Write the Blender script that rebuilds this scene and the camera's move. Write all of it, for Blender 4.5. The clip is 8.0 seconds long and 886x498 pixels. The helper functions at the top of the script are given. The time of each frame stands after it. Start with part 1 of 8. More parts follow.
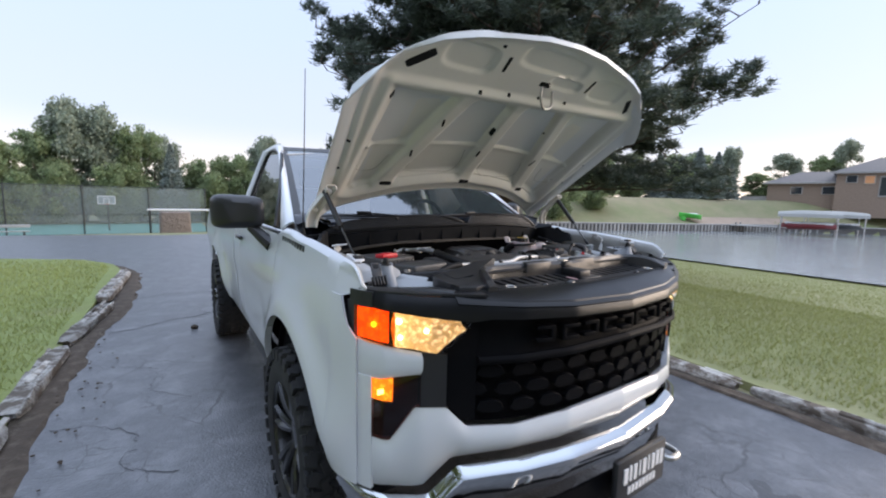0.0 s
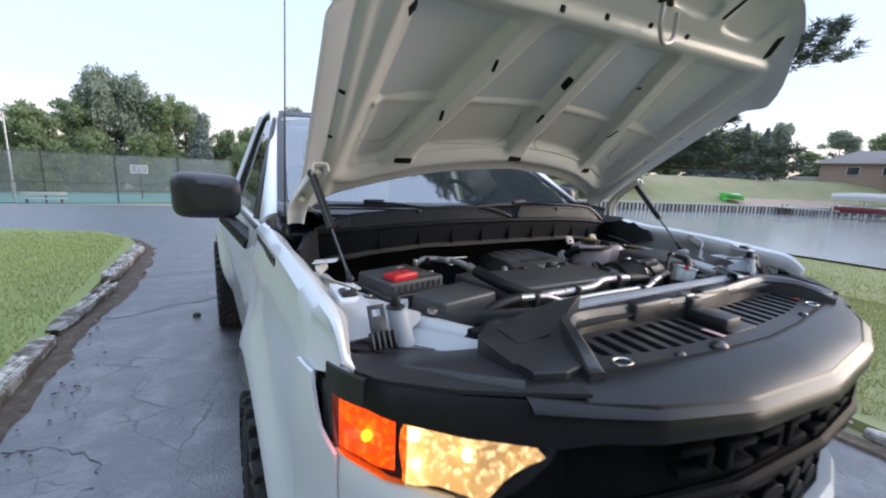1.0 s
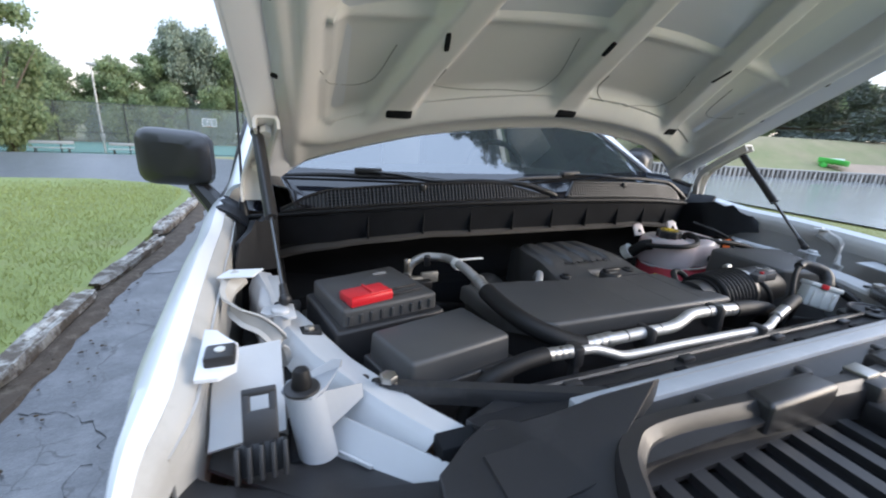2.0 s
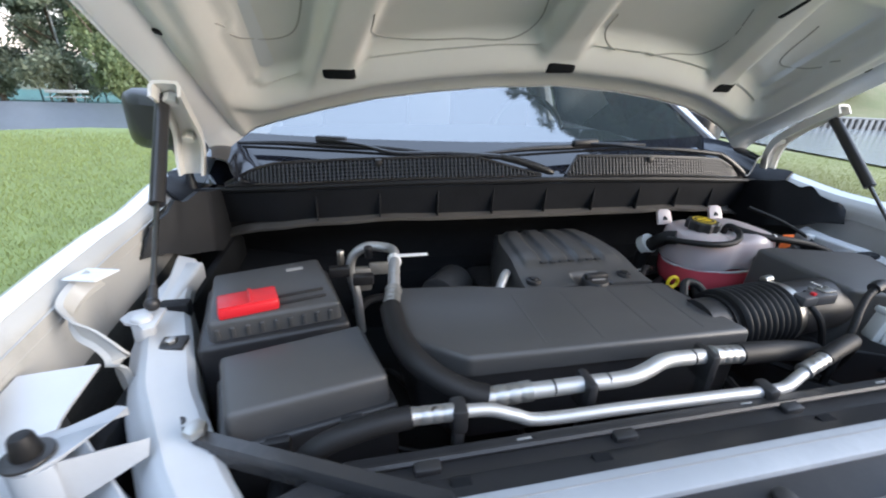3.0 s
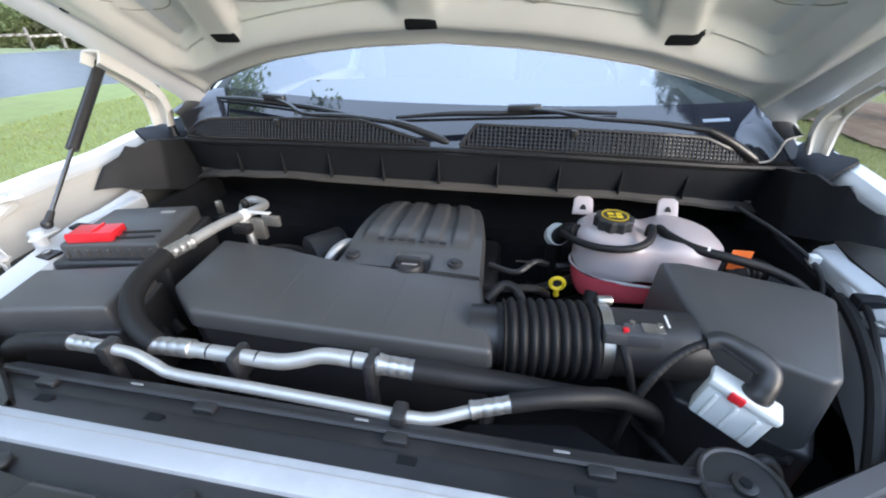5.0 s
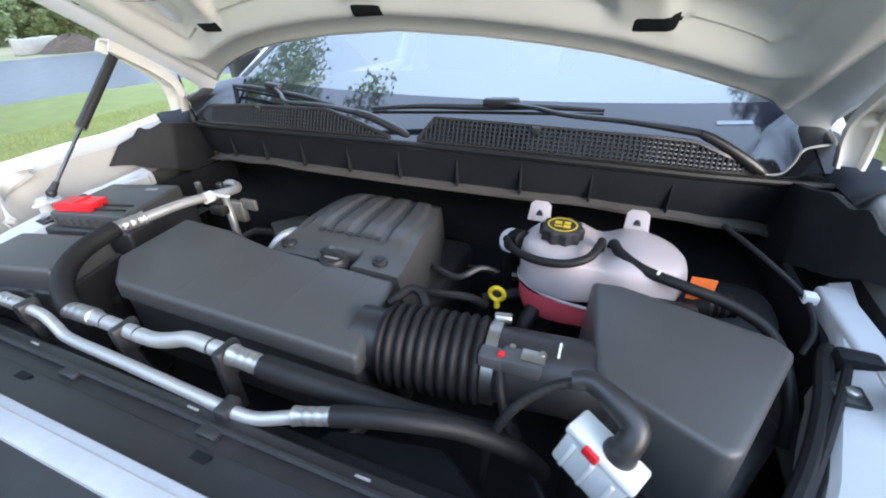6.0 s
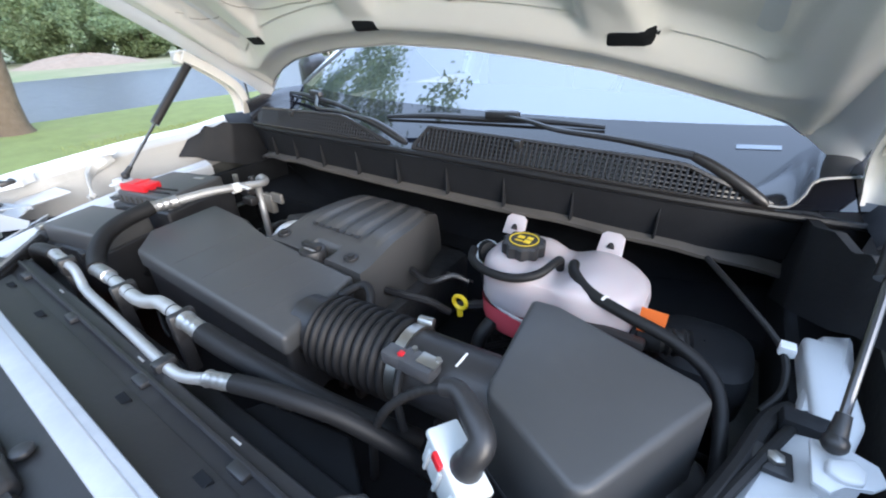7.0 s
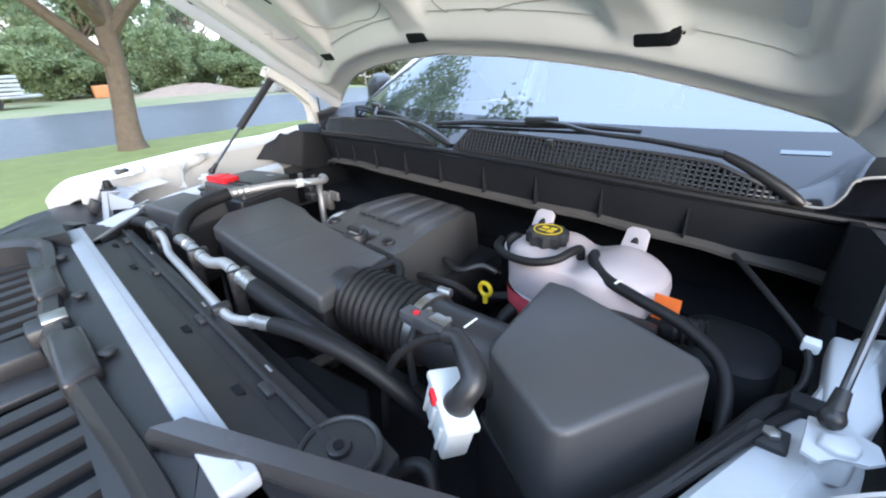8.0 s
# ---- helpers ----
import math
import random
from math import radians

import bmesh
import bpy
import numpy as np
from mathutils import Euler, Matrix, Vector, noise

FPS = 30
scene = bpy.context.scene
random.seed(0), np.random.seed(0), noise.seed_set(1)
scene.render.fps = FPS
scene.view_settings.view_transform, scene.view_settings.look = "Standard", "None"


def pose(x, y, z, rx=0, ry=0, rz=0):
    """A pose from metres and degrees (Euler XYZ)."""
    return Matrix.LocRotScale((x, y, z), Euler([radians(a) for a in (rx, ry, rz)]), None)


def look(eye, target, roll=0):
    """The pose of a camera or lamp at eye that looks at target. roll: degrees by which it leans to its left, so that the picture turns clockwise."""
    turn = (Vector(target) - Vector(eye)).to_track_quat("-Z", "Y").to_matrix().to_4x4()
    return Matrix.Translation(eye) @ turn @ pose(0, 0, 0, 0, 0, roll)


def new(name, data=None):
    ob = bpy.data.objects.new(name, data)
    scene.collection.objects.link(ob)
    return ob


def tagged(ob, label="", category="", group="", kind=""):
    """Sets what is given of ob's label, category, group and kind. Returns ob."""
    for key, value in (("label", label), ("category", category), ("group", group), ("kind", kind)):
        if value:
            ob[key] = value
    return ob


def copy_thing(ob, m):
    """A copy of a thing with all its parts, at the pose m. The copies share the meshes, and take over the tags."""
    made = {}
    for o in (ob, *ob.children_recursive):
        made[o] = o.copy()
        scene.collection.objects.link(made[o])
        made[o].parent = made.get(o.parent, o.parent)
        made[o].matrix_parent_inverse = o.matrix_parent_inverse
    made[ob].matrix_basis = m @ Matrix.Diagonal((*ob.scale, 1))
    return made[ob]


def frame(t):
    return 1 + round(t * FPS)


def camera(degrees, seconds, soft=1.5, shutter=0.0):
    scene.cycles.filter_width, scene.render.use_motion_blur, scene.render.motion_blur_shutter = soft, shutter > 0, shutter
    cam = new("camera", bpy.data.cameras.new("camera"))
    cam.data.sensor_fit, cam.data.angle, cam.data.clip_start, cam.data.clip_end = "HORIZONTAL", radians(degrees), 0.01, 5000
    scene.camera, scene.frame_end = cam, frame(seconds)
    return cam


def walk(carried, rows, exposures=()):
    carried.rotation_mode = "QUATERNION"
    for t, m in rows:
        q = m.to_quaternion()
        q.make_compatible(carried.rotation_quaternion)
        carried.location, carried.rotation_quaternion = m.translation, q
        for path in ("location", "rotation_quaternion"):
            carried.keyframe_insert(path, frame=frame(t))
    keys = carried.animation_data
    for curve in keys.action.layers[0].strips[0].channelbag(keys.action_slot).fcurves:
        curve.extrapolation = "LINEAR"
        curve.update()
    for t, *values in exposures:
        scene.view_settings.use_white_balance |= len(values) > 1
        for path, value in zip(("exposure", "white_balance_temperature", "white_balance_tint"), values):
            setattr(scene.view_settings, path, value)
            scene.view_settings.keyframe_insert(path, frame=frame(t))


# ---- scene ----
cam = camera(94.7, 8.0, soft=2.0, shutter=0.3)
PATH = [
    (0, (-1.47, -0.984, 1.608), (-0.357, 0.66, 1.37), 1.4),
    (0.5, (-1.291, -0.678, 1.643), (-0.258, 1.007, 1.34), 2.6),
    (1, (-1.142, -0.379, 1.65), (-0.136, 1.311, 1.286), 2.4),
    (1.5, (-0.987, -0.156, 1.65), (-0.058, 1.553, 1.187), 2.5),
    (1.7, (-0.912, -0.099, 1.653), (-0.045, 1.634, 1.155), 2.9),
    (2.8, (-0.559, 0.034, 1.702), (-0.083, 1.815, 0.927), 2.5),
    (3, (-0.484, 0.055, 1.705), (-0.064, 1.839, 0.906), 2.4),
    (3.5, (-0.311, 0.091, 1.729), (-0.063, 1.871, 0.851), 1.6),
    (4, (-0.137, 0.084, 1.742), (-0.084, 1.85, 0.805), 0.9),
    (4.5, (0.047, 0.063, 1.753), (-0.094, 1.796, 0.766), 0.3),
    (5, (0.18, 0.074, 1.748), (-0.135, 1.765, 0.729), -0.4),
    (5.2, (0.232, 0.09, 1.747), (-0.151, 1.766, 0.725), -0.4),
    (6.3, (0.502, 0.218, 1.723), (-0.252, 1.761, 0.699), -1.4),
    (6.5, (0.545, 0.233, 1.722), (-0.281, 1.746, 0.708), -1.2),
    (7, (0.635, 0.267, 1.724), (-0.37, 1.695, 0.749), -1.8),
    (7.5, (0.694, 0.26, 1.711), (-0.45, 1.616, 0.787), -2.2),
    (8, (0.731, 0.234, 1.679), (-0.528, 1.533, 0.827), -2.2),
]
walk(cam, [(t, look(eye, target, roll)) for t, eye, target, roll in PATH],
     exposures=[(0.0, 0.97, 6600, 15), (1.0, 1.14, 6350, 14), (1.7, 1.32, 6250, 12), (2.8, 1.68, 6250, 11), (5.0, 2.06, 6150, 10), (8.0, 2.13, 5900, 10)])

# ---- world and light: hazy evening sky, the low sun's glow beyond the lake ----
world = bpy.data.worlds.new("evening_sky")
scene.world = world
world.use_nodes = True
wn, wl = world.node_tree.nodes, world.node_tree.links
sky = wn.new("ShaderNodeTexSky")
sky.sky_type = "NISHITA"
sky.sun_disc = False
sky.sun_elevation = radians(11.0)
sky.sun_rotation = radians(116.0)
sky.altitude = 200
sky.air_density, sky.dust_density, sky.ozone_density = 1.0, 1.5, 1.5
# evening haze: pale and warm towards the horizon
coord = wn.new("ShaderNodeTexCoord")
split = wn.new("ShaderNodeSeparateXYZ")
wl.new(coord.outputs["Generated"], split.inputs["Vector"])
haze = wn.new("ShaderNodeValToRGB")
haze.color_ramp.interpolation = "EASE"
haze.color_ramp.elements[0].position, haze.color_ramp.elements[0].color = 0.0, (7.9, 6.9, 6.2, 1)
haze.color_ramp.elements[1].position, haze.color_ramp.elements[1].color = 1.0, (9.3, 11.6, 15.2, 1)
for place, tone in ((0.16, (4.5, 5.2, 6.4)), (0.38, (4.3, 5.3, 7.2))):
    haze.color_ramp.elements.new(place).color = (*tone, 1)
wl.new(split.outputs["Z"], haze.inputs["Fac"])
blend = wn.new("ShaderNodeMix")
blend.data_type = "RGBA"
blend.inputs["Factor"].default_value = 0.8
wl.new(sky.outputs["Color"], blend.inputs["A"])
wl.new(haze.outputs["Color"], blend.inputs["B"])
wn["Background"].inputs["Strength"].default_value = 0.1
wl.new(blend.outputs["Result"], wn["Background"].inputs["Color"])
sun = new("sun", bpy.data.lights.new("sun", "SUN"))
sun.data.energy, sun.data.angle, sun.data.color = 1.7, radians(45), (1.0, 0.88, 0.74)
sun.matrix_world = look((0, 0, 30), (-30 * math.cos(radians(26)), 30 * math.sin(radians(26)), 30 - 6))

# ---- materials ----
def mat(name, color, rough=0.5, metal=0.0, vary=0.12, scale=6.0, bump=0.0, bump_scale=60.0, coat=0.0, spec=0.5, random_value=0.0, stain=None, stain_scale=1.5, stain_at=(0.5, 0.7)):
    m = bpy.data.materials.new(name)
    m.use_nodes = True
    n, l = m.node_tree.nodes, m.node_tree.links
    b = n["Principled BSDF"]
    b.inputs["Roughness"].default_value = rough
    b.inputs["Metallic"].default_value = metal
    b.inputs["Coat Weight"].default_value = coat
    b.inputs["Coat Roughness"].default_value = 0.03
    b.inputs["Specular IOR Level"].default_value = spec
    tc = n.new("ShaderNodeTexCoord")
    nz = n.new("ShaderNodeTexNoise")
    nz.inputs["Scale"].default_value = scale
    nz.inputs["Detail"].default_value = 6.0
    nz.inputs["Roughness"].default_value = 0.65
    l.new(tc.outputs["Object"], nz.inputs["Vector"])
    mix = n.new("ShaderNodeMix")
    mix.data_type = "RGBA"
    lo = [max(0.0, c * (1 - vary)) for c in color]
    hi = [min(1.0, c * (1 + vary)) for c in color]
    mix.inputs["A"].default_value = (*lo, 1)
    mix.inputs["B"].default_value = (*hi, 1)
    l.new(nz.outputs["Fac"], mix.inputs["Factor"])
    out = mix.outputs["Result"]
    if stain:
        nz2 = n.new("ShaderNodeTexNoise")
        nz2.inputs["Scale"].default_value = stain_scale
        nz2.inputs["Detail"].default_value = 8.0
        nz2.inputs["Roughness"].default_value = 0.7
        l.new(tc.outputs["Object"], nz2.inputs["Vector"])
        mr = n.new("ShaderNodeMapRange")
        mr.inputs["From Min"].default_value, mr.inputs["From Max"].default_value = stain_at
        l.new(nz2.outputs["Fac"], mr.inputs["Value"])
        mix2 = n.new("ShaderNodeMix")
        mix2.data_type = "RGBA"
        l.new(mr.outputs["Result"], mix2.inputs["Factor"])
        l.new(out, mix2.inputs["A"])
        mix2.inputs["B"].default_value = (*stain, 1)
        out = mix2.outputs["Result"]
    if random_value:
        oi = n.new("ShaderNodeObjectInfo")
        hs = n.new("ShaderNodeHueSaturation")
        mr2 = n.new("ShaderNodeMapRange")
        mr2.inputs["To Min"].default_value, mr2.inputs["To Max"].default_value = 1 - random_value, 1 + random_value
        l.new(oi.outputs["Random"], mr2.inputs["Value"])
        l.new(mr2.outputs["Result"], hs.inputs["Value"])
        l.new(out, hs.inputs["Color"])
        out = hs.outputs["Color"]
    l.new(out, b.inputs["Base Color"])
    if bump:
        bz = n.new("ShaderNodeTexNoise")
        bz.inputs["Scale"].default_value = bump_scale
        bz.inputs["Detail"].default_value = 4.0
        l.new(tc.outputs["Object"], bz.inputs["Vector"])
        bp = n.new("ShaderNodeBump")
        bp.inputs["Strength"].default_value = bump
        bp.inputs["Distance"].default_value = 0.4 / bump_scale
        l.new(bz.outputs["Fac"], bp.inputs["Height"])
        l.new(bp.outputs["Normal"], b.inputs["Normal"])
    return m


def leaf_mat(name, color, vary=0.45, rough=0.6, trans=0.25):
    m = mat(name, color, rough, vary=0.2, scale=0.8)
    n, l = m.node_tree.nodes, m.node_tree.links
    b = n["Principled BSDF"]
    src = b.inputs["Base Color"].links[0].from_socket
    geo = n.new("ShaderNodeNewGeometry")
    hs = n.new("ShaderNodeHueSaturation")
    mr = n.new("ShaderNodeMapRange")
    mr.inputs["To Min"].default_value, mr.inputs["To Max"].default_value = 1 - vary, 1 + vary
    l.new(geo.outputs["Random Per Island"], mr.inputs["Value"])
    l.new(mr.outputs["Result"], hs.inputs["Value"])
    l.new(src, hs.inputs["Color"])
    l.new(hs.outputs["Color"], b.inputs["Base Color"])
    tr = n.new("ShaderNodeBsdfTranslucent")
    l.new(hs.outputs["Color"], tr.inputs["Color"])
    ms = n.new("ShaderNodeMixShader")
    ms.inputs["Fac"].default_value = trans
    l.new(b.outputs["BSDF"], ms.inputs[1])
    l.new(tr.outputs["BSDF"], ms.inputs[2])
    l.new(ms.outputs["Shader"], n["Material Output"].inputs["Surface"])
    return m


def glass_mat(name, tint, rough=0.0, ior=1.5, pale_film=0.0):
    m = bpy.data.materials.new(name)
    m.use_nodes = True
    n, l = m.node_tree.nodes, m.node_tree.links
    n.remove(n["Principled BSDF"])
    fr = n.new("ShaderNodeFresnel")
    fr.inputs["IOR"].default_value = ior
    tr = n.new("ShaderNodeBsdfTransparent")
    tr.inputs["Color"].default_value = (*tint, 1)
    gl = n.new("ShaderNodeBsdfGlossy")
    gl.inputs["Roughness"].default_value = rough
    gl.inputs["Color"].default_value = (0.95, 0.97, 1.0, 1)
    ms = n.new("ShaderNodeMixShader")
    l.new(fr.outputs["Fac"], ms.inputs["Fac"])
    l.new(tr.outputs["BSDF"], ms.inputs[1])
    l.new(gl.outputs["BSDF"], ms.inputs[2])
    out = ms.outputs["Shader"]
    if pale_film:
        # a thin, uneven film of pale blue-green
        df = n.new("ShaderNodeBsdfDiffuse")
        df.inputs["Color"].default_value = (0.62, 0.78, 0.82, 1)
        nz = n.new("ShaderNodeTexNoise")
        nz.inputs["Scale"].default_value = 3.0
        nz.inputs["Detail"].default_value = 6.0
        mr = n.new("ShaderNodeMapRange")
        mr.inputs["To Min"].default_value, mr.inputs["To Max"].default_value = pale_film * 0.5, pale_film * 1.5
        l.new(nz.outputs["Fac"], mr.inputs["Value"])
        film = n.new("ShaderNodeMixShader")
        l.new(mr.outputs["Result"], film.inputs["Fac"])
        l.new(out, film.inputs[1])
        l.new(df.outputs["BSDF"], film.inputs[2])
        out = film.outputs["Shader"]
    l.new(out, n["Material Output"].inputs["Surface"])
    return m


def glow_mat(name, color, strength):
    m = mat(name, color, 0.3)
    b = m.node_tree.nodes["Principled BSDF"]
    b.inputs["Emission Color"].default_value = (*color, 1)
    b.inputs["Emission Strength"].default_value = strength
    return m


WHITE = mat("white_car_paint", (0.72, 0.73, 0.745), 0.28, vary=0.02, scale=3, coat=0.6)
PRIMER = mat("white_inner_paint", (0.74, 0.725, 0.69), 0.30, vary=0.06, scale=5, coat=0.3, bump=0.04, bump_scale=35)
# body white set greyer: the shade under the bonnet is in the colour
RAIL = mat("shade_darkened_rail_white", (0.52, 0.535, 0.555), 0.38, vary=0.08, scale=8, bump=0.05, bump_scale=60, stain=(0.5, 0.5, 0.5), stain_scale=9, stain_at=(0.58, 0.75))
# the same white darker again, for the shaded inner fender
FLANGE = mat("shade_darkened_fender_white", (0.42, 0.415, 0.40), 0.5, vary=0.1, scale=7, bump=0.05, bump_scale=50, stain=(0.33, 0.325, 0.31), stain_scale=6, stain_at=(0.52, 0.72))
ROD = mat("dark_plated_rod", (0.14, 0.14, 0.145), 0.3, metal=1.0, vary=0.15, scale=30)
BRACE = mat("gloss_black_steel", (0.03, 0.03, 0.032), 0.27, vary=0.2, scale=12, bump=0.04, bump_scale=120, stain=(0.055, 0.052, 0.05), stain_scale=8, stain_at=(0.55, 0.7))
# darkest white, to hold back the sky's light on the bar and brackets
TIE = mat("shade_darkened_bar_white", (0.34, 0.36, 0.39), 0.45, vary=0.12, scale=9, bump=0.06, bump_scale=60, stain=(0.42, 0.44, 0.47), stain_scale=5, stain_at=(0.5, 0.7))
BLACK = mat("black_plastic", (0.022, 0.022, 0.024), 0.42, vary=0.25, scale=20, bump=0.25, bump_scale=500)
SATIN = mat("satin_black_plastic", (0.024, 0.023, 0.024), 0.34, vary=0.15, scale=12, bump=0.15, bump_scale=650)
COVER = mat("grey_black_cover", (0.062, 0.062, 0.063), 0.42, vary=0.12, scale=9, bump=0.12, bump_scale=700, stain=(0.072, 0.072, 0.073), stain_scale=5, stain_at=(0.55, 0.8))
COWL = mat("matt_black_bulkhead", (0.017, 0.018, 0.0205), 0.55, vary=0.4, scale=10, bump=0.3, bump_scale=200, spec=0.14, stain=(0.019, 0.019, 0.021), stain_scale=7, stain_at=(0.55, 0.75))
GRIME = mat("dusty_black_panel", (0.023, 0.023, 0.025), 0.40, spec=0.38, vary=0.3, scale=6, bump=0.07, bump_scale=200, stain=(0.036, 0.036, 0.038), stain_scale=7, stain_at=(0.55, 0.75))
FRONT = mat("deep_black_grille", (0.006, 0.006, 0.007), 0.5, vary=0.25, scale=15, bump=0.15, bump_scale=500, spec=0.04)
# near-black for the shade painted into cavities, and for plain black parts
DARK = mat("black_and_cavity_shade", (0.012, 0.013, 0.015), 0.75, vary=0.5, scale=8, spec=0.12)
# dark grey that stands for the bonnet's shade deep in the fender wells
WELL_SHADE = mat("fender_well_shade", (0.05, 0.052, 0.05), 0.7, vary=0.4, scale=7, bump=0.4, bump_scale=90)
RUBBER = mat("rubber_hose", (0.0105, 0.0105, 0.0115), 0.55, spec=0.3, vary=0.3, scale=30, bump=0.2, bump_scale=300)
ALU = mat("brushed_aluminium", (0.52, 0.52, 0.52), 0.5, metal=0.75, vary=0.12, scale=25, bump=0.06, bump_scale=250, stain=(0.4, 0.39, 0.37), stain_scale=18, stain_at=(0.58, 0.75))
STEEL = mat("zinc_steel", (0.45, 0.44, 0.42), 0.38, metal=1.0, vary=0.2, scale=40)
CHROME = mat("chrome", (0.48, 0.49, 0.50), 0.05, metal=1.0, vary=0.03, scale=4)
TYRE = mat("tyre_rubber", (0.018, 0.018, 0.019), 0.75, vary=0.3, scale=14, bump=0.4, bump_scale=160, stain=(0.05, 0.047, 0.043), stain_scale=4)
RIM = mat("black_rim", (0.012, 0.012, 0.013), 0.25, vary=0.1, coat=0.4)
RED = mat("red_plastic", (0.62, 0.02, 0.03), 0.35, vary=0.12, scale=30, bump=0.1, bump_scale=300)
YELLOW = mat("yellow_plastic", (0.75, 0.55, 0.02), 0.4, vary=0.1)
ORANGE = mat("orange_label", (0.85, 0.19, 0.04), 0.5, vary=0.08, scale=30)
PALE = mat("pale_grey_plastic", (0.62, 0.64, 0.63), 0.45, vary=0.08, scale=40, bump=0.1, bump_scale=200)
MARK = mat("white_mark", (0.8, 0.8, 0.8), 0.5, vary=0.05)
GREYMARK = mat("grey_mark", (0.3, 0.3, 0.3), 0.5, vary=0.1)
TAN = mat("tan_dust_ledge", (0.10, 0.091, 0.082), 0.6, vary=0.3, scale=12, bump=0.2, bump_scale=120)


# ---- mesh tools ----
def part(name, bm, material, parent, label="", sharp=35):
    me = bpy.data.meshes.new(name)
    bmesh.ops.recalc_face_normals(bm, faces=bm.faces)
    bm.to_mesh(me)
    bm.free()
    me.materials.append(material)
    me.polygons.foreach_set("use_smooth", [True] * len(me.polygons))
    me.set_sharp_from_angle(angle=radians(sharp))
    ob = new(name, me)
    if parent and parent.parent and parent.parent.parent:
        parent = parent.parent
    if parent:
        ob.parent = parent
    if label:
        ob["label"] = label
    return ob


def pane_part(name, bm, material, parent, label="", out=(0, -1, 0.6)):
    """A single sheet of glass whose faces all look outwards."""
    bm.normal_update()
    d = Vector(out)
    bad = [f for f in bm.faces if f.normal.dot(d) < 0]
    bmesh.ops.reverse_faces(bm, faces=bad)
    me = bpy.data.meshes.new(name)
    bm.to_mesh(me)
    bm.free()
    me.materials.append(material)
    me.polygons.foreach_set("use_smooth", [True] * len(me.polygons))
    ob = new(name, me)
    ob.parent = parent
    ob.visible_shadow = False
    if label:
        ob["label"] = label
    return ob


def root(name, label, category, kind="", group="", at=(0, 0, 0)):
    ob = new(name)
    ob.location = at
    return tagged(ob, label, category, group, kind)


def raw(name, verts, faces, material, parent=None, smooth=False):
    me = bpy.data.meshes.new(name)
    me.from_pydata([tuple(v) for v in verts], [], faces)
    me.materials.append(material)
    me.polygons.foreach_set("use_smooth", [smooth] * len(me.polygons))
    ob = new(name, me)
    if parent:
        ob.parent = parent
    return ob


def box(bm, cx, cy, cz, sx, sy, sz, bev=0.0, m=None, seg=2):
    r = bmesh.ops.create_cube(bm, size=1.0, matrix=(m or Matrix()) @ Matrix.Translation((cx, cy, cz)) @ Matrix.Diagonal((sx, sy, sz, 1)))
    if bev:
        edges = list({e for v in r["verts"] for e in v.link_edges})
        bmesh.ops.bevel(bm, geom=edges, offset=bev, segments=seg, affect="EDGES", profile=0.5)
    return bm


def box_bm(*a, **k):
    return box(bmesh.new(), *a, **k)


def cyl(bm, p, q, r0, r1=None, n=24, bev=0.0):
    p, q = Vector(p), Vector(q)
    d = q - p
    m = Matrix.Translation((p + q) / 2) @ d.to_track_quat("Z", "Y").to_matrix().to_4x4()
    r = bmesh.ops.create_cone(bm, cap_ends=True, segments=n, radius1=r0, radius2=r0 if r1 is None else r1, depth=d.length, matrix=m)
    if bev:
        es = {e for v in r["verts"] for e in v.link_edges if abs((e.verts[0].co - e.verts[1].co).normalized().dot(d.normalized())) < 0.2}
        bmesh.ops.bevel(bm, geom=list(es), offset=bev, segments=2, affect="EDGES", profile=0.5)
    return bm


def prism(poly, z0, z1, bev=0.006, draft=0.0, bm=None, seg=3, top=None):
    """A plate or box with the outline poly; draft widens the foot; top(x, y) bends the upper face."""
    bm = bm or bmesh.new()
    cx = sum(p[0] for p in poly) / len(poly)
    cy = sum(p[1] for p in poly) / len(poly)
    hi = [bm.verts.new((x, y, z1 + (top(x, y) if top else 0))) for x, y in poly]
    lo = [bm.verts.new((x + (x - cx) * draft, y + (y - cy) * draft, z0)) for x, y in poly]
    k = len(poly)
    f = bm.faces.new(hi)
    bm.faces.new(lo[::-1])
    sides = [bm.faces.new((hi[i], lo[i], lo[(i + 1) % k], hi[(i + 1) % k])) for i in range(k)]
    if bev:
        es = list(set(f.edges) | {e for s in sides for e in s.edges if abs(e.verts[0].co.z - e.verts[1].co.z) > abs(z1 - z0) * 0.4})
        bmesh.ops.bevel(bm, geom=es, offset=bev, segments=seg, affect="EDGES", profile=0.5, clamp_overlap=True)
    return bm


def smooth_path(pts, sub=8):
    pts = [Vector(p) for p in pts]
    if sub <= 1 or len(pts) < 3:
        return pts
    ext = [2 * pts[0] - pts[1], *pts, 2 * pts[-1] - pts[-2]]
    out = []
    for i in range(1, len(ext) - 2):
        a, b, c, d = ext[i - 1:i + 3]
        for k in range(sub):
            t = k / sub
            out.append(0.5 * ((2 * b) + (c - a) * t + (2 * a - 5 * b + 4 * c - d) * t * t + (3 * b - a - 3 * c + d) * t ** 3))
    return out + [pts[-1]]


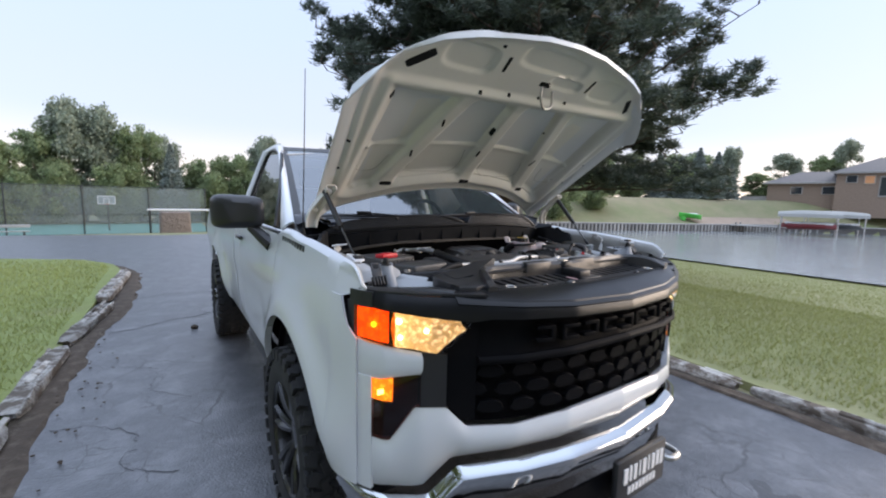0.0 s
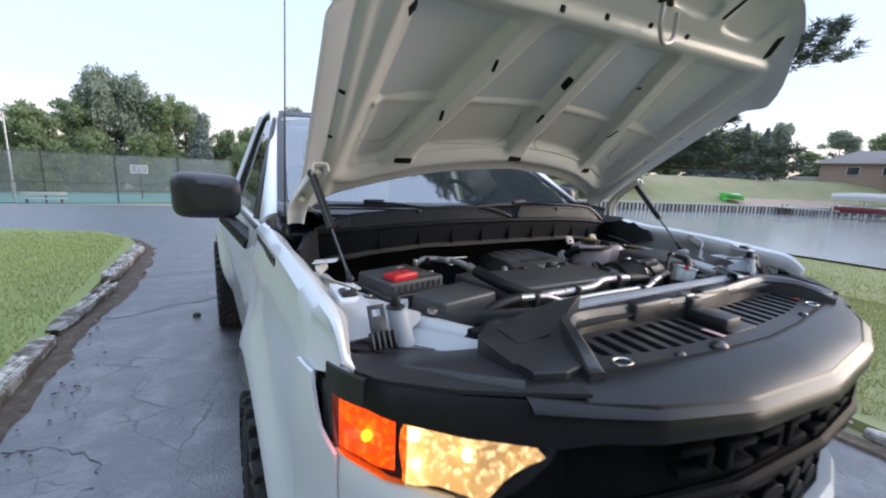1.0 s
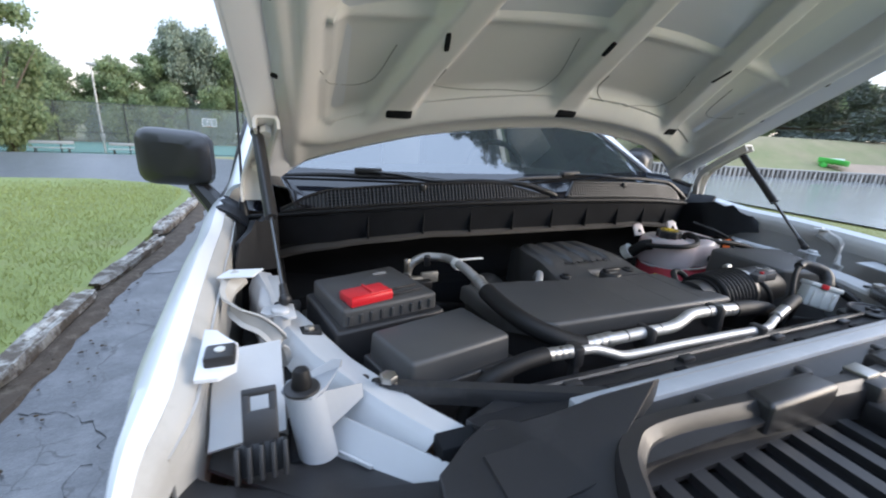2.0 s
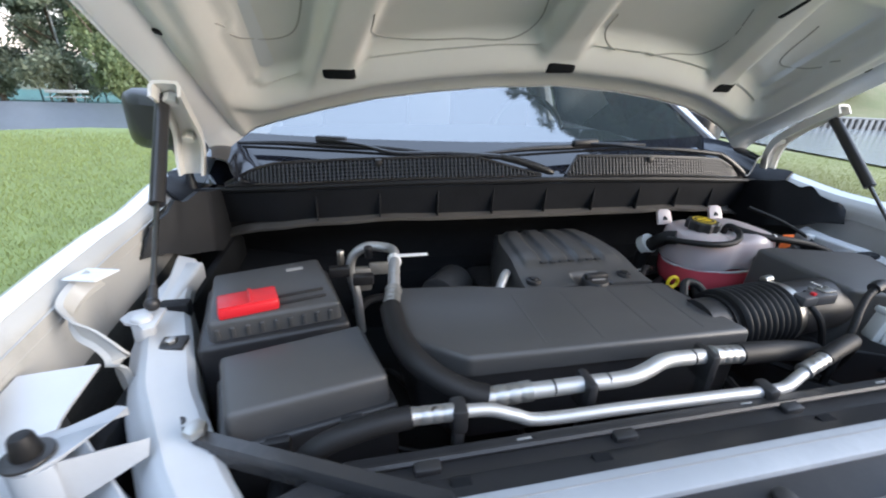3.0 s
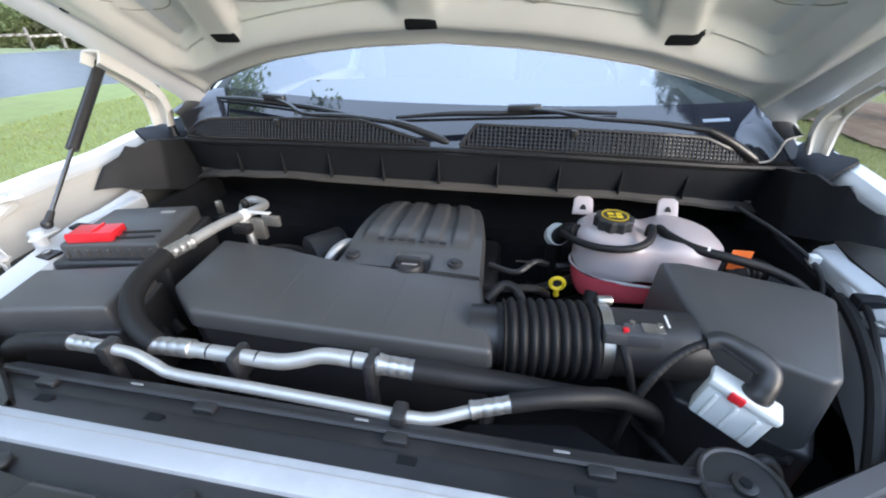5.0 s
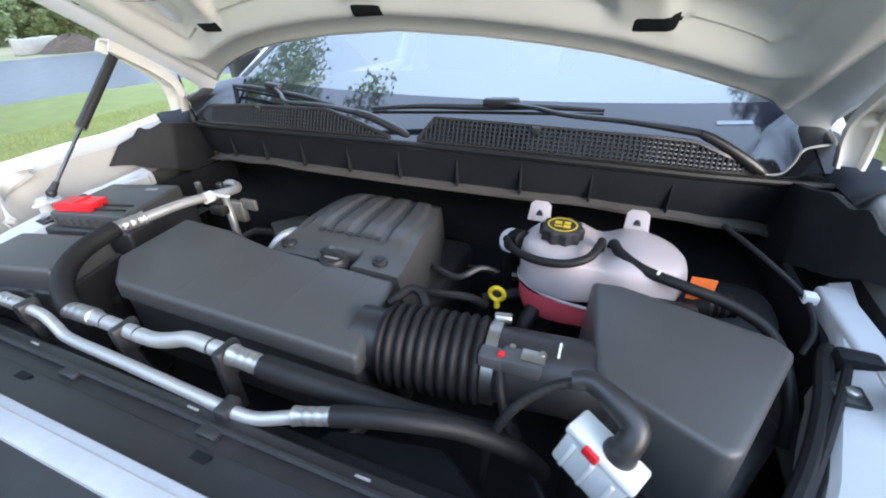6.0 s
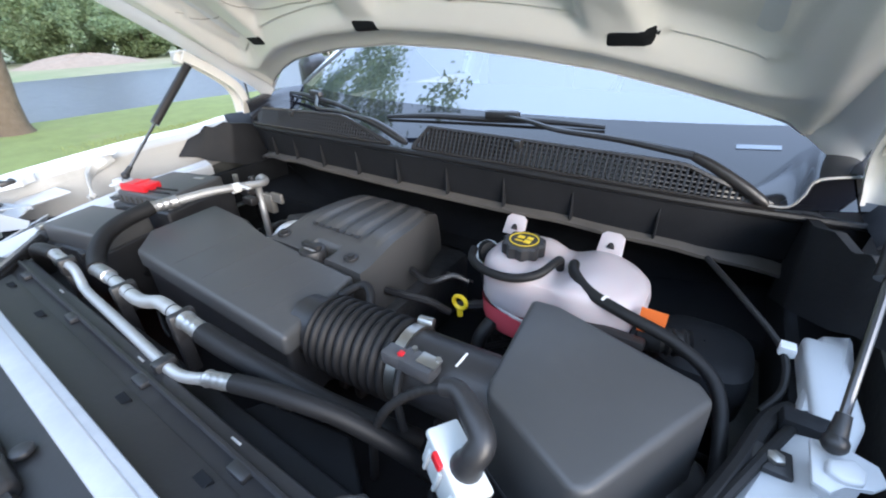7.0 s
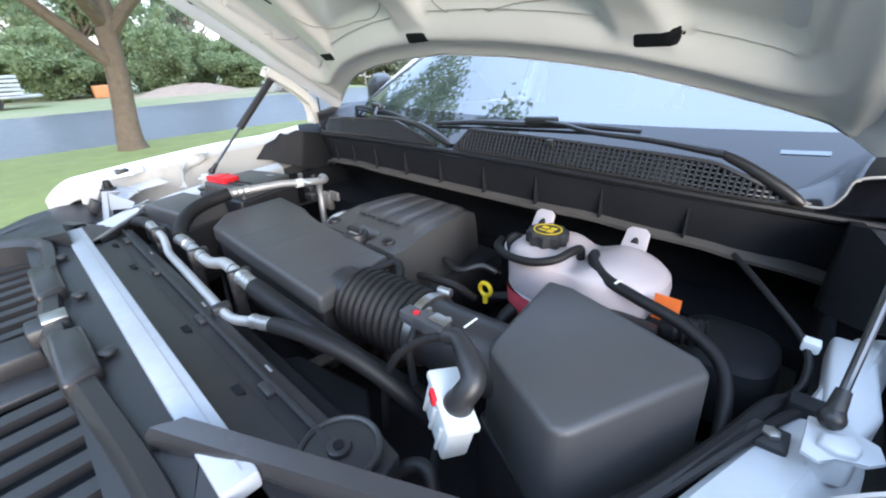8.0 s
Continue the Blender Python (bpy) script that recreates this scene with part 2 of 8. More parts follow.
def tube(pts, r, n=14, sub=8, bm=None, caps=True):
    """A round bar along the points; r is a radius or a function of the fraction of its length."""
    bm = bm or bmesh.new()
    path = smooth_path(pts, sub)
    fr = r if callable(r) else (lambda t: r)
    lens = [0.0]
    for a, b in zip(path, path[1:]):
        lens.append(lens[-1] + (b - a).length)
    up = None
    rings = []
    for i, p in enumerate(path):
        d = (path[min(i + 1, len(path) - 1)] - path[max(i - 1, 0)]).normalized()
        if up is None:
            up = d.orthogonal().normalized()
        up = (up - d * up.dot(d)).normalized()
        side = d.cross(up)
        rr = fr(lens[i] / (lens[-1] or 1))
        rings.append([bm.verts.new(p + (up * math.cos(2 * math.pi * k / n) + side * math.sin(2 * math.pi * k / n)) * rr) for k in range(n)])
    for a, b in zip(rings, rings[1:]):
        for k in range(n):
            bm.faces.new((a[k], a[(k + 1) % n], b[(k + 1) % n], b[k]))
    if caps:
        bm.faces.new(rings[0][::-1])
        bm.faces.new(rings[-1])
    return bm


def sheet(fn, us, vs, thick=0.0, bm=None):
    """A surface over a grid of u and v, with real thickness if given."""
    bm = bm or bmesh.new()
    g = [[bm.verts.new(fn(u, v)) for v in vs] for u in us]
    fs = [bm.faces.new((g[i][j], g[i + 1][j], g[i + 1][j + 1], g[i][j + 1])) for i in range(len(us) - 1) for j in range(len(vs) - 1)]
    if thick:
        bm.normal_update()
        bmesh.ops.solidify(bm, geom=fs, thickness=thick)
    return bm


def lin(a, b, n):
    return [a + (b - a) * i / (n - 1) for i in range(n)]


def table(x, xs, ys):
    return float(np.interp(x, xs, ys))


def sstep(a, b, x):
    t = min(1.0, max(0.0, (x - a) / (b - a)))
    return t * t * (3 - 2 * t)


def mirrored(bm):
    for v in bm.verts:
        v.co.x = -v.co.x
    bmesh.ops.reverse_faces(bm, faces=bm.faces)
    return bm

# ---- ground, driveway, road, lawns, lake ----
def wall_y(x):
    """The far shore's sea wall, as a line over x."""
    return table(x, [20, 36, 53, 60, 66, 74, 140], [32, 26.0, 19.4, 16.6, 9.0, 1.0, -50])


def ground_z(x, y):
    z = 0.0
    z -= 2.0 * sstep(16, 46, y) * (1 - sstep(4, 20, x))
    near = -1.3 * sstep(2.6, 22, x) - 1.0 * sstep(20, 27, x)
    if x > 20:
        d = y - wall_y(x)
        near += sstep(0.0, 0.4, d) * 1.75 + sstep(0, 10, d) * 3.2
    z += near * sstep(2.6, 6, x)
    return z


ASPHALT = mat("worn_asphalt", (0.070, 0.073, 0.080), 0.30, spec=1.0, vary=0.85, scale=24, bump=0.8, bump_scale=70, stain=(0.150, 0.152, 0.160), stain_scale=3.5, stain_at=(0.47, 0.66))


def add_cracks(m, scale, width, depth):
    """Fine worn cracks: the edges of warped cells, broken up by noise."""
    n, l = m.node_tree.nodes, m.node_tree.links
    b = n["Principled BSDF"]
    src = b.inputs["Base Color"].links[0].from_socket
    tc = n.new("ShaderNodeTexCoord")
    wz = n.new("ShaderNodeTexNoise")
    wz.inputs["Scale"].default_value = scale * 2.2
    wz.inputs["Detail"].default_value = 5.0
    l.new(tc.outputs["Object"], wz.inputs["Vector"])
    warp = n.new("ShaderNodeMix")
    warp.data_type = "VECTOR"
    warp.inputs["Factor"].default_value = 0.35 / scale
    l.new(tc.outputs["Object"], warp.inputs["A"])
    l.new(wz.outputs["Color"], warp.inputs["B"])
    vo = n.new("ShaderNodeTexVoronoi")
    vo.feature = "DISTANCE_TO_EDGE"
    vo.inputs["Scale"].default_value = scale
    l.new(warp.outputs["Result"], vo.inputs["Vector"])
    nz = n.new("ShaderNodeTexNoise")
    nz.inputs["Scale"].default_value = scale * 0.6
    l.new(tc.outputs["Object"], nz.inputs["Vector"])
    wd = n.new("ShaderNodeMapRange")
    wd.inputs["From Min"].default_value, wd.inputs["From Max"].default_value = 0.48, 0.66
    wd.inputs["To Min"].default_value, wd.inputs["To Max"].default_value = 0.0005, width
    l.new(nz.outputs["Fac"], wd.inputs["Value"])
    lt = n.new("ShaderNodeMath")
    lt.operation = "LESS_THAN"
    l.new(vo.outputs["Distance"], lt.inputs[0])
    l.new(wd.outputs["Result"], lt.inputs[1])
    mx = n.new("ShaderNodeMix")
    mx.data_type = "RGBA"
    mx.inputs["B"].default_value = (*depth, 1)
    l.new(lt.outputs["Value"], mx.inputs["Factor"])
    l.new(src, mx.inputs["A"])
    l.new(mx.outputs["Result"], b.inputs["Base Color"])


add_cracks(ASPHALT, 1.7, 0.018, (0.030, 0.030, 0.032))
add_cracks(ASPHALT, 5.5, 0.022, (0.038, 0.038, 0.040))
SHORE_SOIL = mat("dry_lawn_soil", (0.21, 0.225, 0.095), 0.9, vary=0.3, scale=2.5, bump=0.5, bump_scale=25, stain=(0.26, 0.255, 0.13), stain_scale=0.5, stain_at=(0.45, 0.7))
GRASS_SOIL = mat("lawn_soil", (0.23, 0.265, 0.085), 0.9, vary=0.35, scale=2.5, bump=0.8, bump_scale=25, stain=(0.28, 0.26, 0.12), stain_scale=0.6, stain_at=(0.55, 0.75))
DRY = mat("dry_field", (0.28, 0.24, 0.14), 0.9, vary=0.3, scale=0.6, bump=0.5, bump_scale=6, stain=(0.17, 0.2, 0.08), stain_scale=0.08, stain_at=(0.4, 0.65))
COURT = mat("green_court", (0.10, 0.235, 0.20), 0.8, vary=0.12, scale=0.5)
WATER = mat("lake_water", (0.30, 0.31, 0.30), 0.14, vary=0.2, scale=0.3, bump=0.3, bump_scale=2.5, spec=1.0)
SOIL = mat("brown_soil", (0.075, 0.055, 0.04), 0.95, vary=0.45, scale=12, bump=0.9, bump_scale=40, stain=(0.15, 0.12, 0.09), stain_scale=9, stain_at=(0.5, 0.7))


def land(name, xs, ys, inside, lift, material, label, category, kind="structure"):
    verts, faces, idx = [], [], {}
    for i, x in enumerate(xs):
        for j, y in enumerate(ys):
            idx[i, j] = len(verts)
            verts.append((x, y, ground_z(x, y) + lift))
    for i in range(len(xs) - 1):
        for j in range(len(ys) - 1):
            if inside is None or inside((xs[i] + xs[i + 1]) / 2, (ys[j] + ys[j + 1]) / 2):
                faces.append((idx[i, j], idx[i + 1, j], idx[i + 1, j + 1], idx[i, j + 1]))
    ob = raw(name, verts, faces, material, smooth=True)
    return tagged(ob, label, category, kind=kind)


def spaced(*runs):
    out = []
    for a, b, n in runs:
        out += lin(a, b, n)[:-1]
    return out + [runs[-1][1]]


gx = spaced((-2500, -300, 4), (-300, -40, 8), (-40, -12, 10), (-12, 3, 8), (3, 30, 28), (30, 100, 50), (100, 300, 8), (300, 2500, 4))
gy = spaced((-2500, -300, 4), (-300, -40, 8), (-40, -6, 6), (-6, 8, 14), (8, 34, 60), (34, 60, 20), (60, 300, 10), (300, 2500, 4))
land("ground", gx, gy, None, -0.035, DRY, "dry grassy open ground reaching to the horizon", "ground")

# the drive under the truck and the road that it joins
LAWN_EDGE = [(-2.45, -6.0), (-2.45, 2.7), (-2.42, 4.5), (-2.38, 6.5), (-2.30, 8.0), (-2.25, 9.2), (-2.5, 10.3), (-3.1, 11.3), (-4.7, 12.2), (-7.0, 12.4), (-9.4, 11.4), (-10.9, 9.4), (-11.6, 6.5), (-11.8, 2.0), (-11.8, -6.0), (-11.8, -40), (-2.45, -40)]


def flat(name, poly, lift, material, label, category, depth=0.12, cuts=2.0):
    bm = bmesh.new()
    vs = [bm.verts.new((x, y, 0)) for x, y in poly]
    bm.faces.new(vs)
    x0, x1 = min(p[0] for p in poly), max(p[0] for p in poly)
    y0, y1 = min(p[1] for p in poly), max(p[1] for p in poly)
    for axis, a, b in ((0, x0, x1), (1, y0, y1)):
        k = a + cuts
        while k < b:
            co, no = [0, 0, 0], [0, 0, 0]
            co[axis], no[axis] = k, 1
            bmesh.ops.bisect_plane(bm, geom=bm.verts[:] + bm.edges[:] + bm.faces[:], plane_co=co, plane_no=no)
            k += cuts
    bmesh.ops.triangulate(bm, faces=[f for f in bm.faces if len(f.verts) > 4])
    for v in bm.verts:
        v.co.z = ground_z(v.co.x, v.co.y) + lift
    if depth:
        r = bmesh.ops.extrude_face_region(bm, geom=bm.faces[:])
        for g in r["geom"]:
            if isinstance(g, bmesh.types.BMVert):
                g.co.z -= depth
    ob = part(name, bm, material, None)
    return tagged(ob, label, category, kind="structure")


flat("road", [(-24, -60), (2.6, -60), (2.62, 0), (2.75, 2.0), (3.0, 6), (3.6, 12), (5, 17), (5, 19.5), (-1.5, 18.5), (-7, 22), (-18, 24), (-24, 22)], 0.0, ASPHALT, "grey worn asphalt drive and road", "road", depth=0.03)
flat("lawn", LAWN_EDGE, 0.05, GRASS_SOIL, "mown green lawn beside the drive", "lawn", depth=0.1, cuts=1.5)
flat("lawn_shore", [(2.75, -60), (2.77, 0), (2.95, 2.0), (3.2, 6), (3.8, 12), (5.2, 17), (5.2, 32), (12, 31), (18, 27), (21.5, 20), (22.3, 10), (22.0, 2), (21.5, -20), (21, -60)], 0.045, SHORE_SOIL, "mown lawn sloping down to the lake", "lawn", depth=0.1)
flat("sports_court", [(-42, 40), (-4, 40.5), (2, 45), (2, 58), (-42, 58)], 0.03, COURT, "green painted sports court", "court", depth=0.05)
water = raw("lake", [(21, -400, -1.2), (400, -400, -1.2), (400, 60, -1.2), (21, 60, -1.2)], [(0, 1, 2, 3)], WATER)
tagged(water, "calm grey lake reflecting the pale sky", "water", kind="structure")

# ---- the pickup truck: y runs from its nose to its tail, x to its driver's side ----
truck = root("pickup_truck", "white pickup truck with its bonnet propped open, standing on the drive", "pickup truck")
WHEEL_Y, REAR_Y, WHEEL_Z = 0.985, 4.30, 0.435
FX = [0, 0.3, 0.5, 0.67, 0.8, 0.9, 0.95, 0.97, 1.0]
FY = [-0.125, -0.10, -0.045, 0.04, 0.11, 0.19, 0.28, 0.36, 0.5]


def nose(x):
    """How far back the front face stands at x."""
    return table(abs(x), FX, FY)


def arch_gap(y, yc):
    r = 0.565
    return WHEEL_Z + 0.035 + math.sqrt(max(0.0, r * r - (y - yc) ** 2)) if abs(y - yc) < r else 0.0


def side_bottom(y):
    if y < 0.43:
        return table(y, [0.2, 0.26, 0.30, 0.34, 0.38, 0.42, 0.43], [1.308, 1.302, 1.290, 1.278, 1.266, 1.250, 0.6])
    return max(0.56, arch_gap(y, WHEEL_Y), arch_gap(y, REAR_Y))


def side_half(y, z):
    x = table(z, [0.5, 0.62, 0.8, 1.0, 1.12, 1.2, 1.3, 1.38], [0.955, 0.975, 0.99, 1.0, 1.005, 1.0, 0.985, 0.968])
    if 0.5 > y:
        x -= 0.62 * (0.5 - y) ** 2
    for yc in (WHEEL_Y, REAR_Y):
        d = math.hypot(y - yc, z - WHEEL_Z - 0.035) - 0.565
        x += 0.052 * math.exp(-(max(0.0, d) / 0.11) ** 2) * sstep(0.45, 0.75, z)
    # a crease along the doors
    if y > 1.6:
        x -= 0.012 * sstep(1.02, 0.95, z) * sstep(1.6, 1.9, y)
    return x


def fender_drop(y):
    return -0.018 * sstep(0.92, 1.15, y) * (1 - sstep(1.27, 1.36, y)) + 0.048 * min(1.0, max(0.0, (0.85 - y) / 0.6)) ** 1.4 + 0.045 * max(0.0, (0.345 - y) / 0.083) ** 2


TOPS = [(0.899, 1.362), (0.901, 1.384), (0.906, 1.396), (0.922, 1.411), (0.941, 1.422), (0.953, 1.417)]


def side_mesh(y0, y1, n, top=True):
    ys = [y0 + (y1 - y0) * i / n for i in range(n + 1)]
    for yc in (WHEEL_Y, REAR_Y):
        for k in (0.559, 0.563, 0.5655, 0.569):
            ys += [v for v in (yc - k, yc + k) if y0 < v < y1]
    ys = sorted(set(ys))
    bm = bmesh.new()
    cols = []
    for y in ys:
        zb = side_bottom(y)
        col = []
        dz = fender_drop(y)
        kx = 0.62 * sstep(0.42, 0.25, y)
        if top:
            for x, z in (TOPS[3:] if y1 < 1.4 else TOPS):
                col.append(bm.verts.new((-(x + (0.95 - x) * kx), y, max(z - dz, zb + 0.004))))
        zt = 1.400 - dz
        for k in range(15):
            z = zt + (zb - zt) * (k / 14)
            col.append(bm.verts.new((-side_half(y, z + dz * sstep(1.0, 1.4, z)), y, z)))
        # the returned lip under the sheet
        col.append(bm.verts.new((-side_half(y, zb) + 0.035, y, zb + 0.002)))
        cols.append(col)
    for a, b in zip(cols, cols[1:]):
        for k in range(len(a) - 1):
            bm.faces.new((a[k], b[k], b[k + 1], a[k + 1]))
    bm.normal_update()
    bmesh.ops.solidify(bm, geom=bm.faces[:], thickness=0.004)
    return bm


for sgn in (-1, 1):
    for nm, a, b, n, tp in (("fender", 0.262, 1.36, 90, True), ("door", 1.367, 2.62, 30, True), ("cab_corner", 2.627, 2.93, 8, True), ("bed_side", 2.97, 5.75, 90, True)):
        bm = side_mesh(a, b, n, tp)
        panel = part(nm, bm if sgn < 0 else mirrored(bm), WHITE, truck)
        if nm == "fender":
            def flange(u, v):
                y = 0.262 + 1.098 * u
                x, z = table(v, [0, 1, 2, 3], [p[0] for p in TOPS[:4]]), table(v, [0, 1, 2, 3], [p[1] for p in TOPS[:4]])
                return (sgn * (x + (0.95 - x) * 0.62 * sstep(0.42, 0.25, y)), y, max(z - fender_drop(y), side_bottom(y) + 0.004 if y < 0.43 else 0.6) - 0.001)
            part("flange", sheet(flange, lin(0, 1, 90), lin(0, 3, 10), 0.003), FLANGE, panel, "inner flange in white darkened for shade")
    # wheel housings, dark inside
    for yc, y0, y1 in ((WHEEL_Y, 0.40, 1.57), (REAR_Y, 3.7, 4.9)):
        bm = sheet(lambda u, v: (sgn * (0.62 + 0.33 * v), yc + 0.60 * math.cos(u), max(0.45, WHEEL_Z + 0.04 + 0.60 * math.sin(u))), lin(-0.2, math.pi + 0.2, 28), lin(0, 1, 3), 0.006)
        part("wheel_housing", bm, DARK, truck, "black wheel arch liner")
    bm = box_bm(sgn * 0.9, 2.1, 0.50, 0.1, 1.0, 0.1, 0.02)
    part("sill", bm, BLACK, truck)

# cab: pillars, roof, windows
for sgn in (-1, 1):
    def pil(name, pts, r, material):
        return part(name, tube([(sgn * x, y, z) for x, y, z in pts], r, 10, 6), material, truck)
    def pillar(u, v):
        g = Vector((table(u, [0, 0.5, 1], [0.886, 0.80, 0.716]), table(u, [0, 0.5, 1], [1.36, 1.865, 2.37]), table(u, [0, 0.5, 1], [1.470, 1.748, 1.985])))
        w = Vector((table(u, [0, 0.42, 0.9, 1], [0.952, 0.870, 0.777, 0.762]), table(u, [0, 0.42, 0.9, 1], [1.40, 1.73, 2.22, 2.36]), table(u, [0, 0.42, 0.9, 1], [1.405, 1.662, 1.928, 1.962])))
        p = g.lerp(w, v) + Vector((0.45, -0.3, 0.6)) * 0.022 * math.sin(math.pi * v)
        return (sgn * p.x, p.y, p.z)
    part("windscreen_pillar", sheet(pillar, lin(0, 1, 16), lin(0, 1, 7), 0.012), WHITE, truck)
    pil("roof_rail", [(0.742, 2.26, 1.935), (0.715, 2.42, 1.972), (0.70, 2.6, 1.99), (0.715, 2.86, 1.975)], lambda q: table(q, [0, 0.35, 1], [0.012, 0.032, 0.036]), WHITE)
    pil("rear_pillar", [(0.715, 2.86, 1.975), (0.80, 2.88, 1.75), (0.93, 2.90, 1.40)], 0.05, WHITE)
    pil("window_seal", [(0.94, 1.58, 1.425), (0.885, 1.70, 1.62), (0.80, 2.02, 1.83), (0.755, 2.26, 1.925), (0.755, 2.72, 1.935), (0.945, 2.76, 1.425)], 0.012, BLACK)
    win = [(0.945, 1.42, 1.41), (0.945, 2.76, 1.41), (0.76, 2.70, 1.935), (0.765, 2.24, 1.92), (0.86, 1.74, 1.65)]
    bm = bmesh.new()
    bm.faces.new([bm.verts.new((sgn * (x - 0.008), y, z)) for x, y, z in win])
    g = pane_part("side_window", bm, glass_mat("dark_side_glass", (0.25, 0.28, 0.27), ior=3.2), truck, "dark tinted side window", (sgn, 0, 0.2))
    part("belt_trim", tube([(sgn * 0.957, 1.37, 1.405), (sgn * 0.957, 2.9, 1.405)], 0.012, 8, 1), BLACK, truck)
    # door handle
    bm = box_bm(sgn * 1.015, 2.52, 1.285, 0.03, 0.2, 0.032, 0.013)
    part("door_handle", bm, SATIN, truck, "black door handle")

bm = sheet(lambda u, v: (u * 0.72, 2.2 + 0.70 * v, 2.012 - 0.045 * u * u - 0.05 * (1 - v) ** 3 - 0.02 * v ** 4), lin(-1, 1, 17), lin(0, 1, 9), 0.02)
part("roof", bm, WHITE, truck)
bm = sheet(lambda u, v: (u * (0.90 - 0.17 * v), 2.92 + 0.02 * u * u, 1.36 + 0.60 * v), lin(-1, 1, 9), lin(0, 1, 5), 0.02)
part("cab_back", bm, WHITE, truck)


def screen(u, v, off=0.0):
    """The windscreen: u across, v from its foot to the roof."""
    half = 0.885 - 0.17 * v
    y = 1.165 + 0.20 * abs(u) ** 2.2 + v * (1.07 - 0.06 * abs(u) ** 2)
    z = 1.475 + 0.505 * v + 0.02 * math.sin(math.pi * v)
    return Vector((u * half, y - off * 0.45, z + off * 0.9))


bm = sheet(lambda u, v: screen(u, v), lin(-1, 1, 33), lin(-0.12, 1, 19))
ws = pane_part("windscreen", bm, glass_mat("windscreen_glass", (0.30, 0.34, 0.35), ior=2.45, pale_film=0.028), truck, "large clear windscreen reflecting sky and trees")
bm = sheet(lambda u, v: screen(u, 1 - 0.07 * v, 0.002), lin(-1, 1, 33), lin(0, 1, 3), 0.002)
part("shade_band", bm, BLACK, ws, "black band along the top of the glass")
for sgn in (-1, 1):
    bm = sheet(lambda u, v: screen(sgn * (1 - 0.045 * u), v, 0.0025), lin(0, 1, 3), lin(-0.12, 1, 19), 0.002)
    part("edge_band", bm, BLACK, ws, "black band along the edge of the glass")
FRIT = mat("black_ceramic_band", (0.012, 0.013, 0.018), 0.04, vary=0.1, scale=20)
bm = sheet(lambda u, v: screen(u, -0.12 + 0.19 * v, 0.0018), lin(-0.99, 0.99, 49), lin(0, 1, 7), 0.0012)
part("lower_band", bm, FRIT, ws, "glossy black band along the foot of the glass")
bm = sheet(lambda u, v: screen(0.745 + 0.085 * u, 0.008 + 0.010 * v, 0.0035), lin(0, 1, 3), lin(0, 1, 3), 0.0015)
part("sticker", bm, mat("pale_sticker", (0.16, 0.19, 0.23), 0.4), ws, "narrow pale sticker")
bm = sheet(lambda u, v: (u * 0.80, 1.42 + 0.55 * v, 1.43 + 0.05 * v - 0.02 * u * u), lin(-1, 1, 9), lin(0, 1, 5), 0.02)
part("dashboard", bm, mat("dash_vinyl", (0.045, 0.048, 0.055), 0.7, vary=0.15, bump=0.2, bump_scale=300), truck, "dark grey dashboard under the windscreen")
bm = tube([(0.40 + 0.19 * math.cos(a), 2.05 + 0.06 * math.sin(a), 1.42 + 0.18 * math.sin(a)) for a in lin(0, 2 * math.pi, 17)], 0.016, 8, 2)
part("steering_wheel", bm, BLACK, truck)
for x in (-0.38, 0.38):
    bm = box_bm(x, 2.62, 1.3, 0.5, 0.16, 0.75, 0.06)
    box(bm, x, 2.66, 1.77, 0.27, 0.10, 0.17, 0.04)
    part("seat", bm, mat("seat_cloth", (0.03, 0.03, 0.033), 0.9), truck, "dark cloth seat")
bm = box_bm(0, 2.02, 1.90, 0.24, 0.025, 0.065, 0.012)
part("rear_view_mirror", bm, BLACK, truck)
bm = box_bm(0, 2.0, 0.95, 1.84, 1.9, 0.5)
part("cab_floor", bm, DARK, truck)
# load bed
bm = box_bm(0, 4.36, 0.95, 1.7, 2.78, 0.05)
box(bm, 0, 5.72, 1.15, 1.8, 0.06, 0.5)
box(bm, 0, 2.98, 1.15, 1.8, 0.04, 0.5)
part("load_bed", bm, WHITE, truck)
bm = box_bm(0, 5.85, 0.66, 1.9, 0.16, 0.2, 0.03)
part("rear_bumper", bm, CHROME, truck)
bm = box_bm(0.42, 3.0, 0.62, 0.1, 5.0, 0.16, 0.01)
box(bm, -0.42, 3.0, 0.62, 0.1, 5.0, 0.16, 0.01)
cyl(bm, (-0.85, REAR_Y, WHEEL_Z), (0.85, REAR_Y, WHEEL_Z), 0.05)
cyl(bm, (-0.85, WHEEL_Y, WHEEL_Z), (0.85, WHEEL_Y, WHEEL_Z), 0.05)
part("chassis", bm, DARK, truck)


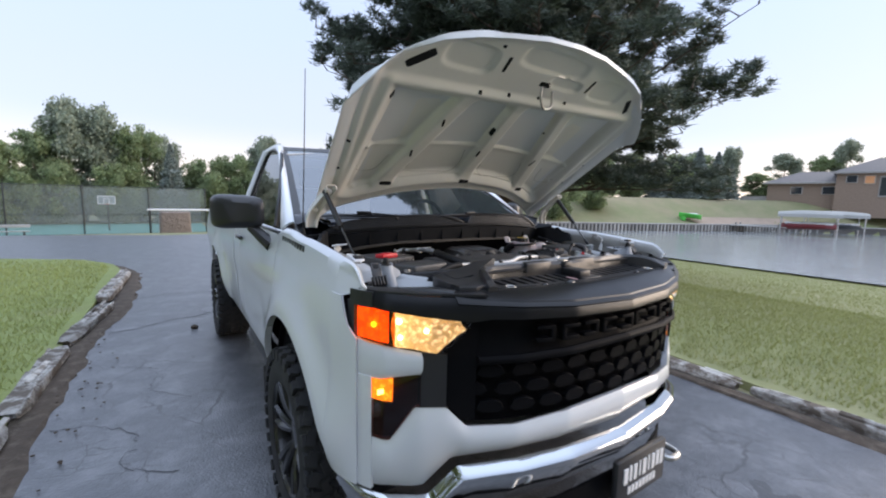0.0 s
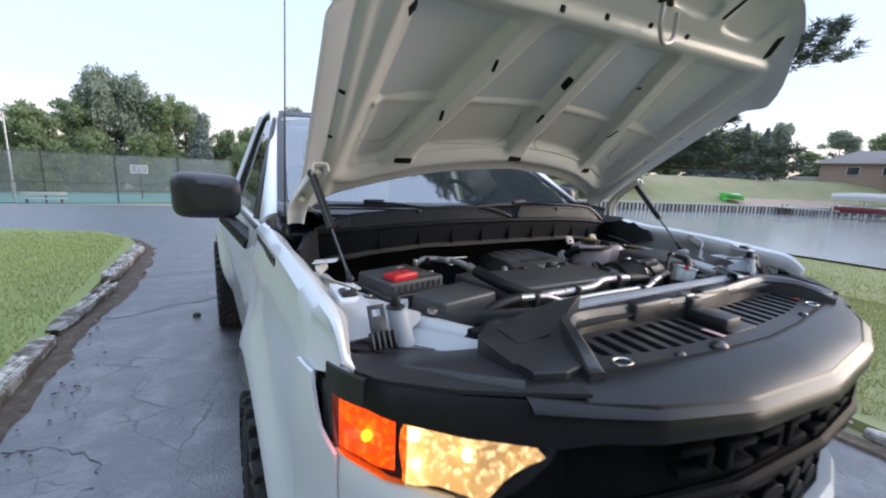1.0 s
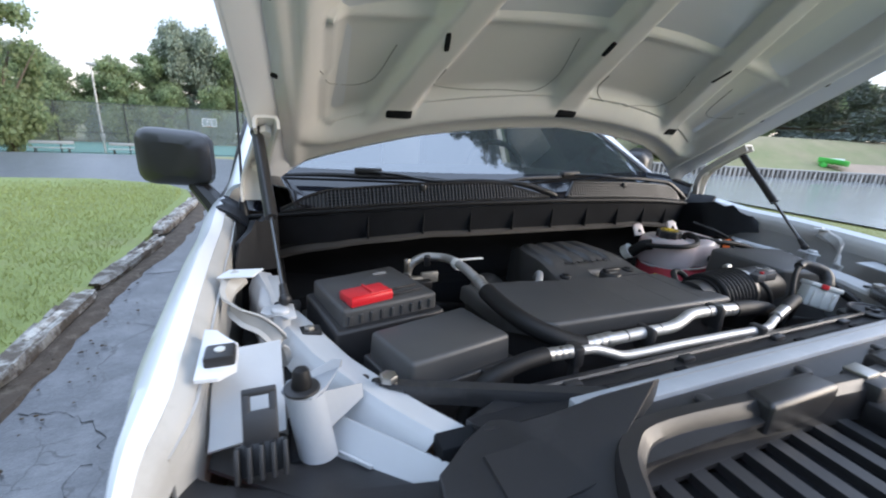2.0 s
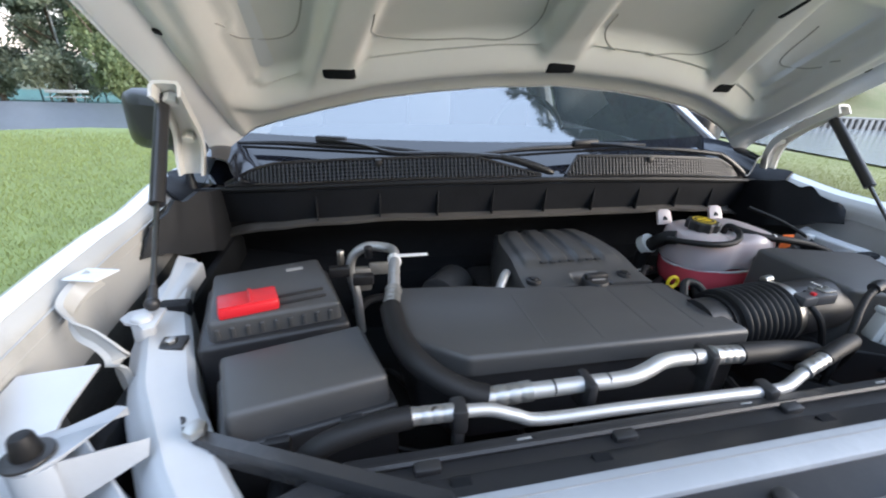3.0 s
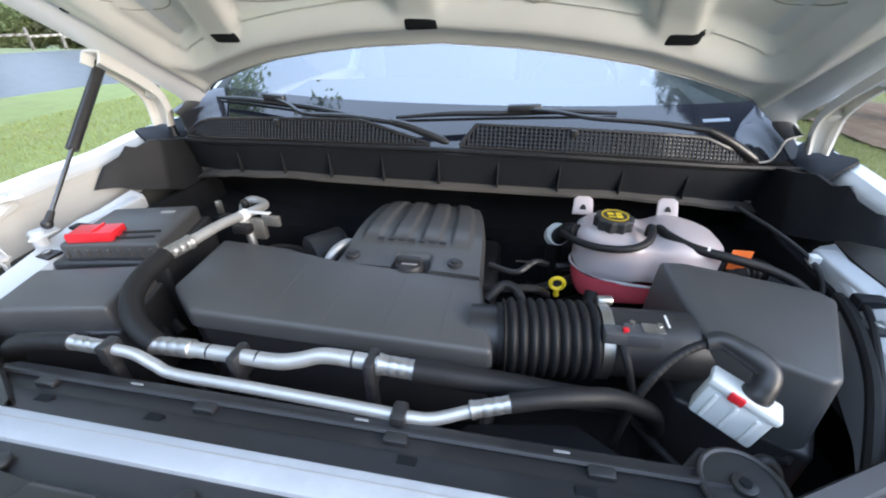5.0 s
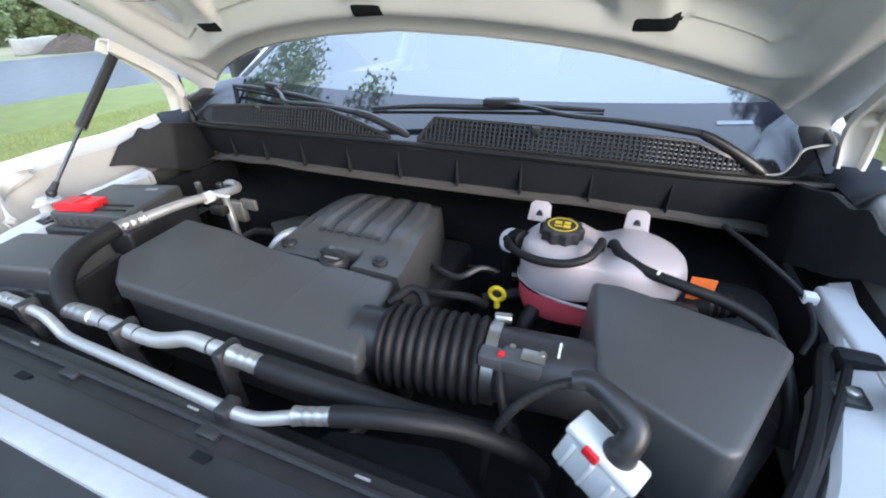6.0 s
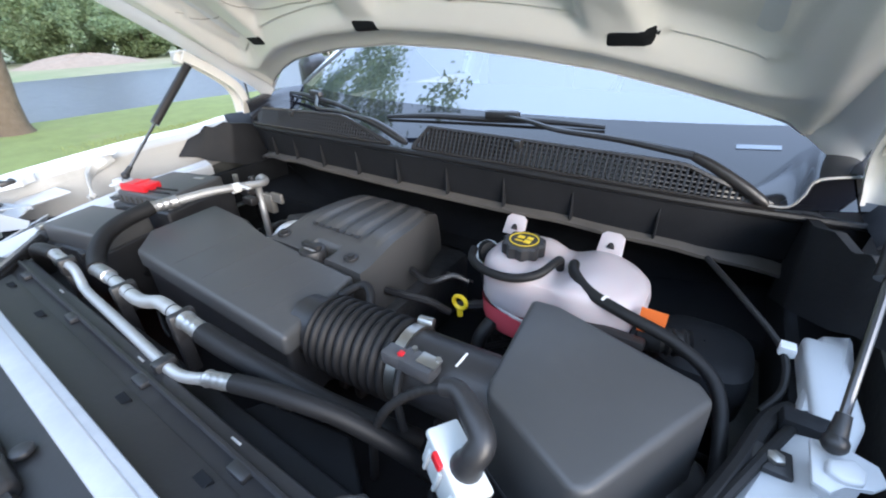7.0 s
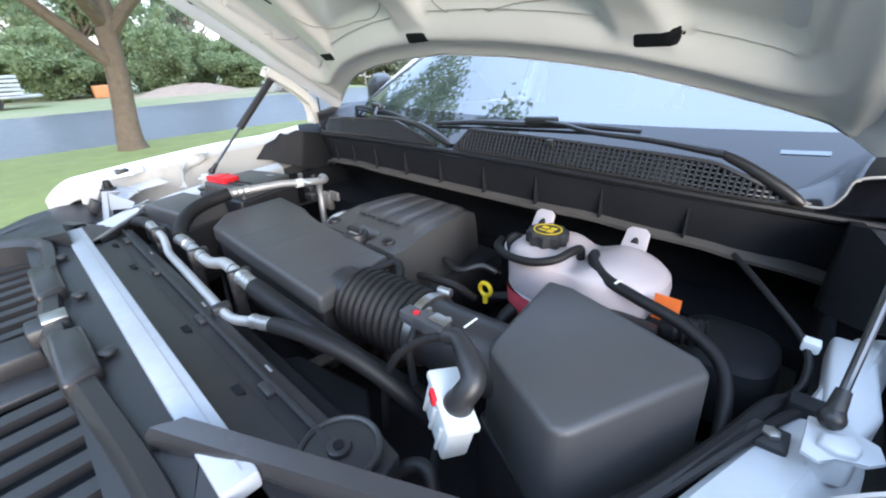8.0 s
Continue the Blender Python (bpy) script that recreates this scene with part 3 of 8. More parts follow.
def wheel(x, y, sgn):
    hub = new("wheel")
    hub.parent = truck
    hub.location = (x, y, WHEEL_Z)
    w = 0.145
    prof = [(-w, 0.27), (-w - 0.012, 0.33), (-w + 0.002, 0.395), (-w + 0.03, 0.424), (-0.07, 0.432), (0.07, 0.432), (w - 0.03, 0.424), (w - 0.002, 0.395), (w + 0.012, 0.33), (w, 0.27)]
    bm = sheet(lambda u, v: (table(v, range(len(prof)), [p[0] for p in prof]), table(v, range(len(prof)), [p[1] for p in prof]) * math.cos(u), table(v, range(len(prof)), [p[1] for p in prof]) * math.sin(u)), lin(0, 2 * math.pi, 61), list(range(len(prof))))
    bmesh.ops.remove_doubles(bm, verts=bm.verts, dist=0.0005)
    # tread blocks
    for k in range(34):
        a = 2 * math.pi * k / 34
        for j, xx in enumerate((-0.125, -0.075, -0.025, 0.025, 0.075, 0.125)):
            m = Matrix.Rotation(a + (j % 2) * 0.09, 4, "X") @ Matrix.Translation((xx, 0, 0.431 if abs(xx) < 0.1 else 0.426))
            bmesh.ops.create_cube(bm, size=1.0, matrix=m @ Matrix.Rotation(0.35 * (1 if j % 2 else -1), 4, "Z") @ Matrix.Diagonal((0.04, 0.055, 0.022, 1)))
        for s2 in (-1, 1):
            m = Matrix.Rotation(a, 4, "X") @ Matrix.Translation((s2 * 0.15, 0, 0.405))
            bmesh.ops.create_cube(bm, size=1.0, matrix=m @ Matrix.Diagonal((0.018, 0.045, 0.045, 1)))
    part("tyre", bm, TYRE, hub, "black all-terrain tyre with chunky tread")
    bm = bmesh.new()
    o = sgn * (w - 0.01)
    rings = [(0.275, o), (0.262, o * 0.92), (0.25, o * 0.3), (0.25, -o)]
    sheet(lambda u, v: (table(v, range(4), [p[1] for p in rings]), table(v, range(4), [p[0] for p in rings]) * math.cos(u), table(v, range(4), [p[0] for p in rings]) * math.sin(u)), lin(0, 2 * math.pi, 41), [0, 1, 2, 3], 0.01, bm)
    for k in range(6):
        for d in (-0.16, 0.16):
            a = 2 * math.pi * k / 6 + d
            c, s = math.cos(a), math.sin(a)
            b2 = 2 * math.pi * k / 6 + d * 0.6
            tube([(o * 0.55, 0.06 * math.cos(b2), 0.06 * math.sin(b2)), (o * 0.8, 0.15 * c, 0.15 * s), (o * 0.9, 0.258 * c, 0.258 * s)], 0.02, 6, 3, bm)
    cyl(bm, (o * 0.2, 0, 0), (o * 0.75, 0, 0), 0.085, 0.07, 20, 0.01)
    part("rim", bm, RIM, hub, "glossy black split-spoke rim")
    bm = cyl(bmesh.new(), (-o * 0.2, 0, 0), (o * 0.02, 0, 0), 0.17, n=32)
    part("brake_disc", bm, STEEL, hub)


for sgn in (-1, 1):
    wheel(sgn * 0.90, WHEEL_Y, sgn)
    wheel(sgn * 0.90, REAR_Y, sgn)
    # mud flap behind the front wheel
    part("mud_flap", box_bm(sgn * 0.98, 1.57, 0.48, 0.10, 0.02, 0.22, 0.006), BLACK, truck)

# door mirrors
for sgn in (-1, 1):
    hub = new("door_mirror")
    hub.parent = truck
    hub.location = (sgn * 1.0, 1.60, 1.51)
    hub["label"] = "large black door mirror on an angled arm"
    def shape(u, v):
        a = 2 * math.pi * u
        k = 5.0
        c, s = math.cos(a), math.sin(a)
        q = (abs(c) ** k + abs(s) ** k) ** (-1 / k)
        w = table(v, [0, 0.25, 0.7, 1], [0.55, 0.93, 1.0, 0.97])
        return (sgn * (0.125 + 0.135 * q * c * w), 0.10 + 0.12 * (v - 0.5) * 1.1 + 0.10 * (q * c * w) * 0.9 - 0.0, 0.0 + 0.100 * q * s * w * (1 + 0.06 * c))
    bm = sheet(shape, lin(0, 1, 41), lin(0, 1, 7))
    bmesh.ops.remove_doubles(bm, verts=bm.verts, dist=0.0005)
    bmesh.ops.holes_fill(bm, edges=bm.edges)
    part("shell", bm, SATIN, hub)
    bm = tube([(sgn * 0.06, 0.06, -0.085), (sgn * 0.02, 0.03, -0.13), (-sgn * 0.035, -0.03, -0.19)], lambda t: 0.03 + 0.012 * t, 10, 5)
    part("arm", bm, SATIN, hub)
    bm = sheet(lambda u, v: (sgn * (0.01 + 0.235 * u), 0.085 + 0.175 * u, -0.08 + 0.16 * v), lin(0, 1, 3), lin(0, 1, 3), 0.004)
    part("mirror_glass", bm, CHROME, hub)

# whip aerial on the passenger's fender
bm = cyl(bmesh.new(), (-0.885, 1.19, 1.40), (-0.885, 1.19, 1.445), 0.016, 0.008)
tube([(-0.885, 1.19, 1.44), (-0.875, 1.175, 1.9), (-0.868, 1.164, 2.24)], lambda t: 0.0035 - 0.0015 * t, 8, 4, bm)
part("aerial", bm, BLACK, truck, "thin black whip aerial")

# raised name badge on the fender: plain strokes
hub = new("fender_badge")
hub.parent = truck
hub["label"] = "row of black raised badge strokes"
for i in range(9):
    y = 0.875 + i * 0.047
    bm = box_bm(-0.969, y, 1.374 + 0.0015 * i, 0.007, 0.034, 0.032, 0.003)
    part("stroke", bm, BLACK, hub)

# ---- the front face ----
def face(x0, x1, zt, zb, off=0.0, thick=0.012, n=24, m=6, lean=0.0, bm=None, out=None):
    """A band of the front between zb(x) and zt(x), following the nose line, off metres behind it."""
    ft = zt if callable(zt) else (lambda x: zt)
    fb = zb if callable(zb) else (lambda x: zb)
    def f(u, v):
        z = fb(u) + (ft(u) - fb(u)) * v
        y = nose(u) + off + lean * (v - 0.5) + (out(u, v) if out else 0)
        return (u, y, z)
    return sheet(f, lin(x0, x1, n), lin(0, 1, m), thick, bm)


def both(fn, name, material, label="", parent=None):
    res = []
    for sgn in (-1, 1):
        bm = fn()
        res.append(part(name, bm if sgn < 0 else mirrored(bm), material, parent or truck, label))
    return res


def lamp_glow(name, dim, bright, strength, scale):
    m = mat(name, bright, 0.25)
    n, l = m.node_tree.nodes, m.node_tree.links
    b = n["Principled BSDF"]
    vo = n.new("ShaderNodeTexVoronoi")
    vo.inputs["Scale"].default_value = scale
    tc = n.new("ShaderNodeTexCoord")
    wave = n.new("ShaderNodeTexNoise")
    wave.inputs["Scale"].default_value, wave.inputs["Detail"].default_value = scale * 0.7, 4.0
    l.new(tc.outputs["Object"], wave.inputs["Vector"])
    bend = n.new("ShaderNodeMix")
    bend.data_type = "VECTOR"
    bend.inputs["Factor"].default_value = 0.06
    l.new(tc.outputs["Object"], bend.inputs["A"])
    l.new(wave.outputs["Color"], bend.inputs["B"])
    l.new(bend.outputs["Result"], vo.inputs["Vector"])
    rp = n.new("ShaderNodeValToRGB")
    rp.color_ramp.elements[0].color, rp.color_ramp.elements[0].position = (*bright, 1), 0.04
    rp.color_ramp.elements[1].color, rp.color_ramp.elements[1].position = (*dim, 1), 0.55
    l.new(vo.outputs["Distance"], rp.inputs["Fac"])
    l.new(rp.outputs["Color"], b.inputs["Emission Color"])
    b.inputs["Emission Strength"].default_value = strength
    return m


AMBER_GLOW = lamp_glow("amber_glow", (0.62, 0.05, 0.0), (1.0, 0.40, 0.02), 1.0, 70)
WARM_GLOW = glow_mat("warm_bulb", (1.0, 0.75, 0.42), 5.0)
AMBER = glass_mat("amber_lens", (1.0, 0.36, 0.05))
CLEAR = glass_mat("clear_lens", (0.93, 0.92, 0.9))
SMOKE = glass_mat("smoked_red_lens", (0.30, 0.12, 0.10))
REFL = lamp_glow("lit_lamp_reflector", (0.10, 0.055, 0.02), (1.0, 0.72, 0.38), 0.75, 55)

# white fascia: wedge between the lamps, cheek, chin and lower strip
def cheek_top(x):
    return table(x, [-1.0, -0.955, -0.93, -0.88, -0.80], [1.16, 1.135, 1.128, 1.122, 1.108])


both(lambda: face(-0.962, -0.798, cheek_top, lambda x: table(x, [-0.97, -0.93, -0.88, -0.79], [1.0, 1.0, 1.015, 1.035]), thick=0.02, n=20, out=lambda u, v: 0.012 * (2 * v - 1) ** 4), "fascia_wedge", WHITE)
def corner_place(u, v):
    z = 0.60 + v * (table(u, [0, 0.25, 0.5, 1], [1.135, 1.175, 1.272, 1.272]) - 0.60)
    return (-(0.953 + (side_half(0.43, z) - 0.953) * (1 - (1 - u) ** 1.7)), 0.288 + 0.141 * u, z)


both(lambda: sheet(corner_place, lin(0, 1, 13), lin(0, 1, 20), 0.008), "fascia_corner", WHITE)
both(lambda: face(-0.964, -0.925, 1.01, 0.60, thick=0.015, n=6, m=8), "fascia_cheek", WHITE)
both(lambda: face(-0.930, 0.0, lambda x: table(x, [-0.95, -0.878, -0.816, -0.722, -0.655, -0.51, -0.27, 0], [0.795, 0.795, 0.918, 0.916, 0.842, 0.842, 0.866, 0.880]), lambda x: table(x, [-0.95, -0.87, -0.77, -0.683, -0.506, -0.26, 0], [0.60, 0.605, 0.612, 0.712, 0.73, 0.74, 0.735]), thick=0.03, n=70, m=9, out=lambda u, v: 0.016 * (2 * v - 1) ** 2 - 0.012 * math.sin(math.pi * v) + 0.035 * (1 - v)), "fascia_chin", WHITE)
# chrome bumper
both(lambda: face(-0.985, 0.0, lambda x: table(x, [-1.0, -0.95, -0.87, -0.77, -0.683, -0.506, -0.26, 0], [0.60, 0.588, 0.593, 0.60, 0.70, 0.718, 0.728, 0.723]), lambda x: table(x, [-1.0, -0.9, -0.75, -0.62, 0], [0.47, 0.45, 0.45, 0.50, 0.52]), off=-0.03, thick=0.02, n=60, m=26, out=lambda u, v: 0.045 * max(0.0, (v - 0.86) / 0.14) ** 2 + 0.12 * max(0.0, (0.90 - v) / 0.90) ** 1.5), "bumper", CHROME, "chrome front bumper")
both(lambda: face(-0.72, 0.0, lambda x: table(x, [-0.8, -0.6, 0], [0.48, 0.50, 0.52]), 0.40, off=0.03, n=20), "bumper_valance", FRONT)
both(lambda: face(-0.86, -0.62, 0.47, 0.40, off=0.03, n=8), "valance_end", FRONT)
# plate carrier with an unreadable dealer plate
hub = new("front_plate")
hub.parent = truck
hub["label"] = "dark dealer plate with two rows of pale lettering bars"
part("carrier", box_bm(0.13, -0.135, 0.50, 0.36, 0.03, 0.19, 0.01), BLACK, hub)
for i, w in enumerate((0.035, 0.02, 0.03, 0.012, 0.035, 0.014, 0.03, 0.03, 0.032)):
    part("letter_bar", box_bm(0.005 + i * 0.033, -0.152, 0.525 + 0.004 * (i % 2), w * 0.72, 0.004, 0.065), MARK, hub)
for i in range(8):
    part("letter_bar", box_bm(0.035 + i * 0.026, -0.152, 0.455, 0.017, 0.004, 0.03), MARK, hub)
for x in (-0.42, 0.42):
    part("tow_hook", tube([(x - 0.04, -0.03, 0.47), (x - 0.04, -0.13, 0.46), (x + 0.04, -0.13, 0.46), (x + 0.04, -0.03, 0.47)], 0.014, 8, 5), STEEL, truck)

# grille: deep black sheet for the opening's shade, two bars and honeycomb pieces
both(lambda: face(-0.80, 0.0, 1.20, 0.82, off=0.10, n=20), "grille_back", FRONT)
both(lambda: face(-0.795, -0.62, lambda x: table(x, [-0.8, -0.70, -0.655, -0.62], [1.10, 1.12, 1.19, 1.215]), lambda x: table(x, [-0.8, -0.722, -0.655, -0.62], [0.93, 0.925, 0.855, 0.86]), off=0.035, n=14, thick=0.02), "grille_side", FRONT)
both(lambda: face(-0.63, 0.0, lambda x: table(x, [-0.63, 0], [1.218, 1.205]), lambda x: table(x, [-0.63, 0], [1.075, 1.10]), off=0.045, thick=0.02, n=30, out=lambda u, v: 0.02 * math.sin(math.pi * v)), "grille_band", FRONT)
both(lambda: face(-0.63, 0.0, lambda x: table(x, [-0.63, 0], [1.09, 1.115]), lambda x: table(x, [-0.63, 0], [1.06, 1.085]), off=0.0, thick=0.03, n=30, out=lambda u, v: 0.012 * (2 * v - 1) ** 2), "grille_bar", FRONT)
hub = new("grille_lettering")
hub.parent = truck
hub["label"] = "row of raised black block shapes across the grille"
for i in range(9):
    x = -0.40 + i * 0.10
    m = Matrix.Translation((x, nose(x) + 0.028, 1.158)) @ Matrix.Rotation(math.atan2(nose(x + 0.05) - nose(x - 0.05), 0.1), 4, "Z")
    bm = bmesh.new()
    box(bm, 0, 0, 0.022, 0.075, 0.03, 0.014, 0.003, m)
    box(bm, 0, 0, -0.022, 0.075, 0.03, 0.014, 0.003, m)
    box(bm, -0.03 if i % 2 else 0.03, 0, 0, 0.016, 0.03, 0.056, 0.003, m)
    part("block", bm, FRONT, hub)
mesh_piece = None
for r in range(3):
    for c in range(-6, 7):
        x = c * 0.112 + (0.056 if r % 2 else 0)
        z = 1.022 - r * 0.064
        if abs(x) > 0.62 or z < 0.86:
            continue
        if mesh_piece is None:
            bm = prism([(-0.052, -0.004), (-0.034, -0.020), (0.030, -0.020), (0.050, -0.006), (0.040, 0.016), (0.012, 0.026), (-0.036, 0.022)], -0.012, 0.012, 0.002, -0.08, seg=1)
            for v in bm.verts:
                v.co = Vector((v.co.x, -v.co.z, v.co.y))
            bmesh.ops.recalc_face_normals(bm, faces=bm.faces)
            ob = part("grille_piece", bm, FRONT, truck)
            mesh_piece = ob.data
        else:
            ob = new("grille_piece", mesh_piece)
            ob.parent = truck
        ob.matrix_basis = Matrix.Translation((x, nose(x) + 0.06, z)) @ Matrix.Rotation(math.atan2(nose(x + 0.05) - nose(x - 0.05), 0.1), 4, "Z")

# top bar over the grille and lamps
TOPBAR = mat("satin_front_bar", (0.009, 0.009, 0.010), 0.30, vary=0.2, scale=15, bump=0.1, bump_scale=500, spec=0.27)
def bar_low(x):
    return table(x, [-0.96, -0.93, -0.87, -0.663, -0.60, 0], [1.255, 1.252, 1.242, 1.212, 1.222, 1.212])


both(lambda: face(-0.955, 0.0, lambda x: table(x, [-0.96, -0.85, -0.6, -0.3, 0], [1.305, 1.298, 1.285, 1.272, 1.268]), bar_low, off=-0.004, thick=0.03, n=60, m=7, out=lambda u, v: 0.022 * v ** 2), "grille_top_bar", TOPBAR, "broad satin black bar above the grille")
for sgn in (-1, 1):
    lamp = new("headlight")
    lamp.parent = truck
    lamp["label"] = "lit headlight with an amber corner" if sgn < 0 else "lit headlight with amber corner, far side"
    def lamp_low(x):
        return table(x, [-0.962, -0.945, -0.884, -0.80, -0.752, -0.71, -0.661], [1.16, 1.137, 1.128, 1.111, 1.105, 1.135, 1.195])
    def put(name, bm, material, label=""):
        return part(name, bm if sgn < 0 else mirrored(bm), material, lamp, label)
    for nm, x0, x1, ma, lb_ in (("amber_lens", -0.957, -0.872, AMBER, "glowing amber corner lens"), ("clear_lens", -0.870, -0.663, CLEAR, "clear lens")):
        bm = face(x0, x1, bar_low, lamp_low, thick=0, n=14)
        pane_part(nm, bm if sgn < 0 else mirrored(bm), ma, lamp, lb_, (sgn * 0.3, -1, 0))
    put("reflector", face(-0.868, -0.668, bar_low, lamp_low, off=0.05, thick=0.004, n=24, m=8, out=lambda u, v: -0.03 * (2 * v - 1) ** 2 + 0.01 * math.sin(u * 60)), REFL, "bright faceted reflector")
    put("amber_reflector", face(-0.955, -0.874, bar_low, lamp_low, off=0.04, thick=0.004, n=10), AMBER_GLOW)
    put("lamp_edge", face(-0.966, -0.957, 1.262, 1.13, off=-0.003, thick=0.03, n=4), BLACK, "black lamp edge")
    put("divider", face(-0.874, -0.868, bar_low, lamp_low, off=0.006, thick=0.05, n=2), REFL)
    for bx, bz, br in ((-0.850, 1.205, 0.010), (-0.846, 1.150, 0.008), (-0.775, 1.175, 0.008)):
        bm = bmesh.new()
        bmesh.ops.create_uvsphere(bm, u_segments=14, v_segments=8, radius=br, matrix=Matrix.Translation((bx, nose(bx) + 0.032, bz)))
        put("bulb", bm, WARM_GLOW, "warm glowing bulb")
    bm = bmesh.new()
    bmesh.ops.create_uvsphere(bm, u_segments=14, v_segments=8, radius=0.010, matrix=Matrix.Translation((-0.915, nose(-0.915) + 0.022, 1.19)))
    put("bulb", bm, glow_mat("amber_bulb", (1.0, 0.6, 0.08), 3), "amber glowing bulb")
    put("lamp_corner", face(-0.963, -0.925, lambda x: 1.302, lambda x: 1.250, off=-0.006, thick=0.02, n=6), BLACK)
    low = new("lower_lamp")
    low.parent = truck
    low["label"] = "lower lamp with a lit amber signal over dark red glass"
    def put2(name, bm, material, label=""):
        return part(name, bm if sgn < 0 else mirrored(bm), material, low, label)
    lt = lambda x: table(x, [-0.936, -0.875, -0.80, -0.722], [1.002, 1.015, 1.035, 1.085])
    lb = lambda x: table(x, [-0.936, -0.881, -0.816, -0.722], [0.795, 0.797, 0.92, 0.918])
    put2("signal_lens", face(-0.934, -0.874, lt, 0.935, off=0.006, thick=0.006, n=8), AMBER_GLOW, "glowing amber signal")
    put2("signal_bulb", box_bm(-0.905, nose(-0.905) - 0.002, 0.968, 0.03, 0.006, 0.018, 0.003), glow_mat("signal_bulb", (1.0, 0.6, 0.1), 3))
    bm = face(-0.936, -0.800, lambda x: 0.93 if x < -0.874 else lt(x), lb, off=0.006, thick=0, n=30)
    pane_part("dark_lens", bm if sgn < 0 else mirrored(bm), SMOKE, low, "dark red lower lens", (sgn * 0.3, -1, 0))
    put2("lamp_back", face(-0.95, -0.70, 1.12, 0.79, off=0.045, thick=0.01, n=14), mat("lamp_back", (0.05, 0.016, 0.013), 0.4))
    put2("lamp_end", face(-0.800, -0.722, lambda x: table(x, [-0.8, -0.722], [1.108, 1.10]), lambda x: table(x, [-0.816, -0.722], [0.918, 0.916]), off=0.012, thick=0.01, n=8), SATIN)

# ---- the open bonnet with its pressed inner panel ----
HO = Vector((0, 1.08, 1.64))
HF = Vector((0, -math.cos(radians(35)), math.sin(radians(35))))
HN = Vector((0, math.sin(radians(35)), math.cos(radians(35))))


def hp(s, l, n=0.0):
    """A place on the bonnet: s across, l from its rear edge to its nose, n out of its upper side."""
    return Vector((s, 0, 0)) + HO + HF * l + HN * n


def hood_front(a):
    return table(abs(a), [0, 0.2, 0.41, 0.55, 0.69, 0.8, 0.88, 0.95, 1], [1.085, 1.075, 1.04, 1.01, 0.965, 0.90, 0.84, 0.765, 0.69])


def hood_rear(a):
    return table(abs(a), [0, 0.2, 0.35, 0.5, 0.65, 0.78, 0.9, 1], [0.072, 0.055, 0.03, -0.005, -0.06, -0.115, -0.175, -0.215])


def hood_half(l):
    return table(l, [-0.25, -0.1, 0.39, 0.63, 0.72, 1.1], [0.832, 0.838, 0.876, 0.895, 0.897, 0.897])


def hood_uv(a, b):
    l = hood_rear(a) + (hood_front(a) - hood_rear(a)) * b
    return a * hood_half(l), l


def hood_n(a, b):
    """The height of the outer skin: a crowned middle with sides and nose that roll down."""
    n = 0.045 - 0.018 * abs(a) ** 2 - 0.055 * sstep(0.82, 1.0, abs(a)) - 0.045 * sstep(0.86, 1.0, b) ** 2 - 0.02 * sstep(0.06, 0.0, b)
    return n + 0.012 * sstep(0.42, 0.5, abs(a)) * (1 - sstep(0.6, 0.85, abs(a)))


hood = new("bonnet")
hood.parent = truck
hood["label"] = "open white bonnet with a pressed steel inner panel"
bm = sheet(lambda a, b: hp(*hood_uv(a, b), hood_n(a, b)), lin(-1, 1, 61), lin(0, 1, 41), 0.004)
part("skin", bm, WHITE, hood)

RIBS = [((-0.335, 0.72), (-0.50, 0.12)), ((-0.03, 0.74), (-0.03, 0.16)), ((0.30, 0.72), (0.45, 0.12))]


def rib_at(l, r):
    (s0, l0), (s1, l1) = r
    return s0 + (s1 - s0) * (l - l0) / (l1 - l0)


def inner_n(s, l):
    """The pressed relief of the inner panel; lower is nearer to the engine."""
    rear = hood_rear(s / hood_half(l))
    front = hood_front(min(1.0, abs(s) / 0.897))
    n = 0.0
    side = 0.725 - abs(s)
    back = l - (rear + 0.085)
    cross = (0.735 + 0.06 * (s + 0.3) * 0.6) - l
    d = min(side, back, cross)
    corner = math.hypot(max(0, 0.09 - side), max(0, 0.09 - back))
    if side < 0.09 and back < 0.09:
        d = min(d, 0.09 - corner)
    # roll towards the bead round the field
    n -= 0.010 * math.exp(-((d + 0.012) / 0.016) ** 2)
    inside = sstep(0.0, 0.075, d)
    field = 0.050 * inside
    rib = 0.0
    for r in RIBS:
        w = abs(s - rib_at(l, r))
        rib = max(rib, 1 - sstep(0.032, 0.062, w))
    field *= 1 - 0.82 * rib
    # crossing shelves between the ribs
    if inside > 0.5:
        lc = 0.355 + 0.05 * math.cos(s * 3)
        field -= 0.017 * math.exp(-((l - lc) / 0.016) ** 2) * (1 - rib)
        field -= 0.010 * sstep(lc, lc - 0.03, l) * (1 - rib)
        field += 0.006 * sstep(0.62, 0.68, l) * (1 - rib)
    n += field
    # nose field beyond the cross member: shallow pans
    if cross < 0:
        n += 0.012 * sstep(0.02, 0.05, -cross)
        for cs, cl, ws, wl_ in ((-0.45, 0.90, 0.12, 0.06), (-0.02, 0.97, 0.20, 0.05), (0.42, 0.90, 0.12, 0.06), (0.12, 0.885, 0.1, 0.03)):
            q = ((s - cs) / ws) ** 4 + ((l - cl) / wl_) ** 4
            n += 0.012 * (1 - sstep(0.6, 1.3, q))
    # edges fold down to the hem
    e = min(hood_half(l) - abs(s), front - l)
    n -= 0.004 * (1 - sstep(0.0, 0.03, l - rear))
    n -= 0.03 * (1 - sstep(0.0, 0.05, e)) + 0.012 * math.exp(-((hood_half(l) - abs(s) - 0.09) / 0.02) ** 2)
    return n


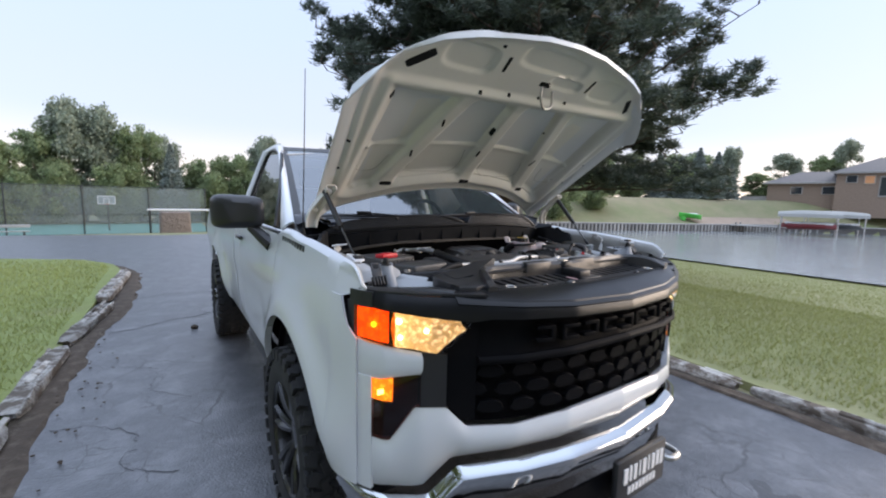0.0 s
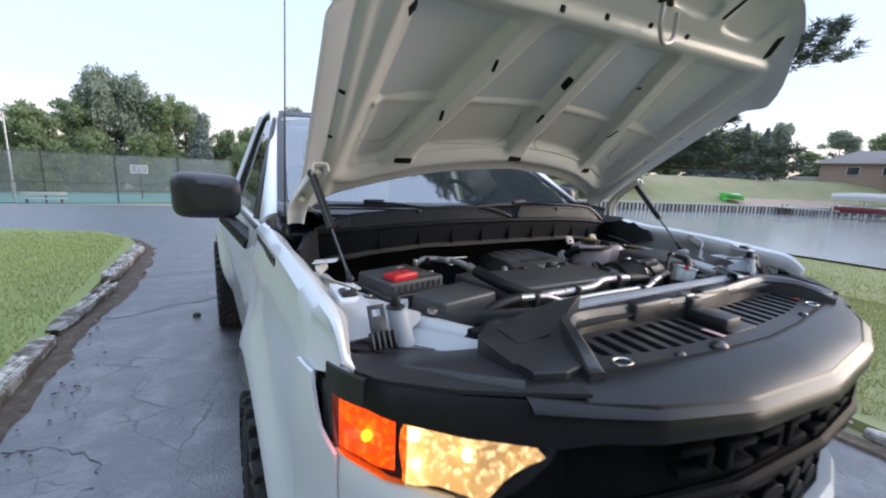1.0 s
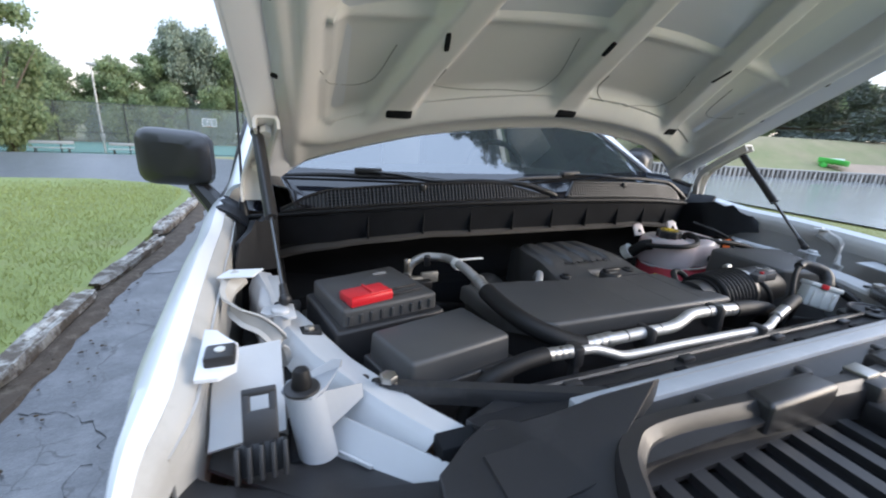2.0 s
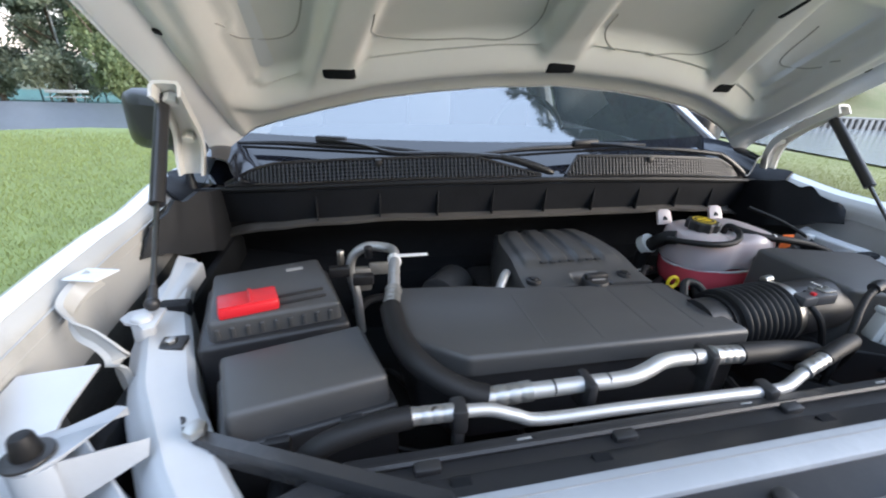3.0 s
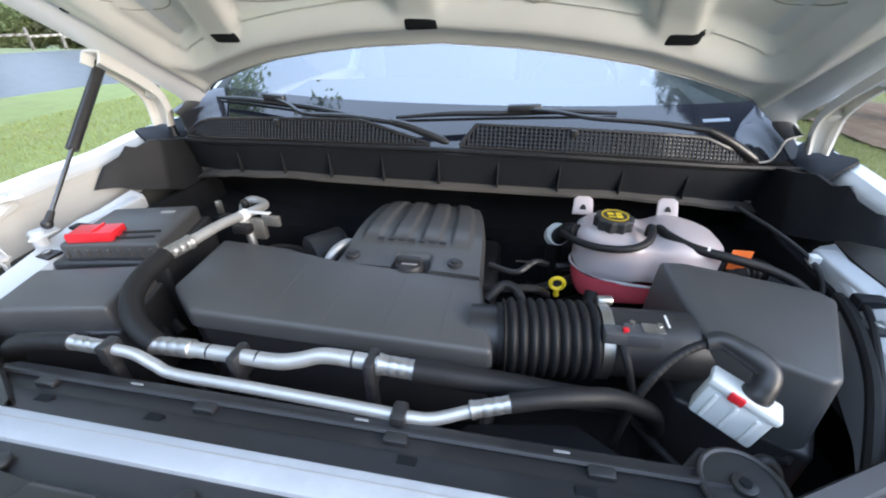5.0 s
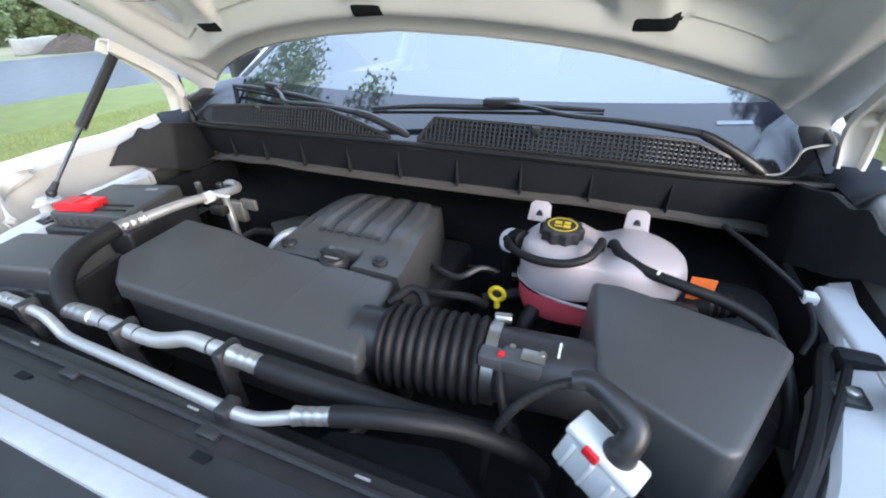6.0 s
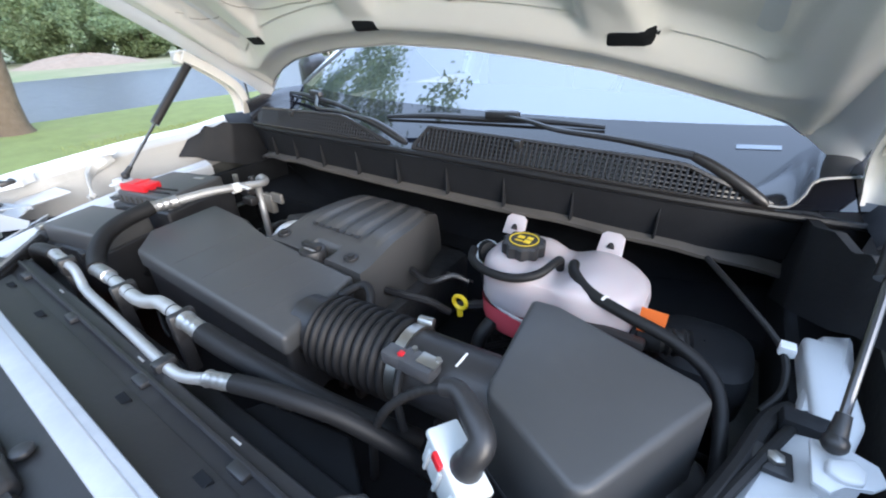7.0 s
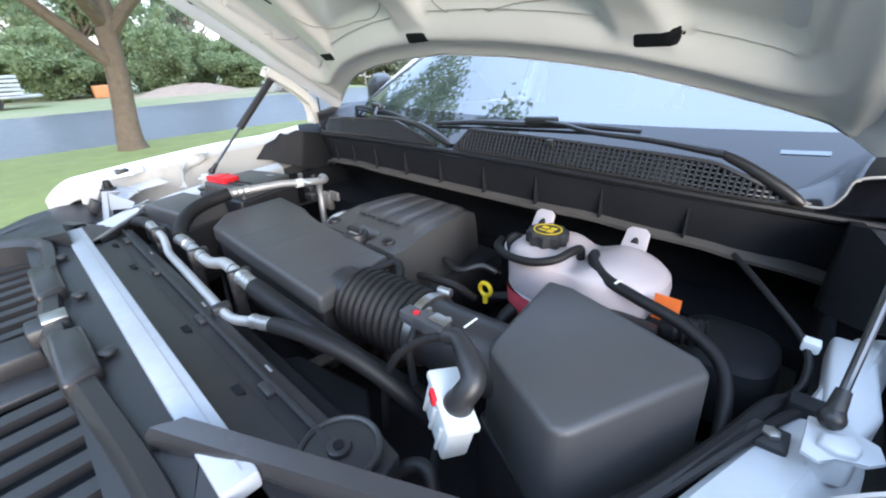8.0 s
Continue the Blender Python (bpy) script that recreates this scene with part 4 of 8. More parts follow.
bm = sheet(lambda a, b: hp(*hood_uv(a * 0.985, 0.012 + 0.976 * b), inner_n(*hood_uv(a * 0.985, 0.012 + 0.976 * b))), lin(-1, 1, 171), lin(0, 1, 131))
part("inner_panel", bm, PRIMER, hood, "pale painted inner panel with ribs and pressed pans", 60)
# the folded hem that joins skin and inner panel
bm = bmesh.new()
loop = [(a, 0.0) for a in lin(-1, 1, 61)] + [(1.0, b) for b in lin(0, 1, 31)[1:]] + [(a, 1.0) for a in lin(1, -1, 61)[1:]] + [(-1.0, b) for b in lin(1, 0, 31)[1:-1]]
top = [bm.verts.new(hp(*hood_uv(a, b), hood_n(a, b) + 0.001)) for a, b in loop]
low = [bm.verts.new(hp(*hood_uv(a * 0.99, 0.008 + 0.984 * b), inner_n(*hood_uv(a * 0.985, 0.012 + 0.976 * b)) - 0.002)) for a, b in loop]
for i in range(len(loop)):
    j = (i + 1) % len(loop)
    bm.faces.new((top[i], top[j], low[j], low[i]))
part("hem", bm, WHITE, hood)


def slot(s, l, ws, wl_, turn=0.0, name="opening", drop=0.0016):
    """A dark patch that follows the inner panel and paints in a pressed opening's shade."""
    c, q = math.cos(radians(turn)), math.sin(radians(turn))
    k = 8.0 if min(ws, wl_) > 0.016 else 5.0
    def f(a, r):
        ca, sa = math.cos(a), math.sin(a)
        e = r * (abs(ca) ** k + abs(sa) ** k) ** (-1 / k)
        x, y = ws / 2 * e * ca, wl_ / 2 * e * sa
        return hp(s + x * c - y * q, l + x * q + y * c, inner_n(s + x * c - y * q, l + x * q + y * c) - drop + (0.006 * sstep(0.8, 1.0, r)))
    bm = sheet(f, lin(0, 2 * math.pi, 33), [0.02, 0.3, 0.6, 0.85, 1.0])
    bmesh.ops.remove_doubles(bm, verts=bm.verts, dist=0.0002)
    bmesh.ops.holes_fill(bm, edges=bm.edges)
    part(name, bm, DARK, hood, "dark patch for the shade of a stamped opening")


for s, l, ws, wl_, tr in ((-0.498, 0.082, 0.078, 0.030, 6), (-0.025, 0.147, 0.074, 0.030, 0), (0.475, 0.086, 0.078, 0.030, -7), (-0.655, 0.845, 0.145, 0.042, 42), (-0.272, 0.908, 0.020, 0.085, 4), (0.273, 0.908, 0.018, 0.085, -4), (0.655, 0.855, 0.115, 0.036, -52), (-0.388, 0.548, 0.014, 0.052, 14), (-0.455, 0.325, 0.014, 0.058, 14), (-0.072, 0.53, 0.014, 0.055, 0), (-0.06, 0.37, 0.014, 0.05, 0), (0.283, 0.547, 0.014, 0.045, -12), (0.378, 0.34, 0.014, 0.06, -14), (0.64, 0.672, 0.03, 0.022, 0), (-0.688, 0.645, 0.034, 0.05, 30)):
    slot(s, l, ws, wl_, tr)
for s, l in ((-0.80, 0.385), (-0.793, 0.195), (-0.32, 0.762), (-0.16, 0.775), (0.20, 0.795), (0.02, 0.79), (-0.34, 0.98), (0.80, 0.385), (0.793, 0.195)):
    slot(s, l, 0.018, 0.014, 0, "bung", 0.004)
# thin sealant seams round the pressed pans
SEAM = mat("sealant_seam", (0.36, 0.345, 0.32), 0.6)
for line in ([(-0.70, 0.20), (-0.66, 0.135), (-0.58, 0.155), (-0.545, 0.27)], [(-0.43, 0.25), (-0.43, 0.17), (-0.38, 0.158), (-0.25, 0.178), (-0.14, 0.195), (-0.105, 0.24), (-0.13, 0.36)], [(0.05, 0.26), (0.055, 0.205), (0.12, 0.18), (0.24, 0.175), (0.345, 0.17), (0.365, 0.22), (0.335, 0.30)], [(0.70, 0.20), (0.66, 0.135), (0.58, 0.155), (0.545, 0.27)]):
    path = smooth_path([(s, l, 0) for s, l in line], 7)
    part("seam", tube([hp(p.x, p.y, inner_n(p.x, p.y)) for p in path], 0.0016, 6, 1), SEAM, hood)
# latch loop under the nose
bm = tube([hp(-0.03, 0.86, -0.005), hp(-0.035, 0.83, -0.05), hp(0.0, 0.80, -0.075), hp(0.045, 0.81, -0.06), hp(0.05, 0.85, -0.005)], 0.006, 8, 5)
part("latch_striker", bm, STEEL, hood, "steel latch loop")
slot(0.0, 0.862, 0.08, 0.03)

for sgn in (-1, 1):
    # hinge arms in body colour
    hub = new("bonnet_hinge")
    hub.parent = truck
    pts = [(0.812, 0.955, 1.665), (0.815, 0.99, 1.645), (0.828, 1.06, 1.602), (0.842, 1.122, 1.552), (0.853, 1.148, 1.50), (0.858, 1.150, 1.452)]
    path = smooth_path([(sgn * x, y, z) for x, y, z in pts], 6)
    bm = bmesh.new()
    rows = []
    for i, p in enumerate(path):
        w = 0.021 - 0.004 * math.sin(i / (len(path) - 1) * math.pi * 2)
        d = (path[min(i + 1, len(path) - 1)] - path[max(i - 1, 0)]).normalized()
        fold = Vector((0, d.z, -d.y)).normalized() * 0.026
        rows.append([bm.verts.new(p + Vector((sgn * q * w, 0, 0)) + fold * f) for q, f in ((-1, 1), (-1, 0.25), (-0.85, 0.05), (0, 0), (0.85, 0.05), (1, 0.25), (1, 1))])
    for a, b in zip(rows, rows[1:]):
        for k in range(6):
            bm.faces.new((a[k], a[k + 1], b[k + 1], b[k]))
    bm.normal_update()
    bmesh.ops.solidify(bm, geom=bm.faces[:], thickness=0.006)
    part("arm", bm, PRIMER, hub)
    for x, y, z in ((0.815, 0.988, 1.642), (0.842, 1.120, 1.552)):
        bm = cyl(bmesh.new(), (sgn * x, y - 0.016, z - 0.014), (sgn * x, y - 0.002, z), 0.013, n=6, bev=0.002)
        part("bolt", bm, PRIMER, hub)
    # gas struts
    st = new("gas_strut")
    st.parent = truck
    a, b = Vector((sgn * 0.832, 0.985, 1.632)), Vector((sgn * 0.800, 0.690, 1.352))
    part("cylinder", tube([a, a.lerp(b, 0.56)], 0.0125, 14, 1), SATIN, st, "black strut cylinder")
    part("rod", tube([a.lerp(b, 0.55), b], 0.0045, 10, 1), ROD, st, "thin steel strut rod")
    bm = cyl(bmesh.new(), b - (b - a).normalized() * 0.03, b, 0.0065, 0.009)
    bmesh.ops.create_uvsphere(bm, u_segments=12, v_segments=8, radius=0.0115, matrix=Matrix.Translation(b))
    part("socket", bm, BLACK, st)
    bm = bmesh.new()
    bmesh.ops.create_uvsphere(bm, u_segments=12, v_segments=8, radius=0.015, matrix=Matrix.Translation(a))
    part("socket", bm, BLACK, st)
    bm = prism([(sgn * x, y) for x, y in ((0.796, 0.676), (0.818, 0.688), (0.826, 0.676), (0.822, 0.660), (0.806, 0.654), (0.794, 0.660))][::sgn], 1.305, 1.345, 0.004, 0.10)
    part("bracket", bm, RAIL, st)
    bm = prism([(sgn * x, y) for x, y in ((0.786, 0.700), (0.812, 0.706), (0.838, 0.696), (0.842, 0.676), (0.830, 0.662), (0.808, 0.654), (0.798, 0.640), (0.784, 0.645))][::-sgn], 1.334, 1.338, 0.001)
    part("scalloped_tab", bm, RAIL, st, "white scalloped sheet tab under the strut's foot")

# ---- the engine bay ----
bay = new("engine_bay")
bay.parent = truck
# tub: floor, side walls, radiator back; the bay's deep shade is in their near-black
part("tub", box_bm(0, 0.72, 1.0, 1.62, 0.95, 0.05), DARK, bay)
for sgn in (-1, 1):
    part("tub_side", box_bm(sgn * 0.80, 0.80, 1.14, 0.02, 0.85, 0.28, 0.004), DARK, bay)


def cowl_y(x):
    return table(abs(x), [0, 0.3, 0.5, 0.65, 0.8, 0.95], [0.980, 0.990, 1.018, 1.062, 1.135, 1.23])


def cowl_z(x):
    return table(abs(x), [0, 0.3, 0.5, 0.7, 0.8, 0.95], [1.466, 1.461, 1.450, 1.428, 1.412, 1.385])


# bulkhead panel below the cowl, with its ledge and ribs
bm = sheet(lambda u, v: (u, cowl_y(u) + 0.012 + 0.02 * v, cowl_z(u) - 0.008 - v * 0.082), lin(-0.88, 0.88, 45), lin(0, 1, 6), 0.01)
part("cowl_front", bm, COWL, bay)
for x in (-0.57, -0.42, -0.28, -0.14, 0.0, 0.14, 0.28, 0.42, 0.57):
    bm = box_bm(x, cowl_y(x) + 0.012, cowl_z(x) - 0.052, 0.004, 0.014, 0.07, 0.002)
    part("cowl_rib", bm, COWL, bay)


def ledge_z(x):
    return table(abs(x), [0, 0.4, 0.6, 0.75, 0.9], [1.372, 1.368, 1.345, 1.31, 1.25])


bm = sheet(lambda u, v: (u, cowl_y(u) + 0.035 - 0.034 * v, ledge_z(u) + 0.004 - 0.008 * v), lin(-0.84, 0.84, 45), lin(0, 1, 4), 0.008)
part("cowl_ledge", bm, TAN, bay, "dusty ledge along the bulkhead")
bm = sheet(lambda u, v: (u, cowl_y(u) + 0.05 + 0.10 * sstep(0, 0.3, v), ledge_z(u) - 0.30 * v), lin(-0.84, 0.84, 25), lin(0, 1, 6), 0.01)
# near-black colour stands for the shade low on the bulkhead
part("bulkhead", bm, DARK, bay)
# pinch weld strip
bm = tube([(x, cowl_y(x) - 0.001, cowl_z(x)) for x in lin(-0.90, 0.90, 25)], 0.007, 8, 2)
part("cowl_seal", bm, RUBBER, bay)

# cowl top: two slatted intake grilles and the painted plastic between
def cowl_top(x, v):
    """The steep intake strip: v 0 at the front seal, 1 at its upper edge."""
    return Vector((x, cowl_y(x) + 0.006 + 0.020 * v, cowl_z(x) + 0.005 + 0.047 * v))


bm = sheet(lambda u, v: (u, cowl_y(u) + 0.024 + 0.20 * v, cowl_z(u) - 0.014 - 0.05 * v), lin(-0.84, 0.84, 41), lin(0, 1, 4), 0.006)
part("cowl_rear", bm, BLACK, bay)
for sgn in (-1, 1):
    x0, x1 = (-0.79, -0.02) if sgn < 0 else (0.05, 0.735)
    g = new("cowl_grille")
    g.parent = truck
    g["label"] = "slatted black air intake below the windscreen" if sgn < 0 else "slatted air intake below the windscreen, partly blanked"
    def top_v(x):
        if sgn < 0:
            return table(x, [-0.79, -0.72, -0.66, -0.19, -0.02], [0.12, 0.72, 1.0, 1.0, 0.06])
        return table(x, [0.05, 0.085, 0.59, 0.735], [0.06, 1.0, 1.0, 0.06])
    # near-black sheet that stands in for the shade of the hollow intake
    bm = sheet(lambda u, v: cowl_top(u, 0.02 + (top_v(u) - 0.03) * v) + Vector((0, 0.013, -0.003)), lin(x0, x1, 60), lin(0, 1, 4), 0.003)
    part("backing", bm, DARK, g, "dark sheet for the shade behind the slats")
    bm = bmesh.new()
    for r in range(6):
        pts = [x for x in lin(x0, x1, 40)]
        run = []
        for x in pts:
            v = 0.06 + 0.165 * r
            if v <= top_v(x):
                run.append(x)
        if len(run) > 2:
            sheet(lambda u, v: cowl_top(u, 0.06 + 0.165 * r + 0.055 * (v - 0.5)) + Vector((0, -0.001, 0)), run, [0, 1], 0.005, bm)
    part("crossbar", bm, SATIN, g)
    bm = bmesh.new()
    n = int((x1 - x0) / 0.0098)
    for i in range(n + 1):
        x = x0 + (x1 - x0) * i / n
        vt = top_v(x)
        a, b = cowl_top(x, 0.03), cowl_top(x, vt)
        c = cowl_top(x, min(0.74, vt))
        for p, q in ((a, c), (c, b)):
            if (q - p).length < 0.004:
                continue
            d = (q - p)
            m = Matrix.Translation((p + q) / 2) @ d.to_track_quat("Y", "Z").to_matrix().to_4x4()
            bmesh.ops.create_cube(bm, size=1.0, matrix=m @ Matrix.Diagonal((0.0036, d.length, 0.006, 1)))
    part("slat_field", bm, SATIN, g)
    bm = tube([cowl_top(x, top_v(x)) + Vector((0, 0.002, 0.002)) for x in lin(x0, x1, 40)], 0.005, 6, 1)
    part("rim", bm, SATIN, g)
    bm = tube([cowl_top(x, 0.02) + Vector((0, 0, 0.002)) for x in lin(x0, x1, 40)], 0.004, 6, 1)
    part("rim", bm, SATIN, g)
    if sgn > 0:
        bm = sheet(lambda u, v: cowl_top(u, 0.06 + 0.88 * v) + Vector((0, 0.006, -0.001)), lin(0.285, 0.55, 16), lin(0, 1, 5), 0.003)
        part("blanking", bm, mat("dusty_grey_plastic", (0.12, 0.11, 0.10), 0.5, vary=0.15), g, "dusty blanked stretch behind the slats")
    else:
        bm = sheet(lambda u, v: cowl_top(u, 0.06 + (top_v(u) - 0.12) * v) + Vector((0, 0.002, 0)), lin(-0.775, -0.675, 10), lin(0, 1, 4), 0.003)
        part("blanking", bm, SATIN, g, "plain closed end of the intake")
    nub = cowl_top(0.30 if sgn > 0 else -0.42, 0.9)
    part("clip", box_bm(nub.x, nub.y - 0.003, nub.z, 0.016, 0.014, 0.016, 0.003), BLACK, g)
TRIM = mat("gloss_corner_trim", (0.02, 0.021, 0.026), 0.12, vary=0.15, scale=15)
# corner trims at the screen's feet
for sgn in (-1, 1):
    edge = smooth_path([(0.66, 1.095, 1.442), (0.705, 1.098, 1.438), (0.748, 1.104, 1.438), (0.764, 1.107, 1.460), (0.772, 1.110, 1.486), (0.812, 1.132, 1.492), (0.850, 1.190, 1.480), (0.890, 1.300, 1.455)], 5)
    def trim(u, v):
        k = u * (len(edge) - 1)
        a = edge[int(k)].lerp(edge[min(int(k) + 1, len(edge) - 1)], k - int(k))
        b = screen(table(u, [0, 0.4, 0.7, 1], [0.76, 0.86, 0.95, 0.995]), table(u, [0, 0.4, 0.7, 1], [-0.10, 0.0, 0.06, 0.05]), 0.004)
        p = a.lerp(b, v) + Vector((0, 0, 0.010 * math.sin(math.pi * v)))
        return (sgn * p.x, p.y, p.z)
    ct = part("corner_trim", sheet(trim, lin(0, 1, 36), lin(0, 1, 8), 0.004), TRIM, bay, "dark glossy trim at the foot of the windscreen pillar")
    if sgn > 0:
        part("trim_edge", tube([(sgn * p.x, p.y - 0.001, p.z) for p in edge], 0.0022, 6, 1), GREYMARK, ct, "thin pale edge of the trim")
    # black foam over the fender's flange under the hinge
    foam = sheet(lambda u, v: (sgn * table(v, [0, 0.5, 1], [0.872, 0.908 + 0.006 * math.sin(9 * u), 0.934 + 0.010 * math.sin(13 * u)]), 1.085 + 0.19 * u + 0.02 * v, table(v, [0, 0.5, 1], [1.395, 1.425, 1.437]) + 0.004), lin(0, 1, 16), lin(0, 1, 6), 0.006)
    part("hinge_foam", foam, COWL, bay, "black foam strip under the bonnet hinge")

# wipers
def wiper(name, foot, head, bend, knee, tip0, tip1):
    """foot and head: the thick cover of the pivot; bend and knee: the thin arm; tips: the blade's ends."""
    hub = new(name)
    hub.parent = truck
    hub["label"] = "black windscreen wiper"
    foot, head, bend, knee = Vector(foot), Vector(head), Vector(bend), Vector(knee)
    part("arm", tube([head, head.lerp(bend, 0.5) + Vector((0, 0, 0.004)), bend, bend.lerp(knee, 0.5) + Vector((0, 0, 0.003)), knee], lambda t: 0.0075 - 0.003 * t, 8, 5), SATIN, hub)
    part("pivot_cover", tube([foot, foot.lerp(head, 0.3) + Vector((0, 0, 0.003)), foot.lerp(head, 0.7) + Vector((0, 0, 0.004)), head], lambda t: table(t, [0, 0.08, 0.3, 0.9, 1], [0.004, 0.009, 0.0105, 0.009, 0.0075]), 12, 6), SATIN, hub, "moulded black pivot cover")
    a, b = Vector(tip0), Vector(tip1)
    mid = (a + b) / 2 + Vector((0, 0, 0.006))
    bm = tube([a, a.lerp(mid, 0.5) + Vector((0, 0, 0.004)), mid, b.lerp(mid, 0.5) + Vector((0, 0, 0.004)), b], lambda t: 0.005 + 0.004 * math.sin(math.pi * t), 8, 5)
    part("blade", bm, BLACK, hub)
    part("rubber_lip", tube([a - Vector((0, 0, 0.010)), mid - Vector((0, 0, 0.014)), b - Vector((0, 0, 0.010))], 0.004, 6, 4), RUBBER, hub)
    d = (b - a).normalized()
    m = Matrix.Translation(knee + Vector((0, 0, 0.002))) @ d.to_track_quat("X", "Z").to_matrix().to_4x4()
    part("joint", box_bm(0, 0, 0, 0.085, 0.02, 0.02, 0.006, m), BLACK, hub)


wiper("wiper", (0.722, 1.09, 1.440), (0.597, 1.085, 1.508), (0.347, 1.10, 1.522), (0.19, 1.158, 1.526), (-0.137, 1.125, 1.502), (0.418, 1.19, 1.517))
wiper("wiper", (0.022, 1.005, 1.476), (-0.118, 1.025, 1.514), (-0.372, 1.085, 1.512), (-0.532, 1.218, 1.522), (-0.796, 1.31, 1.500), (-0.258, 1.125, 1.503))

# big resonator duct across the front of the engine
DUCT = [(-0.330, 0.515), (-0.408, 0.575), (-0.425, 0.745), (-0.265, 0.735), (-0.150, 0.690), (0.136, 0.690), (0.171, 0.508)]
duct = part("intake_duct", prism(DUCT, 1.288, 1.322, 0.010, 0.004), COVER, bay, "large flat grey-black plastic intake duct")
bm = prism([(x * 0.97, 0.52 + (y - 0.52) * 0.97 + 0.004) for x, y in DUCT], 1.16, 1.292, 0.008)
part("lower_half", bm, BLACK, duct)
for x in (-0.20, -0.10, 0.0, 0.09):
    bm = box_bm(x, 0.605, 1.3215, 0.003, 0.15, 0.0018, 0.0004, seg=1)
    part("rib_line", bm, COVER, duct)

# engine cover with raised ribs, bolts and oil cap
def cover_top(x, y):
    return 0.018 * sstep(0.72, 0.84, y) - 0.026 * sstep(0.95, 1.03, y) - 0.005 * (x / 0.14) ** 4


ec = new("engine_cover")
ec.parent = truck
ec["label"] = "black moulded engine cover with raised ribs"
def ec_fn(u, v):
    y = 0.708 + 0.32 * v
    half = (0.150 - 0.018 * v) * (1 - 0.20 * sstep(0.5, 1, v) ** 1.6)
    x = -0.012 + u * half
    z = 1.316 + cover_top(u * 0.14, y)
    for c in (-0.66, -0.22, 0.22, 0.66):
        z += 0.006 * (1 - sstep(0.10, 0.17, abs(u - c))) * sstep(0.22, 0.30, v) * (1 - sstep(0.86, 0.94, v))
    z -= 0.045 * sstep(0.955, 1.0, abs(u)) + 0.03 * sstep(0.975, 1.0, v)
    if v < 0.16 and abs(u - 0.05) < 0.26:
        z -= 0.026 * sstep(0.26, 0.20, abs(u - 0.05)) * sstep(0.16, 0.10, v)
    return (x, y, z)
bm = sheet(ec_fn, lin(-1, 1, 81), lin(0, 1, 61))
bot = [e for e in bm.edges if len(e.link_faces) == 1]
r = bmesh.ops.extrude_edge_only(bm, edges=bot)
for g in r["geom"]:
    if isinstance(g, bmesh.types.BMVert):
        g.co.z = 1.19
part("shell", bm, COVER, ec)
for x, y in ((-0.130, 0.737), (0.080, 0.737)):
    bm = cyl(bmesh.new(), (x, y, 1.312), (x, y, 1.3215), 0.015, n=20, bev=0.002)
    cyl(bm, (x, y, 1.320), (x, y, 1.325), 0.008, n=6)
    part("bolt", bm, BLACK, ec, "black cover bolt in a recess")
cap = part("oil_cap", cyl(bmesh.new(), (-0.005, 0.712, 1.285), (-0.005, 0.712, 1.328), 0.030, 0.027, 32, 0.005), BLACK, ec, "round black oil filler cap")
part("grip", box_bm(-0.005, 0.712, 1.333, 0.05, 0.014, 0.012, 0.004), BLACK, cap)
part("symbol", prism([(-0.018, 0.702), (0.010, 0.702), (0.014, 0.708), (-0.016, 0.709)], 1.3278, 1.3292, 0), GREYMARK, cap, "grey oil can mark")
for i in range(7):
    bm = box_bm(-0.085 + i * 0.022, 0.79, 1.3305 + cover_top(0, 0.79) * 0.15, 0.014, 0.010, 0.003, 0.001, seg=1)
    part("lettering_bar", bm, BLACK, ec)

# battery under its cover, and the red terminal guard
BT = [(-0.708, 0.628), (-0.512, 0.668), (-0.560, 0.848), (-0.742, 0.797)]
bat = part("battery_cover", prism(BT, 1.25, 1.345, 0.008, 0.015), COVER, bay, "black ribbed battery cover")
bm = prism([(-0.722, 0.610), (-0.498, 0.654), (-0.545, 0.862), (-0.758, 0.805)], 1.10, 1.312, 0.008)
part("battery_case", bm, BLACK, bat)
d = Vector((0.196, 0.040, 0)).normalized()
for k in range(9):
    p = Vector((-0.706, 0.6265, 1.324)) + d * (0.021 * k + 0.012)
    part("clip", box_bm(0, 0, 0, 0.006, 0.005, 0.018, 0.001, Matrix.Translation(p) @ Matrix.Rotation(0.2, 4, "Z"), 1), COVER, bat)
mr = Matrix.Translation((-0.656, 0.672, 1.347)) @ Matrix.Rotation(0.27, 4, "Z")
red = part("terminal_guard", box_bm(0, 0, 0.006, 0.088, 0.054, 0.018, 0.004, mr), RED, bat, "bright red terminal guard")
part("ridge", box_bm(0.004, 0.004, 0.016, 0.006, 0.044, 0.005, 0.002, mr), RED, red)
part("ridge", box_bm(0.0, -0.022, 0.0155, 0.084, 0.005, 0.004, 0.001, mr), RED, red)
part("groove", box_bm(0.082, 0.010, 0.000, 0.076, 0.005, 0.006, 0.002, mr), BLACK, bat)
part("groove", box_bm(0.082, -0.014, 0.000, 0.076, 0.005, 0.006, 0.002, mr), BLACK, bat)
mr2 = Matrix.Translation((-0.60, 0.80, 1.3455)) @ Matrix.Rotation(0.28, 4, "Z")
part("warning_mark", box_bm(0.0, 0.0, 0.0, 0.030, 0.010, 0.0015, 0, mr2), GREYMARK, bat, "faint grey printed mark")
part("hold_down_nut", cyl(bmesh.new(), (-0.515, 0.862, 1.32), (-0.515, 0.862, 1.352), 0.008, n=6, bev=0.002), STEEL, bat)

